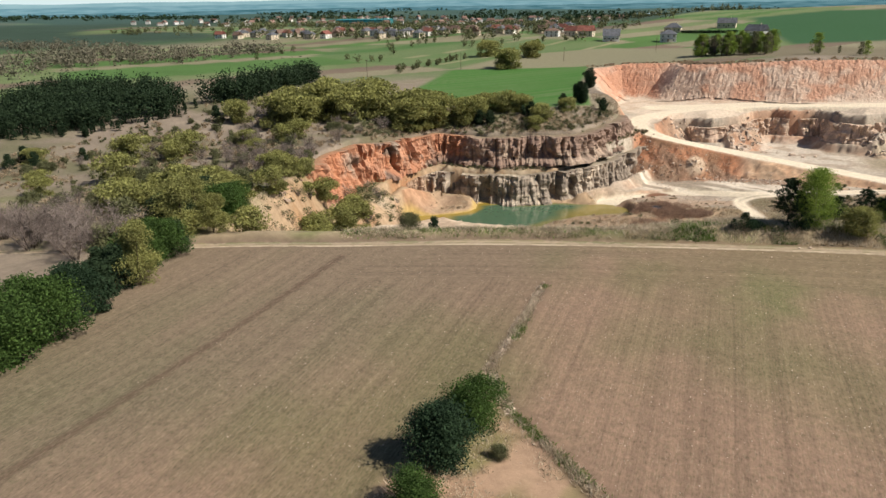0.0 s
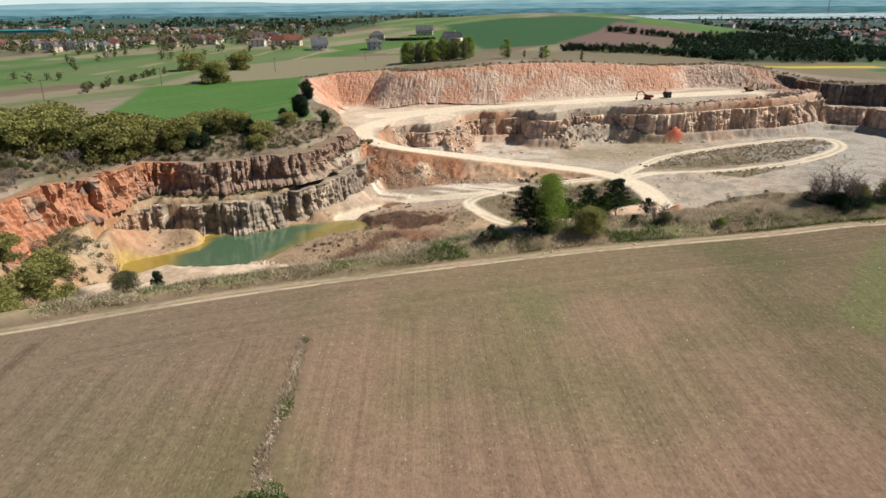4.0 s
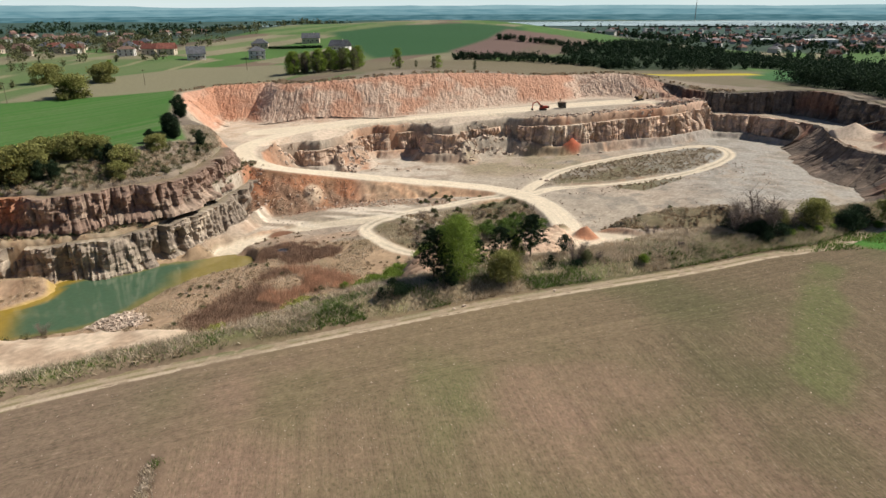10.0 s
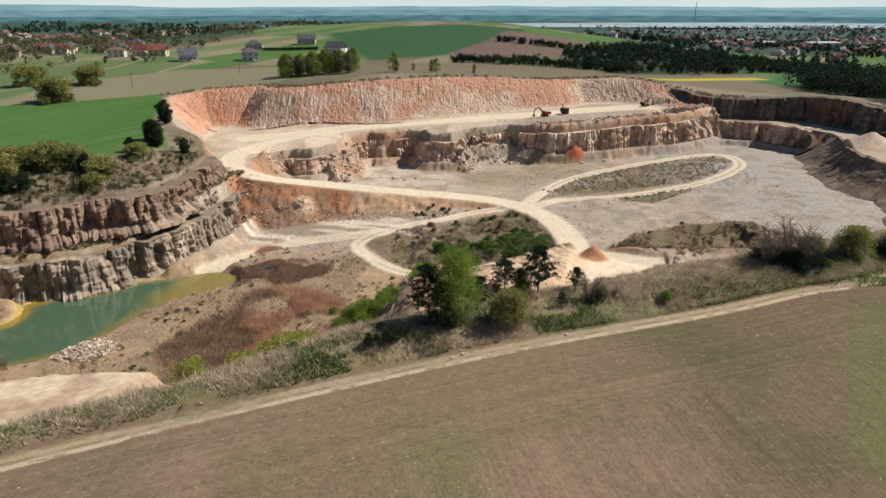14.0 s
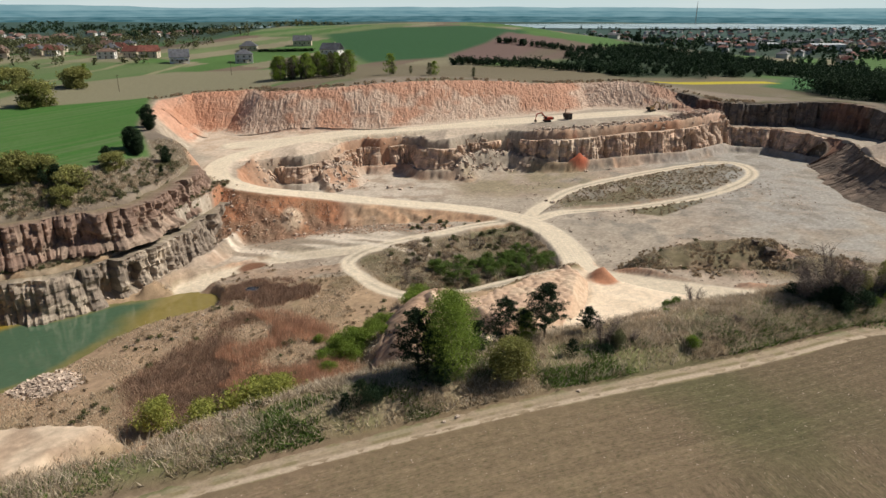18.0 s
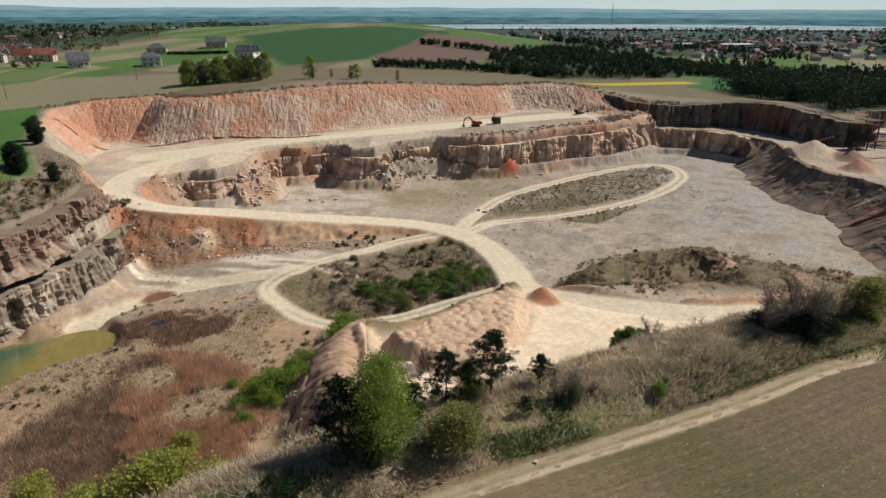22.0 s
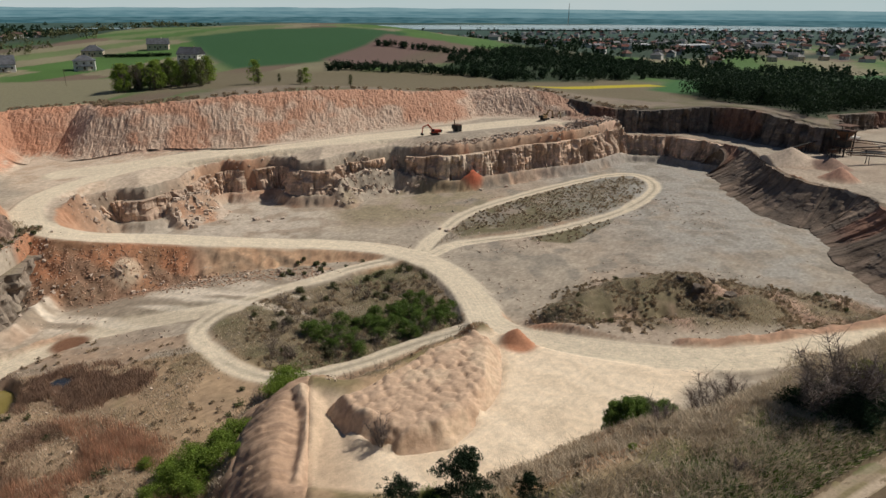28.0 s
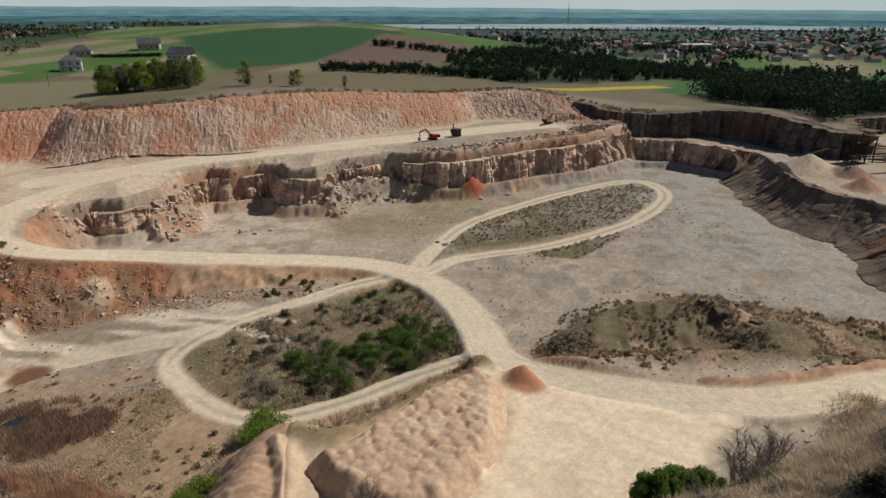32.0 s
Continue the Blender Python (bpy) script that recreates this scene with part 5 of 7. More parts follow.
def pine(name, height_m, spread, seed, label, low=0.3, whorls=13, tuft=24):
    """A Scots pine: a tapered trunk with whorls of rising branches, each set with tufts of slim needles."""
    rng = np.random.default_rng(seed)
    root = new(name)
    lean = rng.normal(size=2) * 0.03 * height_m
    axis = lambda h: np.array((lean[0] * h * h, lean[1] * h * h, h * height_m))
    r = 0.016 * height_m
    wood = [limb(axis(a) - (0, 0, 0.5 * (a == 0)), axis(a + 0.125), r * (1.05 - a), r * (0.93 - a), 7) for a in np.arange(0, 1, 0.125)]
    tufts = []
    for k in range(whorls):
        h = low + (0.97 - low) * (k + rng.uniform(-0.3, 0.3)) / whorls
        reach = spread * (0.45 + 0.75 * np.sin(np.pi * min(1.0, 0.25 + 0.8 * (h - low) / (1 - low)))) * (1.06 - 0.55 * (h - low) / (1 - low))
        turn = rng.uniform(0, 6.28)
        for b in range(5):
            if rng.uniform() < 0.16:
                continue
            an, out = turn + b * 1.257 + rng.normal() * 0.25, reach * rng.uniform(0.5, 1.1)
            root_at = axis(h)
            tip = root_at + np.array((out * np.cos(an), out * np.sin(an), out * rng.uniform(0.1, 0.55)))
            wood.append(limb(root_at, tip, r * 0.32 * (1.1 - h), r * 0.06, 4))
            for t in np.linspace(0.4, 1.0, 5):
                mid = root_at + (tip - root_at) * t + rng.normal(size=3) * 0.12 * out
                g = rng.normal(size=(tuft, 3))
                tufts.append(mid + g / np.linalg.norm(g, axis=1)[:, None] * rng.uniform(0.15, 1, (tuft, 1)) ** 0.5 * height_m * np.array((0.05, 0.05, 0.032)))
    top = axis(0.97)
    tufts.append(top + rng.normal(size=(60, 3)) * height_m * np.array((0.02, 0.02, 0.03)))
    mesh_object("trunk", *join(wood), M_BARK, root)
    mesh_object("crown", *leaves(np.concatenate(tufts), 0.017 * height_m, rng, 0.4, 0.3), M_PINE, root)
    return tagged(root, label, "tree")


def bare(name, height_m, spread, seed, label, twigs=150):
    """A leafless shrub or tree: forked limbs and a haze of twigs."""
    rng = np.random.default_rng(seed)
    root = new(name)
    wood, fine = [], []
    for st in range(7):
        an, out = rng.uniform(0, 6.28), rng.uniform(0.15, 0.75) * spread
        base = np.array((0.15 * np.cos(an), 0.15 * np.sin(an), -0.3))
        tip = np.array((out * np.cos(an), out * np.sin(an), height_m * rng.uniform(0.7, 1.0)))
        wood.append(limb(base, tip, 0.012 * height_m, 0.002 * height_m, 5))
        for k in range(twigs // 7):
            t = rng.uniform(0.2, 1.0)
            p = base + (tip - base) * t
            q = p + rng.normal(size=3) * (0.2 * spread, 0.2 * spread, 0.1 * height_m) + (0, 0, 0.1 * height_m)
            fine.append(limb(p, q, 0.004 * height_m, 0.001 * height_m, 3))
    mesh_object("trunk", *join(wood), M_BARK, root)
    mesh_object("brushwood", *join(fine), M_TWIG, root)
    return tagged(root, label, "shrub")


def put(ob, spots, group):
    """Copies of a plant at spots of (x, y, height wanted), each turned at random; the first spot takes the plant itself."""
    size = ob["tall"]
    for n, (x, y, h) in enumerate(spots):
        s = h / size
        z = height(x, y) - 0.1
        m = pose(x, y, z, 0, 0, float(RNG.uniform(0, 360))) @ Matrix.Diagonal((s * RNG.uniform(0.9, 1.12), s * RNG.uniform(0.9, 1.12), s, 1))
        if n == 0:
            ob.matrix_basis = m
        else:
            c = copy_thing(ob, m)
        tagged(ob, group=group)


def kind(ob, tall):
    ob["tall"] = tall
    return ob


def scatter(n, x0, x1, y0, y1, h0, h1, keep=None):
    out = []
    for _ in range(n * 6):
        x, y = float(RNG.uniform(x0, x1)), float(RNG.uniform(y0, y1))
        if keep is None or keep(x, y):
            out.append((x, y, float(RNG.uniform(h0, h1))))
        if len(out) == n:
            break
    return out


def at(x, y):
    return np.array([float(x)]), np.array([float(y)])


def outside_pit(x, y):
    return inside(*at(x, y), RIM)[0] < -3 and inside(*at(x, y), CROP)[0] < -2


# trees on the bank, nearest the path
scots = kind(pine("pine_tree", 9, 3.1, 1, "dark green Scots pine with a bare lower trunk", 0.26, 14, 34), 9)
put(scots, [(17.1, 126, 9.3), (24, 127.6, 4.4), (-1.8, 116.0, 9.5), (6.3, 119.5, 6.0)], "pines on the bank")
scots2 = kind(pine("pine_tree", 8, 3.3, 31, "bushy dark pine leaning among the bank's birches", 0.1, 13, 36), 8)
put(scots2, [(11.2, 126, 8.0), (0.2, 114.2, 7.5), (-8.8, 108.4, 3.8), (-10.5, 107.5, 2.6), (20.4, 120.8, 2.9)], "pines on the bank")
birch = kind(tree("birch_tree", 13, 4.2, 11000, 0.19, M_LEAF, M_BIRCH, 2, 0.06, "round", 52, "tall birch in fresh light green leaf on the bank", stems=4), 13)
put(birch, [(3.2, 115.2, 11.8), (13.9, 126.5, 5.8)], "birches on the bank")
willow = kind(tree("shrub", 4, 2.2, 4200, 0.15, M_SHRUB, M_BARK, 3, 0.06, "round", 46, "rounded olive green bush on the grassy bank", stems=3, category="bush"), 4)
put(willow, [(-75.8, 84.5, 4.0), (27.5, 122.5, 2.4), (-18.5, 22.5, 1.6)], "bushes on the bank")
sprout = kind(tree("shrub", 4, 2.1, 4200, 0.15, M_LEAF2, M_BARK, 35, 0.05, "round", 46, "airy yellow-green bush beside the pines", stems=3, category="bush"), 4)
put(sprout, [(10.2, 115.2, 5.6), (71, 138, 3.0), (78, 139, 4.2)], "airy bushes on the bank")
fresh = kind(tree("shrub", 3, 2.0, 2800, 0.15, M_LEAF, M_BARK, 4, 0.08, "round", 34, "bright green leafy bush among dry grass", stems=4, category="bush"), 3)
put(fresh, [(38.4, 122.8, 1.7), (38.4, 134.7, 1.5), (72.1, 134.5, 2.6), (75, 136, 2.2), (79, 136.5, 2.8), (83, 138.5, 2.4), (95, 141.7, 2.6), (99, 136, 3.0), (104, 142, 3.4),
            (59, 154.5, 2.0), (63, 156, 2.4), (66.5, 157.5, 2.6), (69.5, 159.5, 2.2), (65, 153, 1.8), (71, 156, 2.2), (62, 151.5, 1.6)], "green bushes")
young = kind(tree("young_tree", 4, 1.25, 3400, 0.13, M_WEED, M_BARK, 36, 0.04, "cone", 34, "young pointed green tree at the edge of the sand"), 4)
put(young, [(45.6, 154.0, 5.1), (46.8, 152.6, 3.9), (48.2, 154.8, 3.4), (50.0, 155.6, 4.2), (51.6, 156.2, 3.9), (53.4, 156.8, 3.4), (55.2, 157.0, 3.6), (57.4, 158.0, 3.1), (49.2, 153.0, 2.6), (52.4, 154.0, 3.0), (59.4, 158.2, 2.6), (44.6, 152.2, 2.6)], "young trees")
dark = kind(tree("bramble_bush", 3, 2.2, 2800, 0.16, M_DEEP, M_BARK, 37, 0.03, "round", 36, "dense dark bramble thicket under the thorn bushes", stems=4, category="bush"), 3)
put(dark, [(65.5, 134.6, 3.0), (68.5, 135, 2.8), (62.6, 135.2, 2.6), (61, 137.2, 2.6), (64, 137.5, 2.6), (67, 137.5, 2.4), (70.5, 134.5, 2.2), (66, 132.8, 1.8), (-7, 109.5, 1.8), (1.5, 112.8, 1.6), (25.4, 121.5, 1.3), (87, 140.5, 3.6), (90.5, 142.5, 4.0)], "dark thickets")
yell = kind(tree("tree", 9, 3.0, 4200, 0.22, M_LEAF2, M_BARK, 5, 0.06, "round", 40, "yellow-green tree coming into leaf", stems=2), 9)
put(yell, [(98.5, 143.5, 10.5), (-101.6, 35.4, 10.5), (-116, 55, 11), (-121, 61, 11), (-129, 68, 8), (-141, 72, 7), (-113, 62, 8)], "trees coming into leaf")
darkbush = kind(tree("conifer", 5, 1.9, 2600, 0.2, M_PINE, M_BARK, 6, 0.04, "cone", 44, "dense dark conifer by the field", category="conifer"), 5)
put(darkbush, [(-71.5, 89, 4.4), (-98, 25, 10), (-103.5, 30.5, 10), (-112, 50, 8), (-118, 52, 9), (-92, -7, 11), (-108, 30, 9), (-237, 163, 8), (-233, 81, 7), (-231, 97, 5.5), (-241, 77, 6), (-246, 84, 7)], "dark conifers")
thorn = kind(bare("bare_shrub", 4, 2.6, 8, "leafless brown thorn bush on the bank", 760), 4)
put(thorn, [(25.4, 123.6, 4.8), (66.1, 135.2, 7.0), (63.5, 136.5, 5.6), (69, 136, 5.6), (63, 159.5, 5.2), (66.5, 162, 5.6), (71, 164, 5.2), (76, 168, 4.4), (58, 158.5, 3.2), (61, 135.5, 5.0), (73, 137.5, 3.4), (78, 138, 3.0), (45.5, 141, 3.0), (47, 128, 1.4), (30, 124, 1.6), (12.5, 169.5, 4.0)], "bare thorn bushes")
# field trees along the ditch
oak = kind(tree("tree", 6.5, 3.4, 9000, 0.19, M_OAK, M_BARK, 9, 0.02, "round", 64, "bushy dark green field tree beside the ditch", stems=2), 6.5)
put(oak, [(-23.2, 26.2, 6.2), (-21.4, 11.2, 4.6), (-95, 13, 11), (-91, 3, 12), (-112, 46, 9), (-122, 70, 9), (-126, 78, 8), (-110, 40, 9)], "field trees")
holm = kind(tree("tree", 6.5, 3.6, 9000, 0.18, M_DEEP, M_BARK, 10, 0.02, "round", 64, "dense dark green tree in the field margin", stems=2), 6.5)
put(holm, [(-22.6, 18.4, 6.8), (-99.5, 20, 9), (-120, 56, 9), (-132, 66, 8), (-137, 78, 7)], "field margin trees")
# the pit's own bushes
put(kind(tree("willow_bush", 3, 1.9, 2200, 0.15, M_WILLOW, M_BARK, 11, 0.05, "round", 14, "yellow-green willow bush at the edge of the reeds", stems=3, category="bush"), 3),
    [(-44, 131, 4.5), (-38, 131, 4.2), (-30, 134, 6.0), (-26, 133, 4.5), (-56, 150, 4.0), (-22, 138, 3.0), (-33, 160, 3.0), (-70, 128, 3.5), (-20, 146, 2.6)], "willow bushes")
put(kind(tree("willow_bush", 3, 2.2, 2600, 0.15, M_LEAF, M_BARK, 12, 0.05, "round", 16, "fresh green willow thicket on the quarry floor", stems=3, category="bush"), 3),
    [(-15, 181, 3.6), (-18, 178, 3.8), (-20, 182, 3.0), (-22, 176, 3.4), (-24, 180, 2.4), (-13, 185, 3.0), (-17, 186, 2.2), (-26, 174, 2.0), (-19, 173, 2.4), (-4.5, 202, 4.0), (-6.5, 200, 3.0), (-29, 183, 1.4), (-12, 176, 1.6), (-24, 168, 1.8)], "willow thicket")
put(kind(tree("birch_scrub", 3, 1.5, 700, 0.17, M_WEED, M_BIRCH, 13, 0.1, "round", 16, "young birch scrub inside the loop of road", stems=3, category="bush"), 3),
    scatter(64, -2, 40, 218, 250, 1.8, 3.6, lambda x, y: inside(*at(x, y), [p[:2] for p in LOOP_ROAD])[0] > 3.5 and line_d(*at(x, y), [(2, 226), (18, 230), (36, 240)])[0][0] < 7 + 4 * fbm(*at(x, y), 9, 33, 2)[0]), "birch scrub")
put(kind(bare("bare_shrub", 3, 1.8, 24, "bare grey birch scrub inside the loop of road", 200), 3),
    scatter(70, -10, 40, 214, 256, 1.8, 4.2, lambda x, y: inside(*at(x, y), [p[:2] for p in LOOP_ROAD])[0] > 2.5) + [(9, 204, 4.0), (12, 205, 3.6), (15, 207, 3.4), (18, 208.5, 3.0), (22, 209, 2.8), (28, 211, 3.2), (32, 213, 2.6), (5, 203, 3.4), (12.5, 169.5, 4.0), (35, 214, 2.4), (25, 210, 2.4)], "bare birch scrub")
put(kind(tree("low_bush", 2, 1.5, 500, 0.2, M_SHRUB, M_BARK, 14, 0.05, "round", 14, "low olive scrub on the quarry ground", stems=3, category="bush"), 2),
    scatter(40, -16, 36, 218, 268, 1.0, 2.2, lambda x, y: inside(*at(x, y), [p[:2] for p in LOOP_ROAD])[0] > 4 and off_roads(*at(x, y))[0])
    + scatter(12, 60, 140, 196, 240, 0.8, 1.6, lambda x, y: inside(*at(x, y), HUMMOCK)[0] > 2) + scatter(16, -10, 28, 270, 282, 0.8, 1.6, lambda x, y: off_roads(*at(x, y))[0]), "low scrub")
# shrubs that hang along the cliff tops and ledges
def along(line, n, near, far, h0, h1):
    out = []
    for _ in range(n):
        k = int(RNG.integers(len(line) - 1))
        t, d = RNG.uniform(), RNG.uniform(near, far)
        (ax, ay), (bx, by) = line[k], line[k + 1]
        ln = math.hypot(bx - ax, by - ay)
        out.append((ax + (bx - ax) * t - (by - ay) / ln * d, ay + (by - ay) * t + (bx - ax) / ln * d, float(RNG.uniform(h0, h1))))
    return out


# heath west of the pit and its rim
heath = lambda x, y: outside_pit(x, y) and x < -96 - 0.1 * y + 30
def beside(line, n, wide, h0, h1):
    """Random spots within a strip about a line."""
    out = []
    for _ in range(n):
        k, t = int(RNG.integers(len(line) - 1)), RNG.uniform()
        (ax, ay), (bx, by) = line[k], line[k + 1]
        out.append((ax + (bx - ax) * t + float(RNG.normal()) * wide, ay + (by - ay) * t + float(RNG.normal()) * wide, float(RNG.uniform(h0, h1))))
    return out


put(kind(tree("pine_tree", 10, 2.4, 2200, 0.36, M_PINE, M_BARK, 15, 0.03, "cone", 40, "dark pine on the heath"), 10),
    [(-97.5, 266, 4), (-118.8, 239, 6), (-120, 231, 5), (-127, 218, 5)]
    + beside([(-300, 106), (-274, 126), (-268, 148), (-268, 166)], 40, 4, 7, 12) + beside([(-268, 176), (-256, 186), (-252, 200), (-264, 240), (-276, 272)], 36, 4, 7, 12)
    + scatter(12, -240, -150, 80, 180, 2, 5, outside_pit), "heath pines")
put(kind(tree("conifer", 8, 2.9, 3000, 0.3, M_PINE, M_BARK, 38, 0.02, "round", 20, "broad dark juniper-like bush at the edge of the crop", stems=3, category="conifer"), 8),
    [(-115.3, 286.5, 9.5), (-113, 283, 6), (-118, 290, 7), (-129, 333, 8), (-125, 325, 6), (-102.3, 282.8, 5.5), (-116.6, 267, 5), (-137.2, 223.7, 6), (-133, 226, 5), (-121.4, 242.7, 5), (-124, 240, 4)], "broad dark conifers")
put(kind(tree("sallow_bush", 4, 2.3, 1500, 0.25, M_LEAF2, M_BARK, 16, 0.03, "round", 11, "yellow-green sallow bush above the quarry", stems=3, category="bush"), 4),
    beside([(-204, 178), (-192, 198), (-172, 208), (-158, 216)], 34, 6, 4.5, 8) + scatter(8, -160, -112, 230, 248, 2.5, 4.5, outside_pit) + scatter(18, -240, -150, 60, 180, 2.5, 5, outside_pit) + [(-112, 262, 3.5), (-126, 245, 4), (-134, 240, 5), (-142, 228, 6), (-145, 224, 5), (-217, 110, 5), (-189, 83, 5), (-209.7, 389.6, 7.5), (-213, 391, 6), (-229.4, 465.7, 7), (-232, 467, 6), (-265, 455, 7), (-268, 473, 6)]
    + scatter(34, -152, -106, 62, 140, 2.2, 4.5, lambda x, y: inside(*at(x, y), RIM)[0] > -6 and inside(*at(x, y), SHELF)[0] < -2)
    + scatter(10, -160, -118, 62, 92, 3, 5, outside_pit), "sallow bushes")
put(kind(tree("heath_shrub", 4, 2.3, 1400, 0.25, M_SHRUB, M_BARK, 17, 0.03, "round", 11, "grey-green shrub on the dry heath", stems=3, category="bush"), 4),
    scatter(90, -250, -140, 60, 230, 1.2, 4.5, outside_pit) + scatter(36, -190, -118, 30, 100, 3, 6, outside_pit) + beside([(-215, 196), (-170, 214)], 12, 7, 3, 6), "heath shrubs")
put(kind(bare("bare_shrub", 4, 3.0, 18, "leafless grey thicket on the heath", 520), 4),
    scatter(70, -230, -140, 90, 235, 2.5, 6, outside_pit) + beside([(-182, 30), (-160, 40), (-140, 44), (-128, 46)], 64, 6, 5, 9) + beside([(-228, 186), (-214, 210), (-240, 240)], 26, 7, 4, 7) + beside([(-172, 118), (-152, 134)], 24, 7, 3, 5)
    + scatter(40, -150, -106, 76, 165, 2, 4.5, lambda x, y: inside(*at(x, y), RIM)[0] > 1 and inside(*at(x, y), SHELF)[0] < -2), "bare thickets")
# the far rim and fields
put(kind(tree("tree", 13, 3.0, 900, 0.4, M_SHRUB, M_BARK, 19, 0.1, "round", 26, "tall tree in thin leaf beyond the quarry rim", stems=2), 13),
    scatter(14, -108, -56, 472, 500, 12, 16) + [(-28.3, 462, 8), (-6.2, 452, 8), (20.8, 452, 6), (-18, 470, 5)], "trees beyond the rim")
put(kind(tree("tree", 12, 3.4, 900, 0.42, M_LEAF, M_BARK, 20, 0.1, "round", 26, "fresh green tree beyond the quarry rim", stems=2), 12),
    scatter(18, -106, -56, 472, 498, 11, 15) + [(-3, 455, 8), (-245.5, 510, 9), (-30, 464, 12)], "green trees in the fields")
put(kind(bare("bare_tree", 14, 4.0, 21, "bare grey tree beyond the quarry rim", 300), 14), scatter(24, -108, -62, 472, 500, 11, 15), "bare trees")


def cover(n, x0, x1, y0, y1, h0, h1, keep):
    """As scatter, for many at once: keep takes whole arrays."""
    x, y = RNG.uniform(x0, x1, n * 6), RNG.uniform(y0, y1, n * 6)
    ok = np.flatnonzero(keep(x, y))[:n]
    return [(float(x[k]), float(y[k]), float(RNG.uniform(h0, h1))) for k in ok]


def wood(name, spots, mat, label, size, per, rng, wide=0.36):
    """Far trees too many to count, as one body of leaf clumps on stems."""
    pts = []
    for x, y, h in spots:
        z = height(x, y)
        g = rng.normal(size=(per, 3))
        g = g / np.linalg.norm(g, axis=1)[:, None] * rng.uniform(0.2, 1, (per, 1)) ** 0.4 * np.array((wide * h, wide * h, 0.46 * h)) * (1 + 0.35 * rng.normal(size=(per, 1))) + (x, y, z + 0.5 * h)
        g[:, 2] = np.clip(g[:, 2], z + 0.05 * h, z + 1.1 * h)
        pts.append(g)
    ob = mesh_object(name, *leaves(np.concatenate(pts), size, rng), mat)
    return tagged(ob, label, "trees", kind="stuff")


hedge = [(x, y + RNG.uniform(-9, 9), RNG.uniform(4, 8)) for x, y in zip(np.linspace(10, 140, 90), np.linspace(590, 548, 90))]
hedge += [(x + RNG.uniform(-5, 5), y + RNG.uniform(-5, 5), RNG.uniform(4, 7)) for x, y in zip(np.linspace(60, 200, 90), np.linspace(760, 640, 90))]
wood("hedge_trees", hedge, M_DEEP, "dark hedgerow trees along far field edges", 0.7, 90, RNG)
wood("woodland", cover(480, 232, 450, 352, 480, 9, 18, lambda x, y: (inside(x, y, RIM) < -5) & (fbm(x, y, 40, 39, 2) > 0.36) & (y - 0.35 * (x - 206) > 345)) + cover(1100, 110, 560, 530, 800, 4, 8, lambda x, y: (inside(x, y, [(92, 600), (149, 700), (240, 800), (330, 700), (240, 552), (132, 526)]) > -6) | (fbm(x, y, 60, 40, 2) > 0.6)), M_DEEP, "dark woodland on the slope beyond the quarry", 0.6, 130, RNG)
wood("valley_trees", cover(900, 250, 1500, 700, 1500, 7, 13, lambda x, y: fbm(x, y, 140, 41, 2) > 0.48) + cover(700, -200, 2200, 1500, 2350, 9, 14, lambda x, y: fbm(x, y, 200, 42, 2) > 0.42),
     M_DEEP, "trees scattered through the valley town", 2.0, 20, RNG)
wood("village_trees", cover(900, -1000, -230, 570, 1050, 6, 11, lambda x, y: fbm(x, y, 90, 43, 2) > 0.36) + cover(500, -1500, -200, 1050, 1900, 8, 13, lambda x, y: fbm(x, y, 160, 44, 2) > 0.4),
     M_SHRUB, "trees round the village and in far hedges", 1.1, 34, RNG)
wood("pine_plantation", cover(260, -380, -262, 100, 200, 9, 13, lambda x, y: inside(x, y, [(-304, 100), (-266, 150), (-270, 170), (-300, 190), (-372, 160), (-340, 110)]) > 0) + cover(90, -300, -252, 172, 290, 9, 14, lambda x, y: inside(x, y, [(-268, 176), (-254, 198), (-278, 276), (-290, 274), (-276, 200)]) > 0),
     M_PINE, "close black-green pine plantation beyond the heath", 0.5, 260, RNG, 0.3)
far_left = lambda x, y: fbm(x, y, 120, 45, 3) > 0.5
wood("heath_brush", cover(1300, -265, -125, 55, 238, 0.4, 1.7, lambda x, y: (inside(x, y, RIM) < -2) & (fbm(x, y, 13, 65, 3) > 0.44)), M_BRUSH, "dry grey-brown brush over the heath", 0.26, 50, RNG, 0.75)
wood("heath_scrub", cover(420, -265, -125, 40, 238, 0.6, 2.2, lambda x, y: (inside(x, y, RIM) < -2) & (x < -104) & (fbm(x, y, 18, 70, 3) > 0.5)), M_SHRUB, "low olive scrub over the heath", 0.28, 60, RNG, 0.65)
wood("far_woods", cover(900, -1500, -470, 60, 620, 6, 12, lambda x, y: far_left(x, y) & (y < 470 + 0.2 * (x + 470))), M_BRUSHWOOD, "leafless brown woods and hedges on the far plain", 0.85, 70, RNG, 0.5)
wood("far_woods", cover(900, -3000, -300, 1100, 3000, 8, 15, lambda x, y: fbm(x, y, 260, 48, 3) > 0.5), M_DEEP, "dark woods on the far plain", 3.0, 18, RNG, 0.6)
lone = [(-262 - 0.9 * k + RNG.uniform(-3, 3), 330 + 7 * k, RNG.uniform(3, 6)) for k in range(16)] + cover(22, -560, -300, 320, 620, 4, 8, lambda x, y: fbm(x, y, 70, 46, 2) > 0.56)
wood("field_trees", lone, M_SHRUB, "lone bushes along the strips of far fields", 0.6, 90, RNG)
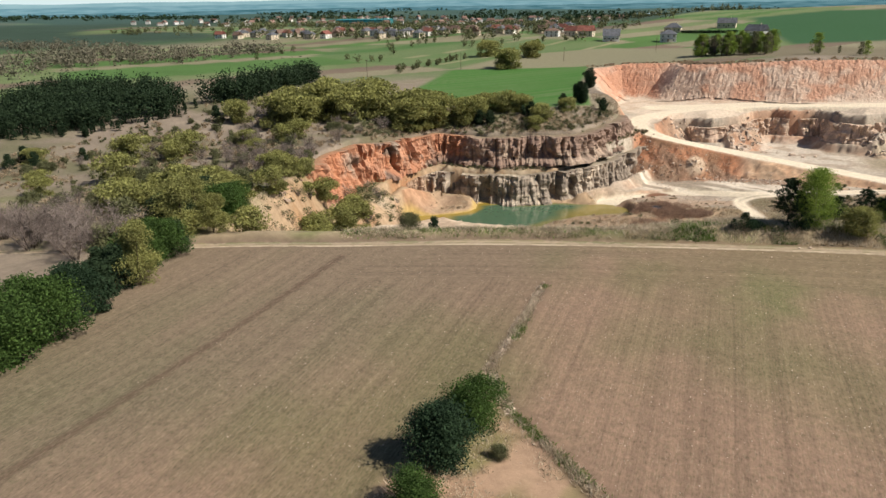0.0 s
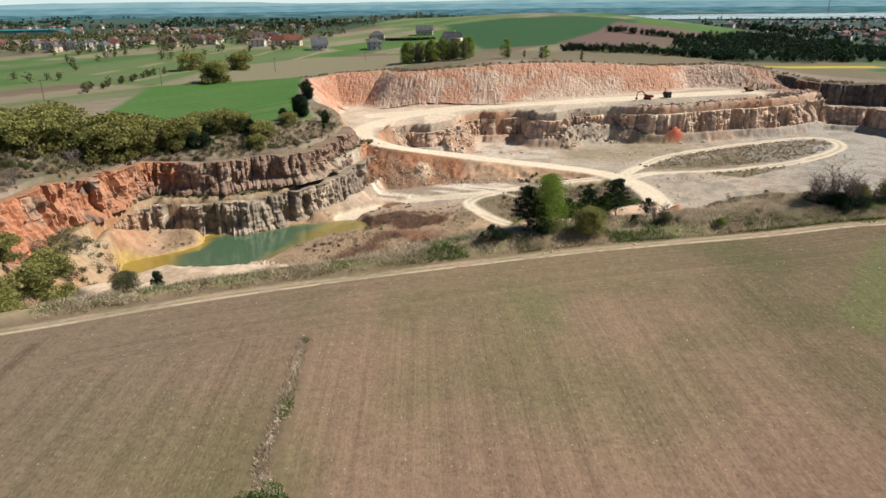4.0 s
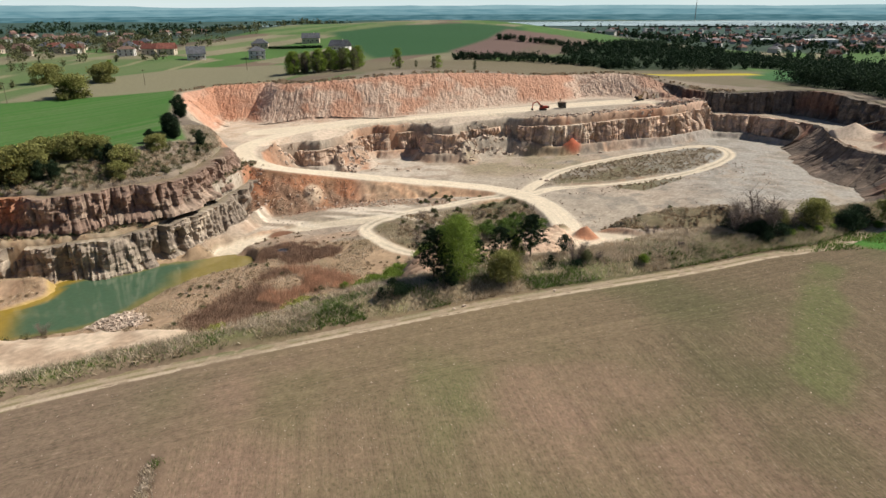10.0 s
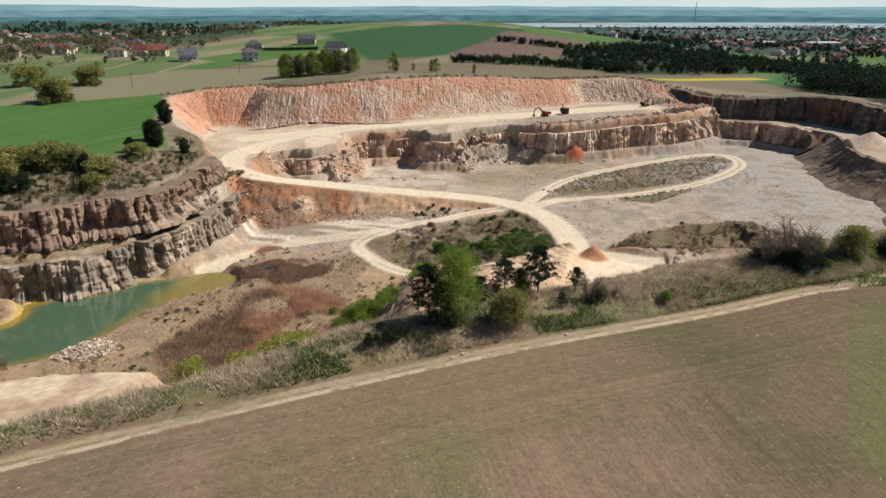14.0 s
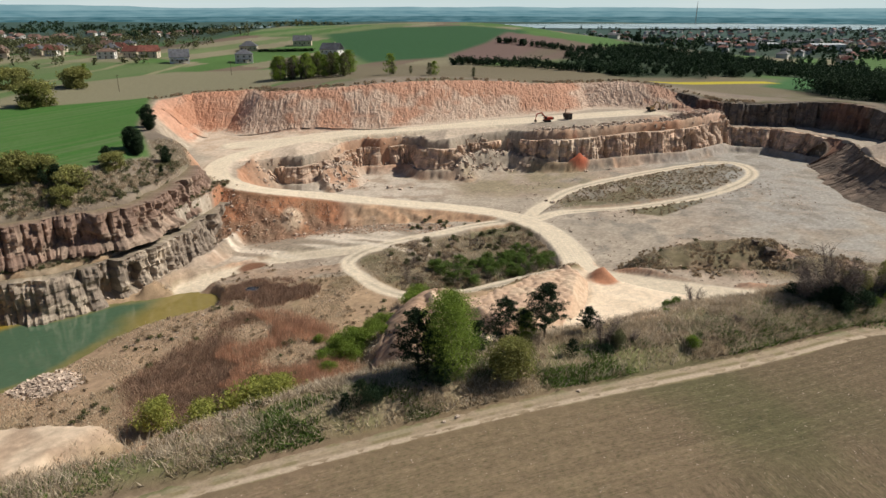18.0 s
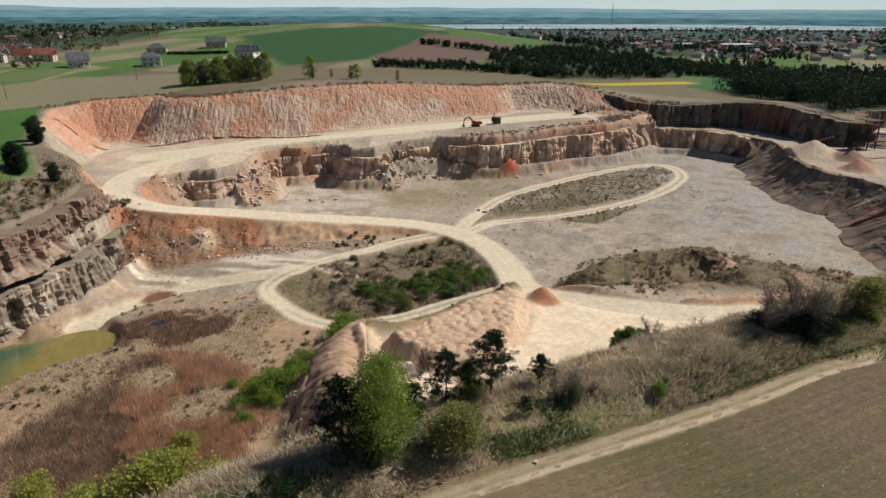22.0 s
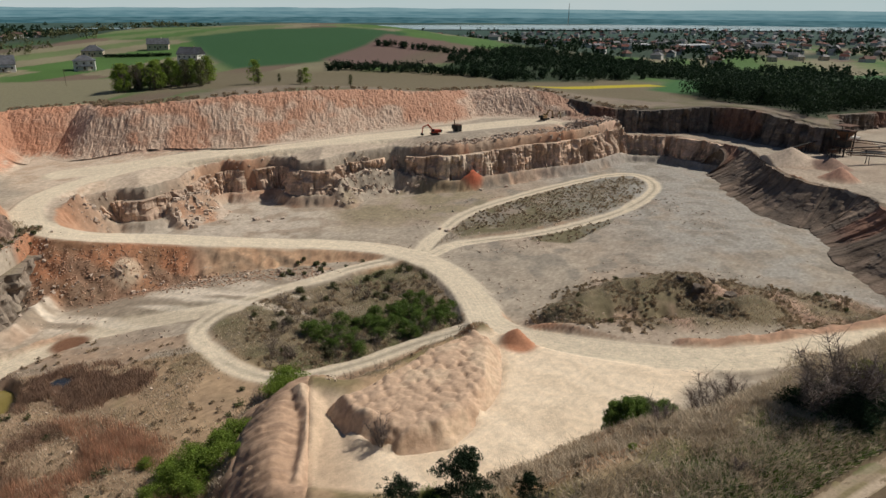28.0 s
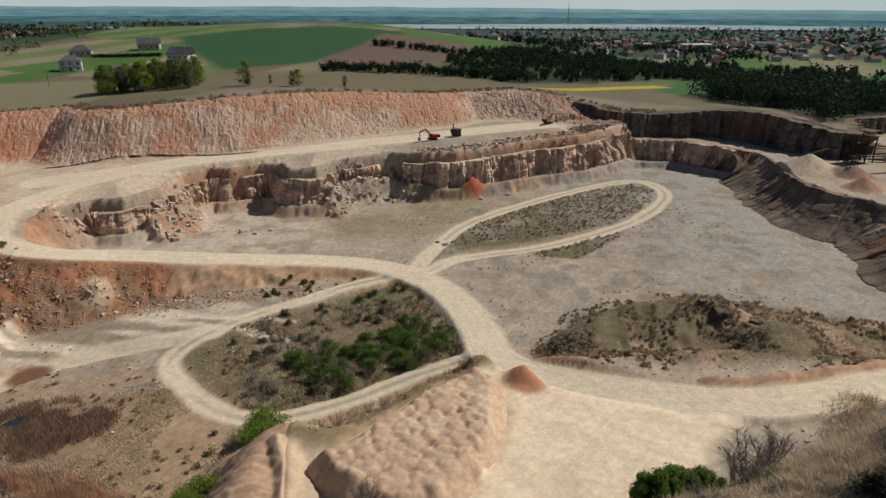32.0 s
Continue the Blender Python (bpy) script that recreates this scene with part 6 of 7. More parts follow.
# low growth along the cliff tops, ledges and the pit's slopes
cliff = along(UP_TOP[3:], 330, 0.5, 22, 0.6, 2.0) + along(LOW_TOP[1:], 130, 1.0, 6.5, 0.5, 1.3) + cover(120, -150, -92, 214, 300, 0.8, 2.2, lambda x, y: inside(x, y, RIM) < -3)
wood("cliff_scrub", [(x, y, h) for x, y, h in cliff if inside(*at(x, y), CROP)[0] < -2], M_SHRUB, "low olive scrub on cliff tops and ledges", 0.2, 90, RNG, 0.6)
wood("rim_brush", along(RIM[17:32], 420, -0.5, 7, 0.5, 1.6), M_BRUSH, "dry brown brush along the far rim", 0.28, 60, RNG, 0.7)
wood("cliff_brush", [(x, y, h) for x, y, h in along(UP_TOP, 300, -1, 20, 0.6, 2.0) + along(LOW_TOP, 120, 1.0, 7, 0.5, 1.4) if inside(*at(x, y), CROP)[0] < -2], M_BRUSH, "dry brown brush on cliff tops and ledges", 0.2, 80, RNG, 0.6)
def lower_slope(x, y):
    return off_roads(x, y) & (inside(x, y, RIM) > 2) & (inside(x, y, POND) < -3) & (inside(x, y, SHELF) < -2) & (inside(x, y, SAND) < -4) & (line_d(x, y, CREST)[0] > 14)
wood("slope_scrub", cover(90, -140, 50, 100, 225, 0.6, 1.6, lambda x, y: lower_slope(x, y) & (fbm(x, y, 18, 47, 3) > 0.58) & (x < -14)) + cover(330, -152, -106, 70, 165, 1.0, 3.2, lower_slope), M_SHRUB, "olive bramble and low scrub on the quarry slopes", 0.2, 80, RNG, 0.65)
wood("slope_brush", cover(700, -140, 50, 100, 240, 0.3, 0.9, lambda x, y: lower_slope(x, y) & (fbm(x, y, 14, 48, 3) > 0.46)) + cover(420, -16, 40, 214, 262, 0.4, 1.1, lambda x, y: off_roads(x, y) & (inside(x, y, [p[:2] for p in LOOP_ROAD]) > 3) & (fbm(x, y, 9, 64, 2) > 0.42)) + cover(1200, 54, 148, 192, 246, 0.25, 0.8, lambda x, y: off_roads(x, y) & (inside(x, y, HUMMOCK) > -2) & (fbm(x, y, 9, 49, 3) > 0.46))
     + cover(800, 46, 150, 300, 356, 0.2, 0.65, lambda x, y: inside(x, y, [p[:2] for p in LOOP]) > 4) + cover(50, 73, 113, 277, 300, 0.3, 0.9, lambda x, y: inside(x, y, [(75, 286), (73, 281), (86, 277), (106, 291), (113, 300), (101, 297), (87, 290.5)]) > 0.3), M_BRUSH, "dry brown brush over the quarry slopes and floor", 0.18, 48, RNG, 0.8)
wood("slope_brush", cover(110, -10, 120, 112, 168, 0.3, 0.8, lambda x, y: (y > np.interp(x, [p[0] for p in TRACK], [p[1] for p in TRACK]) + 5) & (inside(x, y, SAND) < -3) & (fbm(x, y, 12, 50, 3) > 0.5)), M_BRUSH, "bramble and dry stalks on the bank", 0.17, 90, RNG, 0.7)

# ---- grass, reeds and loose stone ----
def blades(spots, tall, wide, rng, lean=0.25):
    """Thin upright blades: one triangle each."""
    n = len(spots)
    P = np.array(spots)
    an = rng.uniform(0, 2 * np.pi, n)
    h = tall * rng.uniform(0.6, 1.25, n)
    w = wide * rng.uniform(0.6, 1.3, n)
    dx, dy = np.cos(an) * w, np.sin(an) * w
    tip = P + np.stack([rng.normal(size=n) * lean * h, rng.normal(size=n) * lean * h, h], 1)
    v = np.stack([P + np.stack([dx, dy, 0 * dx - 0.1], 1), P - np.stack([dx, dy, 0 * dx + 0.1], 1), tip], 1).reshape(-1, 3)
    return v, np.arange(3 * n).reshape(-1, 3)


def many(n, x0, x1, y0, y1, keep, rng):
    """Random places on the ground where keep(x, y) exceeds a die's throw."""
    x, y = (rng.uniform(x0, x1, n), rng.uniform(y0, y1, n)) if y0 is not None else x0
    ok = keep(x, y) > rng.uniform(0, 1, n)
    x, y = x[ok], y[ok]
    i, j = np.clip(np.searchsorted(GX, x) - 1, 0, len(GX) - 2), np.clip(np.searchsorted(GY, y) - 1, 0, len(GY) - 2)
    u, v = (x - GX[i]) / (GX[i + 1] - GX[i]), (y - GY[j]) / (GY[j + 1] - GY[j])
    z = Z[j, i] * (1 - u) * (1 - v) + Z[j, i + 1] * u * (1 - v) + Z[j + 1, i] * (1 - u) * v + Z[j + 1, i + 1] * u * v
    return np.stack([x, y, z], 1)


TX, TY = [p[0] for p in TRACK], [p[1] for p in TRACK]


rng = np.random.default_rng(3)
def beside_track(n, near, far):
    """Random places north of the track, with their distance from it."""
    k = rng.integers(12, len(TRACK) - 1, n)
    t, d = rng.uniform(0, 1, n), rng.uniform(near, far, n)
    A, B = np.array(TRACK)[k], np.array(TRACK)[k + 1]
    along_it = (B - A) / np.linalg.norm(B - A, axis=1)[:, None]
    return A[:, 0] + (B - A)[:, 0] * t - along_it[:, 1] * d, A[:, 1] + (B - A)[:, 1] * t + along_it[:, 0] * d, d


bx, by, bd = beside_track(340000, 1.9, 34)
spots = many(len(bx), (bx, by), None, None, None, lambda x, y: sm(1.9, 2.8, bd) * sm(34, 24, bd) * (0.2 + 0.8 * sm(0.38, 0.56, fbm(x, y, 6, 51, 3))) * (0.5 + 0.5 * sm(-45, -10, x)) * (inside(x, y, SAND) < -1) * (inside(x, y, SHELF) < 0), rng)
tagged(mesh_object("grass", *blades(spots, 0.95, 0.075, rng, 0.75), M_GRASS), "tall dry straw-coloured grass on the bank", "grass", kind="stuff")
gx, gy, gd = beside_track(160000, 1.9, 11)
spots = many(len(gx), (gx, gy), None, None, None, lambda x, y: sm(1.9, 2.6, gd) * sm(12, 7, gd) * (0.12 + 0.88 * sm(-40, -5, x)) * sm(0.37, 0.5, fbm(x, y, 8, 52, 3)), rng)
tagged(mesh_object("weeds", *blades(spots, 0.6, 0.09, rng, 0.7), M_WEED), "low green weeds between track and dry grass", "weeds", kind="stuff")
spots = many(26000, 52, 96, 128, 172, lambda x, y: np.maximum(sm(11, 5, np.hypot((x - 66) / 1.5, (y - 155) / 0.9)), sm(12, 6, np.hypot((x - 80) / 1.6, y - 137))) * sm(0.36, 0.5, fbm(x, y, 5, 69, 3)), rng)
tagged(mesh_object("grass", *blades(spots, 0.7, 0.09, rng, 0.5), M_WEED), "bright green grass on the slope above the sand", "grass", kind="stuff")
REEDS = [(-74, 170), (-62, 146), (-44, 134), (-24, 138), (-14, 152), (-18, 172), (-26, 190), (-38, 202), (-56, 206), (-62, 196)]
dense = lambda x, y: sm(-1, 6, inside(x, y, REEDS)) * sm(0.3, 0.66, fbm(x, y, 16, 53, 4) + 0.16 * sm(16, 5, np.hypot((x + 32) / 1.2, y - 156)))
spots = many(260000, -78, -10, 130, 210, dense, rng)
old_growth = spots[:, 0] + 0.25 * (spots[:, 1] - 160) + 26 * (fbm(spots[:, 0], spots[:, 1], 12, 73, 3) - 0.5) < -42
tagged(mesh_object("reeds", *blades(spots[~old_growth], 1.7, 0.06, rng, 0.12), M_REED), "dry reddish brown reed bed beside the pond", "reeds", kind="stuff")
tagged(mesh_object("sedge", *blades(spots[old_growth], 1.1, 0.07, rng, 0.35), M_SEDGE), "dark purple-brown sedge at the edge of the pond", "sedge", kind="stuff")
spots = many(60000, -70, -34, 205, 232, lambda x, y: sm(12, 7, np.hypot((x + 50) / 1.5, y - 217)) * sm(0.35, 0.5, fbm(x, y, 8, 54, 3)), rng)
tagged(mesh_object("reeds", *blades(spots, 1.2, 0.07, rng, 0.25), M_SEDGE), "dark brown reeds in a wet hollow", "reeds", kind="stuff")
loop2 = [p[:2] for p in LOOP]
low2 = [p[:2] for p in LOOP_ROAD]
spots = many(700000, -130, 160, 100, 350, lambda x, y: off_roads(x, y, 0.3) * np.maximum(sm(2, 6, inside(x, y, loop2)) * 0.55 * sm(0.4, 0.52, fbm(x, y, 8, 55, 3)),
             np.maximum(sm(3, 7, inside(x, y, low2)) * 0.8, np.maximum(sm(0, 5, inside(x, y, HUMMOCK)) * 0.9 * sm(0.36, 0.5, fbm(x, y, 9, 56, 3)),
             sm(1, 6, inside(x, y, RIM)) * (y < 228) * (x < 45) * (inside(x, y, SAND) < -3) * (line_d(x, y, CREST)[0] > 13) * (inside(x, y, POND) < -2) * (inside(x, y, SHELF) < 0) * 0.9 * sm(0.34, 0.52, fbm(x, y, 10, 57, 3))))), rng)
tagged(mesh_object("scrub_grass", *blades(spots, 0.5, 0.1, rng, 0.6), M_GRASS), "sparse dry grass on the quarry ground", "grass", kind="stuff")
spots = many(90000, -170, -80, 180, 305, lambda x, y: sm(9, 3, inside(x, y, RIM)) * sm(0, -4, inside(x, y, CROP)) * sm(0.35, 0.5, fbm(x, y, 12, 58, 3)), rng)
tagged(mesh_object("grass", *blades(spots, 0.8, 0.16, rng, 0.4), M_GRASS), "rough dry grass along the cliff top", "grass", kind="stuff")


def stones(spots, s0, s1, rng, power=3.0):
    """Angular broken blocks: jittered boxes."""
    n = len(spots)
    c = np.array([(-1, -1, -1), (1, -1, -1), (1, 1, -1), (-1, 1, -1), (-1, -1, 1), (1, -1, 1), (1, 1, 1), (-1, 1, 1)], float)
    size = s0 + (s1 - s0) * rng.uniform(0, 1, n) ** power
    v = c[None] * rng.uniform(0.45, 1.0, (n, 8, 3)) * size[:, None, None] * rng.uniform(0.6, 1.2, (n, 1, 3))
    a = rng.uniform(0, 6.28, n)
    x = v[..., 0] * np.cos(a)[:, None] - v[..., 1] * np.sin(a)[:, None]
    y = v[..., 0] * np.sin(a)[:, None] + v[..., 1] * np.cos(a)[:, None]
    v = np.stack([x, y, v[..., 2] + 0.3 * x * rng.normal(size=(n, 1))], -1) + np.array(spots)[:, None]
    q = np.array([(0, 3, 2, 1), (4, 5, 6, 7), (0, 1, 5, 4), (1, 2, 6, 5), (2, 3, 7, 6), (3, 0, 4, 7)])
    return v.reshape(-1, 3), (q[None] + 8 * np.arange(n)[:, None, None]).reshape(-1, 4)


def near_foot(x, y):
    d = line_d(x, y, BENCH_EDGE)[0]
    return sm(0, 2, inside(x, y, FLOOR)) * sm(6 + 14 * sm(0.42, 0.62, fbm(x, y, 30, 17, 2)) * sm(70, 20, x), 2.0, d)


tagged(mesh_object("rubble", *stones(many(42000, -95, 205, 305, 400, near_foot, rng), 0.2, 1.2, rng), M_STONE), "angular pink limestone rubble under the bench", "rubble", kind="stuff")
top = many(26000, 46, 156, 348, 404, lambda x, y: sm(0, -2, inside(x, y, FLOOR)) * sm(17, 11, line_d(x, y, BENCH_EDGE)[0]) * sm(44, 60, x), rng)
tagged(mesh_object("rubble", *stones(top, 0.3, 1.1, rng, 2.0), M_STONE), "grey blasted rock spread along the bench top", "rubble", kind="stuff")
foot = many(9000, -100, 60, 200, 300, lambda x, y: sm(0.5, 2, inside(x, y, LOW_FLOOR)) * np.maximum(sm(6, 2, line_d(x, y, LOW_TOP)[0]), 0.5 * sm(20, 17, line_d(x, y, RAMP)[0]) * sm(11, 14, line_d(x, y, RAMP)[0]) * (y > 262) * (x < 10)), rng)
tagged(mesh_object("rubble", *stones(foot, 0.15, 0.8, rng), M_STONE), "fallen stones along the foot of the cliffs", "rubble", kind="stuff")
loose = many(16000, -90, 150, 160, 340, lambda x, y: 0.7 * sm(0.5, 0.62, fbm(x, y, 14, 60, 3)) * off_roads(x, y) * (inside(x, y, SAND) < -1), rng)
tagged(mesh_object("stones", *stones(loose, 0.08, 0.45, rng), M_STONE), "loose stones scattered over the quarry ground", "stones", kind="stuff")
pile = many(5000, -100, -80, 160, 182, lambda x, y: sm(7.5, 3, np.hypot((x + 91) / 1.3, y - 171)), rng)
pile[:, 2] += 1.6 * np.clip(1 - np.hypot((pile[:, 0] + 91) / 1.3, pile[:, 1] - 171) / 6, 0, 1) * rng.uniform(0.2, 1, len(pile))
tagged(mesh_object("rubble", *stones(pile, 0.15, 0.6, rng, 2.0), M_STONE), "pile of pale stones at the edge of the pond", "rubble", kind="stuff")
scree = many(14000, -90, 12, 260, 291, lambda x, y: sm(5, 7, line_d(x, y, RAMP)[0]) * sm(24, 18, line_d(x, y, RAMP)[0]) * (x < -38 + 40 * (line_d(x, y, RAMP)[0] > 12)), rng)
tagged(mesh_object("rubble", *stones(scree, 0.07, 0.34, rng), M_SCREE), "small stones strewn over the red slope below the ramp", "rubble", kind="stuff")
flecks = many(6500, -70, 90, 10, 125, lambda x, y: (y < np.interp(x, TX, TY) - 3) * 0.8, rng)
tagged(mesh_object("field_stones", *stones(flecks, 0.04, 0.1, rng), M_STONE), "small pale stones lying on the ploughed soil", "stones", kind="stuff")
k = rng.integers(0, len(DITCH) - 1, 16000)
A, B, t = np.array(DITCH)[k], np.array(DITCH)[k + 1], rng.uniform(0, 1, (16000, 1))
mid = (A + (B - A) * t)[:, :2] + rng.normal(size=(16000, 2)) * 0.42
edge = (mid[:9000, 0], mid[:9000, 1])
tagged(mesh_object("grass", *blades(many(9000, edge, None, None, None, lambda x, y: 0.2 + 0.8 * sm(0.4, 0.55, fbm(x, y, 3, 66, 2)), rng), 0.45, 0.07, rng, 0.6), M_GRASS), "straw tufts along the field ditch", "grass", kind="stuff")
waste = many(26000, -28, 4, 2, 40, lambda x, y: sm(0, 2, inside(x, y, SCRUB)) * sm(0.36, 0.52, fbm(x, y, 4, 72, 3)), rng)
tagged(mesh_object("grass", *blades(waste, 0.4, 0.06, rng, 0.9), M_GRASS), "flattened straw on the wedge of waste ground", "grass", kind="stuff")
edge2 = (mid[9000:14500, 0] + 0.5, mid[9000:14500, 1])
tagged(mesh_object("weeds", *blades(many(5500, edge2, None, None, None, lambda x, y: sm(0.45, 0.6, fbm(x, y, 5, 67, 2)), rng), 0.35, 0.08, rng, 0.7), M_WEED), "green weeds along the field ditch", "weeds", kind="stuff")
edge3 = (mid[14500:, 0], mid[14500:, 1])
tagged(mesh_object("stones", *stones(many(1500, edge3, None, None, None, lambda x, y: 0.75 * sm(0.45, 0.6, fbm(x, y, 6, 68, 2)), rng), 0.06, 0.24, rng), M_STONE), "pale stones thrown along the field ditch", "stones", kind="stuff")
# single boulders
for x, y, s in ((-22, 332, 1.8), (-17, 329, 1.4), (-12, 331, 1.2), (48, 303, 1.5), (51, 305, 1.1), (46, 306, 1.2), (100, 222, 2.2), (105, 225, 1.8), (97, 226, 1.6), (3.5, 108.2, 0.45), (1.8, 107.2, 0.35),
                (20, 113.5, 0.4), (108, 220, 2.2), (72, 352, 1.2), (84, 354, 1.3)):
    bm = bmesh.new()
    bmesh.ops.create_icosphere(bm, subdivisions=3, radius=1.0)
    off = Vector((x * 3.1, y * 1.7, s))
    for q in bm.verts:
        d = q.co.normalized()
        cut = min(1.0, 0.72 / max(abs(d.x), abs(d.y), abs(d.z))) * (0.75 + 0.5 * noise.noise(d * 1.1 + off)) + 0.12 * noise.noise(d * 3.4 + off)
        q.co = Vector((d.x * cut * s * 1.1, d.y * cut * s, d.z * cut * s * 0.7 + 0.15 * s))
    bm_mesh = bpy.data.meshes.new("boulder")
    bm.to_mesh(bm_mesh)
    bm.free()
    bm_mesh.materials.append(M_DARKSTONE if 90 < x < 110 else M_STONE)
    b = new("boulder", bm_mesh)
    b.matrix_basis = pose(x, y, height(x, y), 0, 0, x * 7)
    tagged(b, "dark angular boulder on the spoil mound" if 90 < x < 110 else "large angular limestone boulder lying on the ground", "boulder", "boulders")

# ---- buildings ----
def prism(x0, x1, y0, y1, z0, z1):
    v = np.array([(x, y, z) for z in (z0, z1) for x, y in ((x0, y0), (x1, y0), (x1, y1), (x0, y1))], float)
    return v, np.array([(0, 3, 2, 1), (4, 5, 6, 7), (0, 1, 5, 4), (1, 2, 6, 5), (2, 3, 7, 6), (3, 0, 4, 7)])


M_PLASTER = material("white_render", (0.84, 0.83, 0.8), 0.85, spread=0.08, size=0.3, fine=8, bump=0.1, other=(0.62, 0.6, 0.55))
M_CREAM = material("cream_render", (0.6, 0.52, 0.4), 0.85, spread=0.1, size=0.3, fine=8, bump=0.1, other=(0.52, 0.44, 0.34))
M_TILE_G = material("grey_tiles", (0.12, 0.125, 0.14), 0.6, spread=0.25, size=0.5, fine=9, bump=0.4)
M_TILE_R = material("red_tiles", (0.26, 0.1, 0.075), 0.75, spread=0.25, size=0.5, fine=9, bump=0.4)
M_TILE_B = material("brown_tiles", (0.2, 0.13, 0.1), 0.75, spread=0.25, size=0.5, fine=9, bump=0.4)
M_GLASS = material("window_glass", (0.04, 0.05, 0.06), 0.08, spread=0.1, size=1, fine=4, bump=0.0, spec=0.6)
M_FRAME = material("window_frame", (0.5, 0.47, 0.43), 0.6, spread=0.1, size=2, fine=4, bump=0.0)
M_HALL = material("sheet_metal", (0.66, 0.68, 0.68), 0.5, 0.2, spread=0.08, size=0.2, fine=8, bump=0.1)
M_TEAL = material("teal_sheet_metal", (0.05, 0.3, 0.33), 0.5, 0.1, spread=0.08, size=0.2, fine=8, bump=0.1)


def roof_shape(w, d, h, rise, hip, over=0.5, thick=0.28):
    """Sloping slabs with eaves, ridge along x."""
    x, y = w / 2 + over, d / 2 + over
    rx = x - (y if hip else 0)
    rx = max(rx, 0.2)
    pieces = []
    for dz in (0.0, thick):
        pieces += [(-x, -y, h + dz), (x, -y, h + dz), (x, y, h + dz), (-x, y, h + dz), (-rx, 0, h + rise + dz), (rx, 0, h + rise + dz)]
    f = [(6, 7, 11, 10), (8, 9, 10, 11), (0, 4, 5, 1), (2, 5, 4, 3), (0, 1, 7, 6), (1, 2, 8, 7), (2, 3, 9, 8), (3, 0, 6, 9)]
    f += [(7, 8, 11, 11), (9, 6, 10, 10), (1, 5, 2, 2), (3, 4, 0, 0)]
    return np.array(pieces, float), f


def polys(name, verts, faces, mat, parent):
    me = bpy.data.meshes.new(name)
    me.from_pydata([tuple(v) for v in verts], [], [list(dict.fromkeys(int(i) for i in f)) for f in faces])
    me.materials.append(mat)
    ob = new(name, me)
    ob.parent = parent
    return ob


def house(label, w, d, h, rise, hip, wall, roof, rows=2, cols=3, chimney=True, porch=False, detail=True):
    root = new("house")
    wv, wf = prism(-w / 2, w / 2, -d / 2, d / 2, -1.5, h)
    wv, wf = [tuple(p) for p in wv], [tuple(q) for q in wf]
    if not hip:
        for sx in (-1, 1):
            k = len(wv)
            wv += [(sx * w / 2, -d / 2, h), (sx * w / 2, d / 2, h), (sx * w / 2, 0, h + rise)]
            wf.append((k, k + 1, k + 2))
    polys("wall", wv, wf, wall, root)
    rv, rf = roof_shape(w, d, h + 0.02, rise, hip)
    polys("roof", rv, rf, roof, root)
    if chimney:
        mesh_object("chimney", *prism(w * 0.16, w * 0.16 + 0.8, -0.4, 0.4, h + rise * 0.5, h + rise + 1.0), M_CREAM, root)
    if detail:
        for side in (-1, 1):
            for r in range(rows):
                for c in range(cols):
                    cx, cz = -w / 2 + w * (c + 0.5) / cols, h * (r + 0.55) / rows - 0.1
                    y = side * (d / 2 + 0.04)
                    win = mesh_object("window", *prism(cx - 0.75, cx + 0.75, min(y, y - side * 0.1), max(y, y - side * 0.1), cz - 0.8, cz + 0.8), M_FRAME, root)
                    yp = side * (d / 2 + 0.07)
                    mesh_object("pane", *prism(cx - 0.62, cx + 0.62, min(yp, yp - side * 0.05), max(yp, yp - side * 0.05), cz - 0.67, cz + 0.67), M_GLASS, win)
        for side in (-1, 1):
            x = side * (w / 2 + 0.04)
            for r in range(rows):
                win = mesh_object("window", *prism(min(x, x - side * 0.1), max(x, x - side * 0.1), -0.8, 0.8, h * (r + 0.55) / rows - 0.9, h * (r + 0.55) / rows + 0.7), M_FRAME, root)
                xp = side * (w / 2 + 0.07)
                mesh_object("pane", *prism(min(xp, xp - side * 0.05), max(xp, xp - side * 0.05), -0.67, 0.67, h * (r + 0.55) / rows - 0.77, h * (r + 0.55) / rows + 0.57), M_GLASS, win)
        mesh_object("door", *prism(-0.55, 0.55, -d / 2 - 0.09, -d / 2 + 0.02, 0, 2.1), M_TILE_B, root)
    if porch:
        mesh_object("terrace", *prism(-w * 0.3, w * 0.3, -d / 2 - 3.0, -d / 2 - 0.05, -1.0, 0.25), M_CREAM, root)
        for k in (-0.28, 0.28):
            mesh_object("post", *prism(w * k - 0.15, w * k + 0.15, -d / 2 - 2.9, -d / 2 - 2.6, 0.25, 2.8), M_PLASTER, root)
        mesh_object("porch_roof", *prism(-w * 0.32, w * 0.32, -d / 2 - 3.1, -d / 2 - 0.05, 2.8, 3.05), M_TILE_G, root)
    return tagged(root, label, "house")


def stand(ob, x, y, turn):
    ob.matrix_basis = pose(x, y, height(x, y) + 0.15, 0, 0, turn)
    return ob


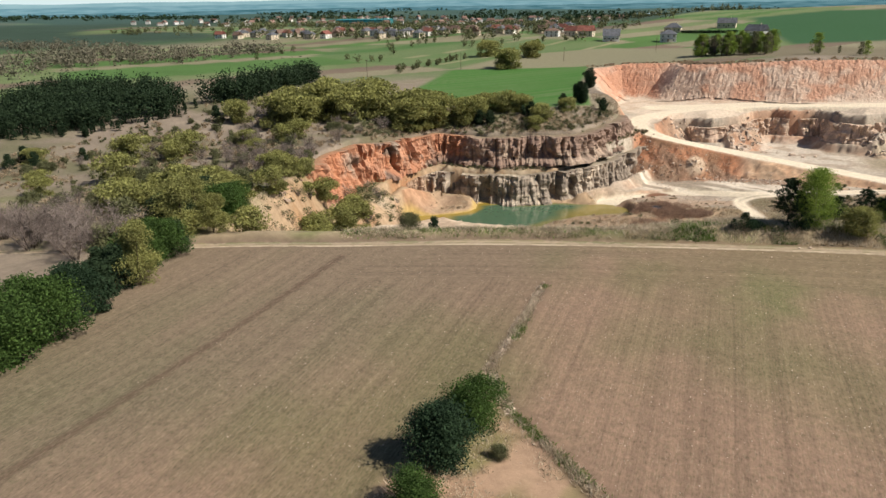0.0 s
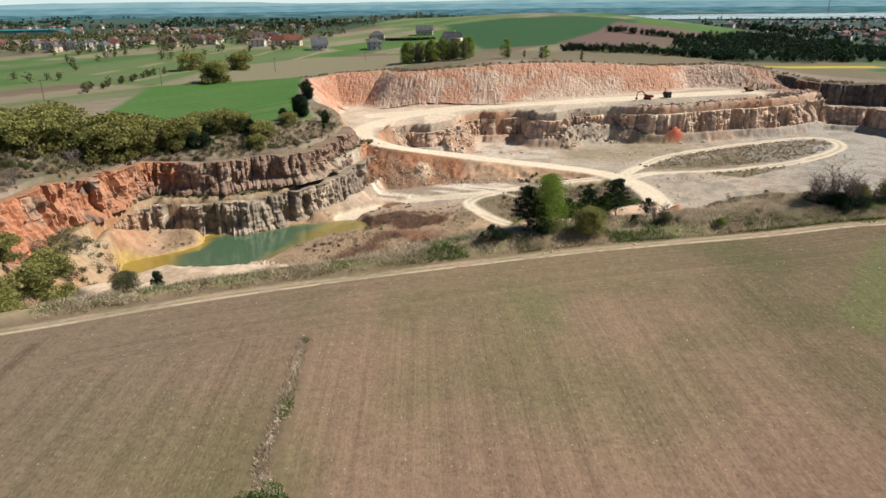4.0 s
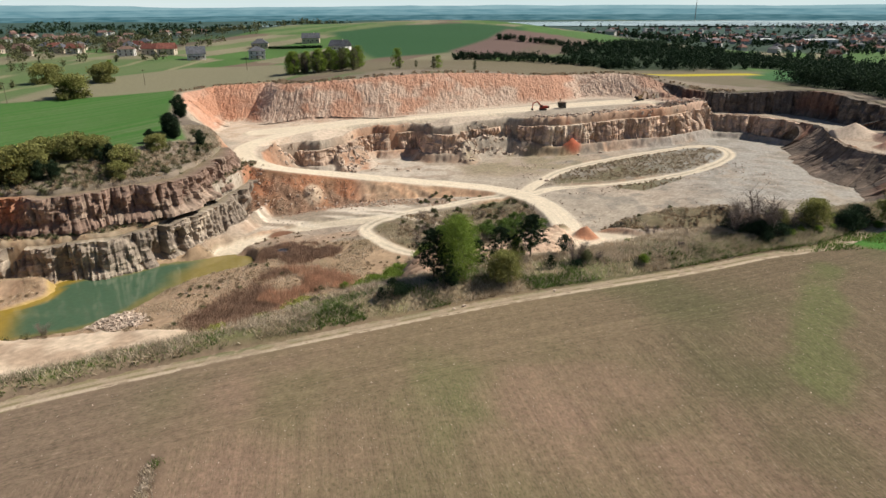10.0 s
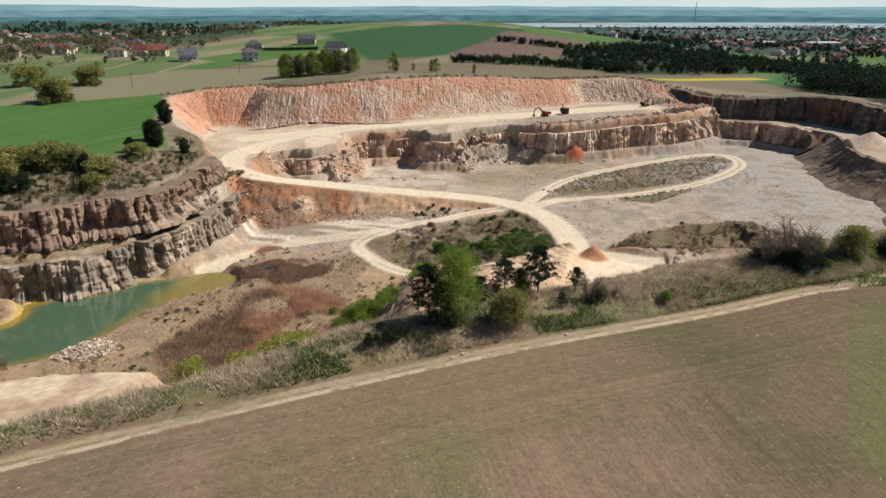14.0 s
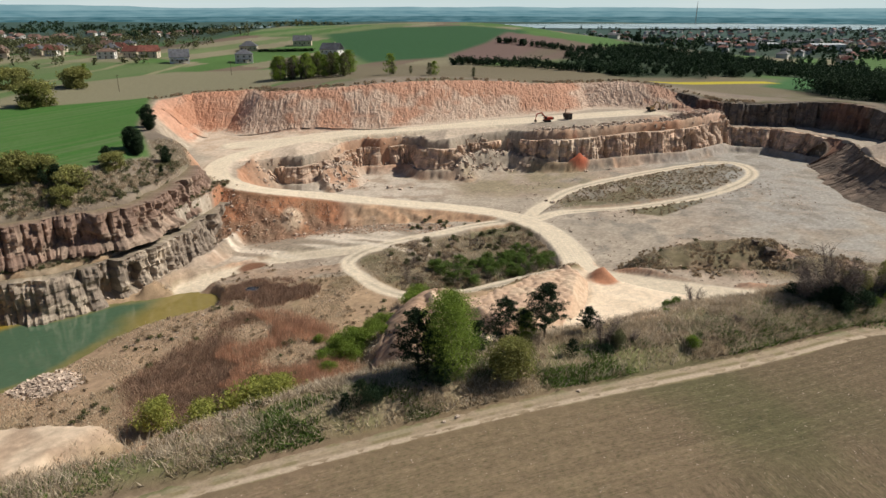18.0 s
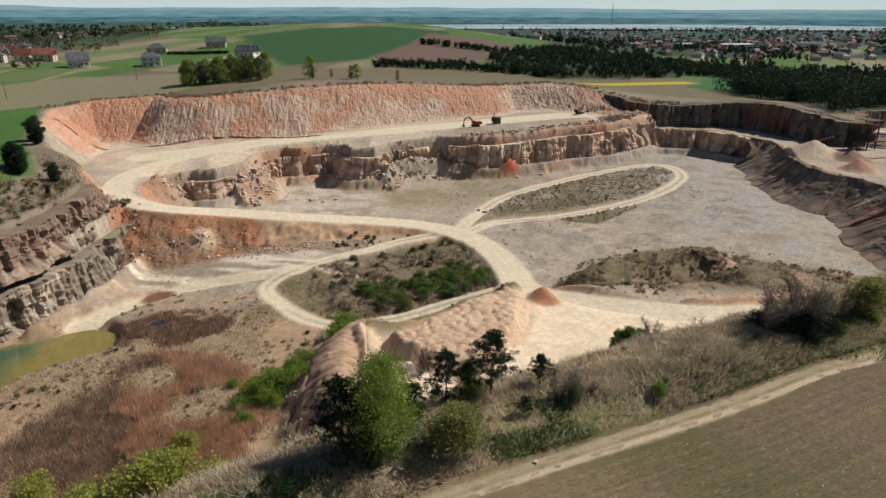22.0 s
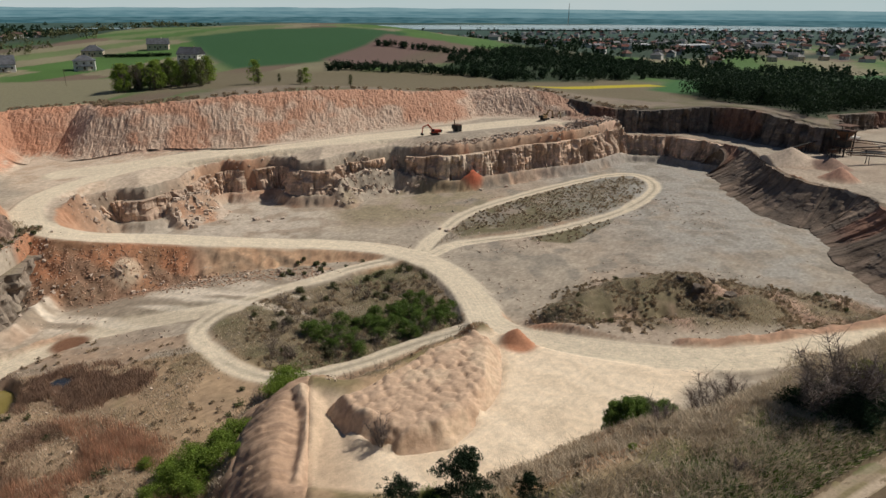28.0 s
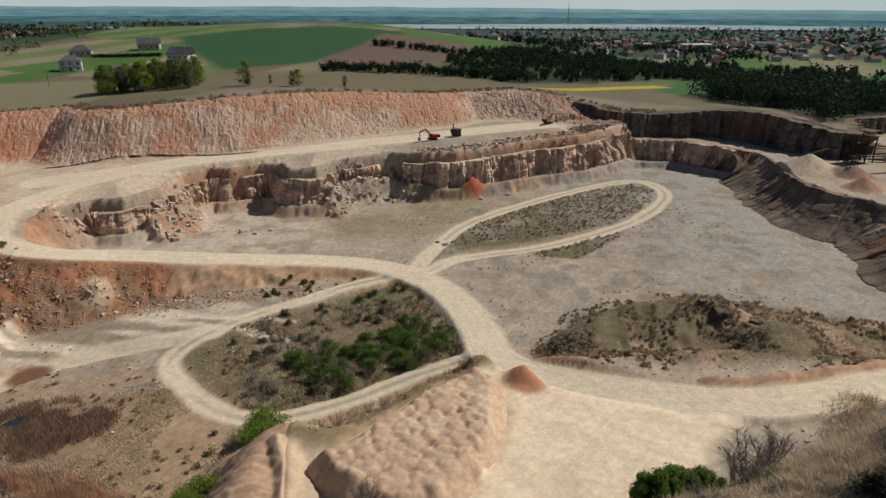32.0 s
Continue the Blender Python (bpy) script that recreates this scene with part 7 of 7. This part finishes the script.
stand(house("white two-storey house with a dark hipped roof", 14, 11, 6.4, 3.6, True, M_PLASTER, M_TILE_G, 2, 3, porch=True), -163, 611, 14)
stand(house("large white house with a grey gabled roof on the hill", 17, 12, 6.8, 5.2, False, M_PLASTER, M_TILE_G, 2, 4, porch=True), -94, 640, -20)
stand(house("dark-roofed long house beside a clipped hedge", 16, 12, 4.2, 4.4, True, M_CREAM, M_TILE_G, 1, 4), -183, 700, 8)
stand(house("house with a dark roof and gable behind the trees", 18, 12, 4.6, 5.0, False, M_CREAM, M_TILE_G, 1, 4), -140, 745, 5)
stand(house("white house with a steep grey roof at the village edge", 15, 11, 4.6, 6.0, False, M_PLASTER, M_TILE_G, 1, 4, porch=True), -212, 598, 20)
stand(house("brick-red roofed house at the village edge", 15, 11, 5.0, 5.0, False, M_CREAM, M_TILE_R, 2, 3), -250, 632, 5)
stand(house("red-roofed house among garden trees", 14, 10, 4.6, 4.6, False, M_CREAM, M_TILE_R, 1, 3), -268, 640, -14)
stand(house("white house with a flat-pitched roof in the village", 14, 9, 5.6, 2.4, True, M_PLASTER, M_TILE_B, 2, 3), -285, 628, 10)
wood("clipped_hedge", [(x, 690 + 0.06 * (x + 170) + RNG.uniform(-0.6, 0.6), 3.0) for x in np.linspace(-172, -120, 60)], M_PINE, "dark clipped hedge beside the hill house", 0.5, 40, RNG)

kinds = [house("small far house with a red tiled roof", 11, 9, 4.6, 3.8, False, M_PLASTER, M_TILE_R, 2, 2),
         house("small far house with a grey roof", 12, 9, 5.2, 3.2, True, M_CREAM, M_TILE_G, 2, 2),
         house("small far house with a brown roof", 10, 9, 4.0, 4.2, False, M_CREAM, M_TILE_B, 1, 2),
         house("plain white far house with a low grey roof", 12, 10, 6.0, 1.6, True, M_PLASTER, M_TILE_G, 2, 2)]
used = set()


def place_house(x, y, group):
    k = int(RNG.choice([0, 1, 1, 2, 2, 3]))
    m = pose(x, y, height(x, y) + 0.2, 0, 0, float(RNG.choice([0, 90, 20, 110, -20, 70])))
    if k in used:
        ob = copy_thing(kinds[k], m)
    else:
        ob = kinds[k]
        ob.matrix_basis = m
        used.add(k)
    tagged(ob, group=group)


for n in range(62):
    t = n / 61
    place_house(-300 - 420 * t + RNG.normal() * 16, 668 - 120 * t + RNG.normal() * 16 + 60 * RNG.uniform(), "village houses")
for n in range(70):
    place_house(RNG.uniform(470, 1250), RNG.uniform(760, 1350) + 60, "town houses")


def town(name, spots, wall, roof, label):
    """Roofs of the town too many to count: small gabled houses as one body."""
    vs, fs, base = [], [], 0
    vr, fr, br = [], [], 0
    for x, y in spots:
        w, d, h, r, a = RNG.uniform(9, 15), RNG.uniform(8, 11), RNG.uniform(4, 7), RNG.uniform(2, 4.5), RNG.uniform(0, 3.14)
        z = height(x, y)
        c, s = math.cos(a), math.sin(a)
        v, f = prism(-w / 2, w / 2, -d / 2, d / 2, -1, h)
        p = np.stack([v[:, 0] * c - v[:, 1] * s + x, v[:, 0] * s + v[:, 1] * c + y, v[:, 2] + z], 1)
        vs += [tuple(q) for q in p]
        fs += [tuple(q + base) for q in f]
        base += 8
        v, f = roof_shape(w, d, h, r, RNG.uniform() < 0.4)
        p = np.stack([v[:, 0] * c - v[:, 1] * s + x, v[:, 0] * s + v[:, 1] * c + y, v[:, 2] + z], 1)
        vr += [tuple(q) for q in p]
        fr += [tuple(np.array(q) + br) for q in f]
        br += 12
    root = new(name)
    polys("walls", vs, fs, wall, root)
    polys("roofs", vr, fr, roof, root)
    return tagged(root, label, "houses", kind="stuff")


spread = lambda n: [(RNG.uniform(250, 2100), RNG.uniform(900, 2150)) for _ in range(n)]
M_TOWN = material("town_walls", (0.68, 0.66, 0.62), 0.85, spread=0.1, size=0.02, fine=8, bump=0.0, island=True)
town("town_quarter", spread(240), M_TOWN, material("town_roofs_red", (0.26, 0.13, 0.105), 0.8, spread=0.15, island=True), "far town houses with reddish roofs")
town("town_quarter", spread(300), M_TOWN, material("town_roofs_grey", (0.24, 0.24, 0.25), 0.7, spread=0.15, island=True), "far town houses with grey roofs")
town("village_quarter", [(RNG.uniform(-1500, -420), RNG.uniform(900, 1500)) for _ in range(110)], M_TOWN, material("village_roofs", (0.26, 0.16, 0.13), 0.8, spread=0.2, island=True), "roofs of the next village")


def hall(label, w, d, h, wall, roof):
    root = new("warehouse")
    mesh_object("wall", *prism(-w / 2, w / 2, -d / 2, d / 2, -1.5, h), wall, root)
    rv, rf = roof_shape(w, d, h + 0.02, 1.8, False)
    polys("roof", rv, rf, roof, root)
    for k in range(5):
        cx = -w / 2 + w * (k + 0.5) / 5
        mesh_object("gate", *prism(cx - 2, cx + 2, -d / 2 - 0.1, -d / 2 + 0.05, 0, 4), M_FRAME, root)
    return tagged(root, label, "warehouse")


for x, y, w, d, h, turn, wall, roof, label in ((640, 1190, 60, 30, 9, 12, M_HALL, M_HALL, "long white warehouse in the valley town"), (560, 1230, 40, 24, 7, 10, M_HALL, M_HALL, "white industrial hall in the valley town"),
                                               (820, 1260, 46, 26, 8, 5, M_HALL, M_TILE_G, "grey-roofed works hall in the town"), (500, 1280, 36, 20, 7, 20, M_PLASTER, M_TILE_R, "red-roofed hall at the edge of the town"),
                                               (-960, 1150, 120, 30, 9, 24, M_TEAL, M_TEAL, "long teal sheet-metal hall beyond the village")):
    stand(hall(label, w, d, h, wall, roof), x, y, turn)

# ---- machines ----
M_RED = material("red_machine_paint", (0.5, 0.06, 0.03), 0.45, spread=0.15, size=1.0, fine=6, bump=0.05)
M_YEL = material("dusty_machine_paint", (0.3, 0.2, 0.1), 0.55, spread=0.2, size=1.0, fine=6, bump=0.05)
M_DARK = material("dark_steel", (0.05, 0.048, 0.045), 0.6, 0.4, spread=0.2, size=1.5, fine=6, bump=0.1)
M_RUST = material("rusty_steel", (0.16, 0.09, 0.06), 0.75, 0.3, spread=0.3, size=1.5, fine=6, bump=0.2)


def beam(p, q, w, mat, name, parent, h=None):
    """A square bar from p to q."""
    p, q = Vector(p), Vector(q)
    d = q - p
    v, f = prism(-w / 2, w / 2, -(h or w) / 2, (h or w) / 2, 0, d.length)
    m = d.to_track_quat("Z", "Y").to_matrix()
    v = np.array([tuple(m @ Vector(a) + p) for a in v])
    return mesh_object(name, v, f, mat, parent)


def belt(x, parent):
    """A crawler track with rounded ends."""
    k = np.linspace(0, 2 * np.pi, 16, endpoint=False)
    ring = np.stack([np.sign(np.cos(k)) * 1.5 + 0.5 * np.cos(k), 0.5 + 0.5 * np.sin(k)], 1)
    v = [(x + s, a, b) for s in (-0.3, 0.3) for a, b in ring]
    f = [(i, (i + 1) % 16, 16 + (i + 1) % 16, 16 + i) for i in range(16)] + [tuple(range(15, -1, -1)), tuple(range(16, 32))]
    return polys("crawler_track", v, f, M_DARK, parent)


def excavator(paint_mat, label, reach=0.0):
    root = new("excavator")
    belt(-1.2, root)
    belt(1.2, root)
    mesh_object("undercarriage", *prism(-1.0, 1.0, -1.0, 1.0, 0.55, 1.1), M_DARK, root)
    mesh_object("engine_housing", *prism(-1.35, 1.35, -2.6, 0.4, 1.15, 2.45), paint_mat, root)
    mesh_object("counterweight", *prism(-1.4, 1.4, -3.2, -2.62, 1.2, 2.3), M_DARK, root)
    cab = mesh_object("cab", *prism(-1.35, -0.35, 0.45, 2.0, 1.15, 3.0), paint_mat, root)
    mesh_object("cab_window", *prism(-1.28, -0.42, 1.9, 2.04, 1.7, 2.85), M_GLASS, cab)
    mesh_object("cab_window", *prism(-1.39, -1.3, 0.7, 1.8, 1.7, 2.85), M_GLASS, cab)
    beam((0.3, 0.5, 1.9), (0.3, 3.2 + reach, 4.8), 0.55, paint_mat, "boom", root)
    beam((0.3, 3.1 + reach, 4.85), (0.3, 5.8 + reach, 4.0), 0.5, paint_mat, "boom", root)
    beam((0.3, 5.8 + reach, 4.1), (0.3, 6.3 + reach, 0.9), 0.4, paint_mat, "stick", root)
    beam((0.3, 1.6, 1.7), (0.3, 3.0 + reach, 4.0), 0.18, M_DARK, "hydraulic_ram", root)
    mesh_object("bucket", *prism(-0.35, 0.95, 5.7 + reach, 6.7 + reach, 0.05, 1.0), M_DARK, root)
    return tagged(root, label, "excavator")


stand(excavator(M_RED, "red crawler excavator with lowered arm on the bench"), 57.5, 389, 100)
stand(excavator(M_YEL, "dusty crawler excavator parked on the upper bench", -0.5), 118, 407, -60)
drill = new("drill_rig")
belt(-1.0, drill)
belt(1.0, drill)
mesh_object("engine_housing", *prism(-1.3, 1.3, -1.8, 1.6, 1.05, 3.1), M_DARK, drill)
mesh_object("canopy", *prism(-1.4, 1.4, -1.9, 1.9, 3.12, 3.3), M_RUST, drill)
mesh_object("cab", *prism(-1.2, 0.1, 1.65, 2.9, 1.05, 3.0), M_DARK, drill)
beam((0.5, 2.6, 0.3), (0.5, 2.9, 5.2), 0.35, M_RUST, "mast", drill)
stand(tagged(drill, "dark tracked drill rig at the edge of the rubble", "drill rig"), 69.5, 394, 30)
arm = new("rock_breaker")
mesh_object("base_plate", *prism(-0.8, 0.8, -0.8, 0.8, 0, 0.6), M_DARK, arm)
beam((0, 0, 0.5), (0, 0.9, 3.9), 0.4, M_YEL, "boom", arm)
beam((0, 0.9, 3.9), (0, 2.6, 1.0), 0.32, M_YEL, "stick", arm)
stand(tagged(arm, "yellow breaker arm standing on the bench", "breaker"), 127, 408, 40)


def conveyor(label, p, q, parts=6):
    """A belt on a lattice girder with legs."""
    root = new("conveyor")
    p, q = Vector(p), Vector(q)
    side = (q - p).cross(Vector((0, 0, 1))).normalized() * 0.6
    for s in (-1, 1):
        beam(p + side * s, q + side * s, 0.22, M_RUST, "girder", root)
        beam(p + side * s - Vector((0, 0, 1)), q + side * s - Vector((0, 0, 1)), 0.18, M_RUST, "girder", root)
    beam(p + Vector((0, 0, 0.25)), q + Vector((0, 0, 0.25)), 1.2, M_DARK, "belt", root, 0.15)
    for k in range(parts + 1):
        a = p.lerp(q, k / parts)
        beam(a + side - Vector((0, 0, 1)), a + side, 0.12, M_RUST, "strut", root)
        beam(a - side - Vector((0, 0, 1)), a - side, 0.12, M_RUST, "strut", root)
    for k in (0.25, 0.7, 0.95):
        a = p.lerp(q, k)
        g = height(a.x, a.y)
        if a.z - 1 - g > 0.5:
            for s in (-1, 1):
                beam((a.x + side.x * s * 1.6, a.y + side.y * s * 1.6, g - 0.2), a + side * s - Vector((0, 0, 1)), 0.22, M_DARK, "leg", root)
    return tagged(root, label, "conveyor")


yz = height(222, 322)
conveyor("rusty belt conveyor feeding a stone heap", (226, 334, yz + 2.0), (208, 310, yz + 7))
conveyor("long low belt conveyor beside the crusher", (229, 340, yz + 6.5), (268, 330, yz + 2.5))
conveyor("yellow-brown belt conveyor over the yard", (216, 312, yz + 5.5), (256, 312, yz + 2.2))
conveyor("short dark screen conveyor beside the crusher", (222, 338, yz + 5.0), (204, 336, yz + 1.6), 4)
conveyor("low dark belt conveyor in the yard", (236, 336, yz + 1.8), (262, 318, yz + 6), 5)
plant = new("crusher")
for sx in (-1, 1):
    for sy in (-1, 1):
        beam((sx * 2.6, sy * 2.6, -0.3), (sx * 2.6, sy * 2.6, 11), 0.45, M_DARK, "leg", plant)
for zz in (3.5, 7.0, 10.6):
    mesh_object("platform", *prism(-3.2, 3.2, -3.2, 3.2, zz, zz + 0.25), M_RUST, plant)
mesh_object("crusher_box", *prism(-2.2, 2.2, -2.2, 2.2, 3.8, 6.6), M_DARK, plant)
polys("hopper", [(-3, -3, 10.5), (3, -3, 10.5), (3, 3, 10.5), (-3, 3, 10.5), (-1, -1, 7.3), (1, -1, 7.3), (1, 1, 7.3), (-1, 1, 7.3)], [(0, 1, 5, 4), (1, 2, 6, 5), (2, 3, 7, 6), (3, 0, 4, 7), (4, 5, 6, 7)], M_RUST, plant)
mesh_object("roof", *prism(-3.4, 3.4, -3.4, 3.4, 13.0, 13.2), M_RUST, plant)
for sx in (-1, 1):
    beam((sx * 3.0, 0, 10.8), (sx * 3.0, 0, 13.0), 0.25, M_DARK, "post", plant)
stand(tagged(plant, "dark steel crusher tower in the quarry yard", "crusher"), 229, 330, 15)
lorry = new("lorry")
mesh_object("cargo_box", *prism(-1.2, 1.2, -3.4, 1.6, 1.1, 3.6), M_PLASTER, lorry)
cab = mesh_object("cab", *prism(-1.15, 1.15, 1.8, 3.6, 0.7, 2.9), M_HALL, lorry)
mesh_object("windscreen", *prism(-1.0, 1.0, 3.55, 3.66, 1.8, 2.7), M_GLASS, cab)
mesh_object("chassis", *prism(-0.9, 0.9, -3.3, 3.4, 0.6, 0.95), M_DARK, lorry)
for wx in (-1.0, 1.0):
    for wy in (-2.4, 2.6):
        v, f = limb((wx - 0.2, wy, 0.5), (wx + 0.2, wy, 0.5), 0.5, 0.5, 14)
        polys("wheel", v, [tuple(q) for q in f] + [tuple(range(14)), tuple(range(27, 13, -1))], M_DARK, lorry)
stand(tagged(lorry, "white lorry parked behind the crusher", "lorry"), 252, 352, 70)


# ---- poles ----
def pole(x, y, h):
    root = new("power_pole")
    v, f = limb((0, 0, -0.8), (0, 0, h), 0.17, 0.11, 8)
    mesh_object("post", v, f, M_BARK, root)
    beam((-1.1, 0, h - 0.5), (1.1, 0, h - 0.5), 0.14, M_BARK, "crossarm", root)
    for k in (-0.95, 0.0, 0.95):
        beam((k, 0, h - 0.42), (k, 0, h - 0.1), 0.1, M_FRAME, "insulator", root)
    root.matrix_basis = pose(x, y, height(x, y), 0, 0, 25)
    return tagged(root, "wooden power pole with a crossarm in the fields", "power pole", "power poles")


for x, y, h in ((-234, 366, 11), (-196, 452, 10), (-262, 300, 11), (-150, 530, 10)):
    pole(x, y, h)
mast = new("radio_mast")
for a in (0, 2.1, 4.2):
    beam((2 * math.cos(a), 2 * math.sin(a), 0), (0.4 * math.cos(a), 0.4 * math.sin(a), 95), 0.9, M_FRAME, "leg", mast)
for k in range(1, 9):
    r = 2 - 1.6 * k / 9
    beam((-r, 0, k * 10.5), (r, 0.3, k * 10.5 + 0.3), 0.6, M_FRAME, "brace", mast)
mast.matrix_basis = pose(1180, 3280, LAKE_Z - 3)
tagged(mast, "thin lattice radio mast far beyond the lake", "radio mast")
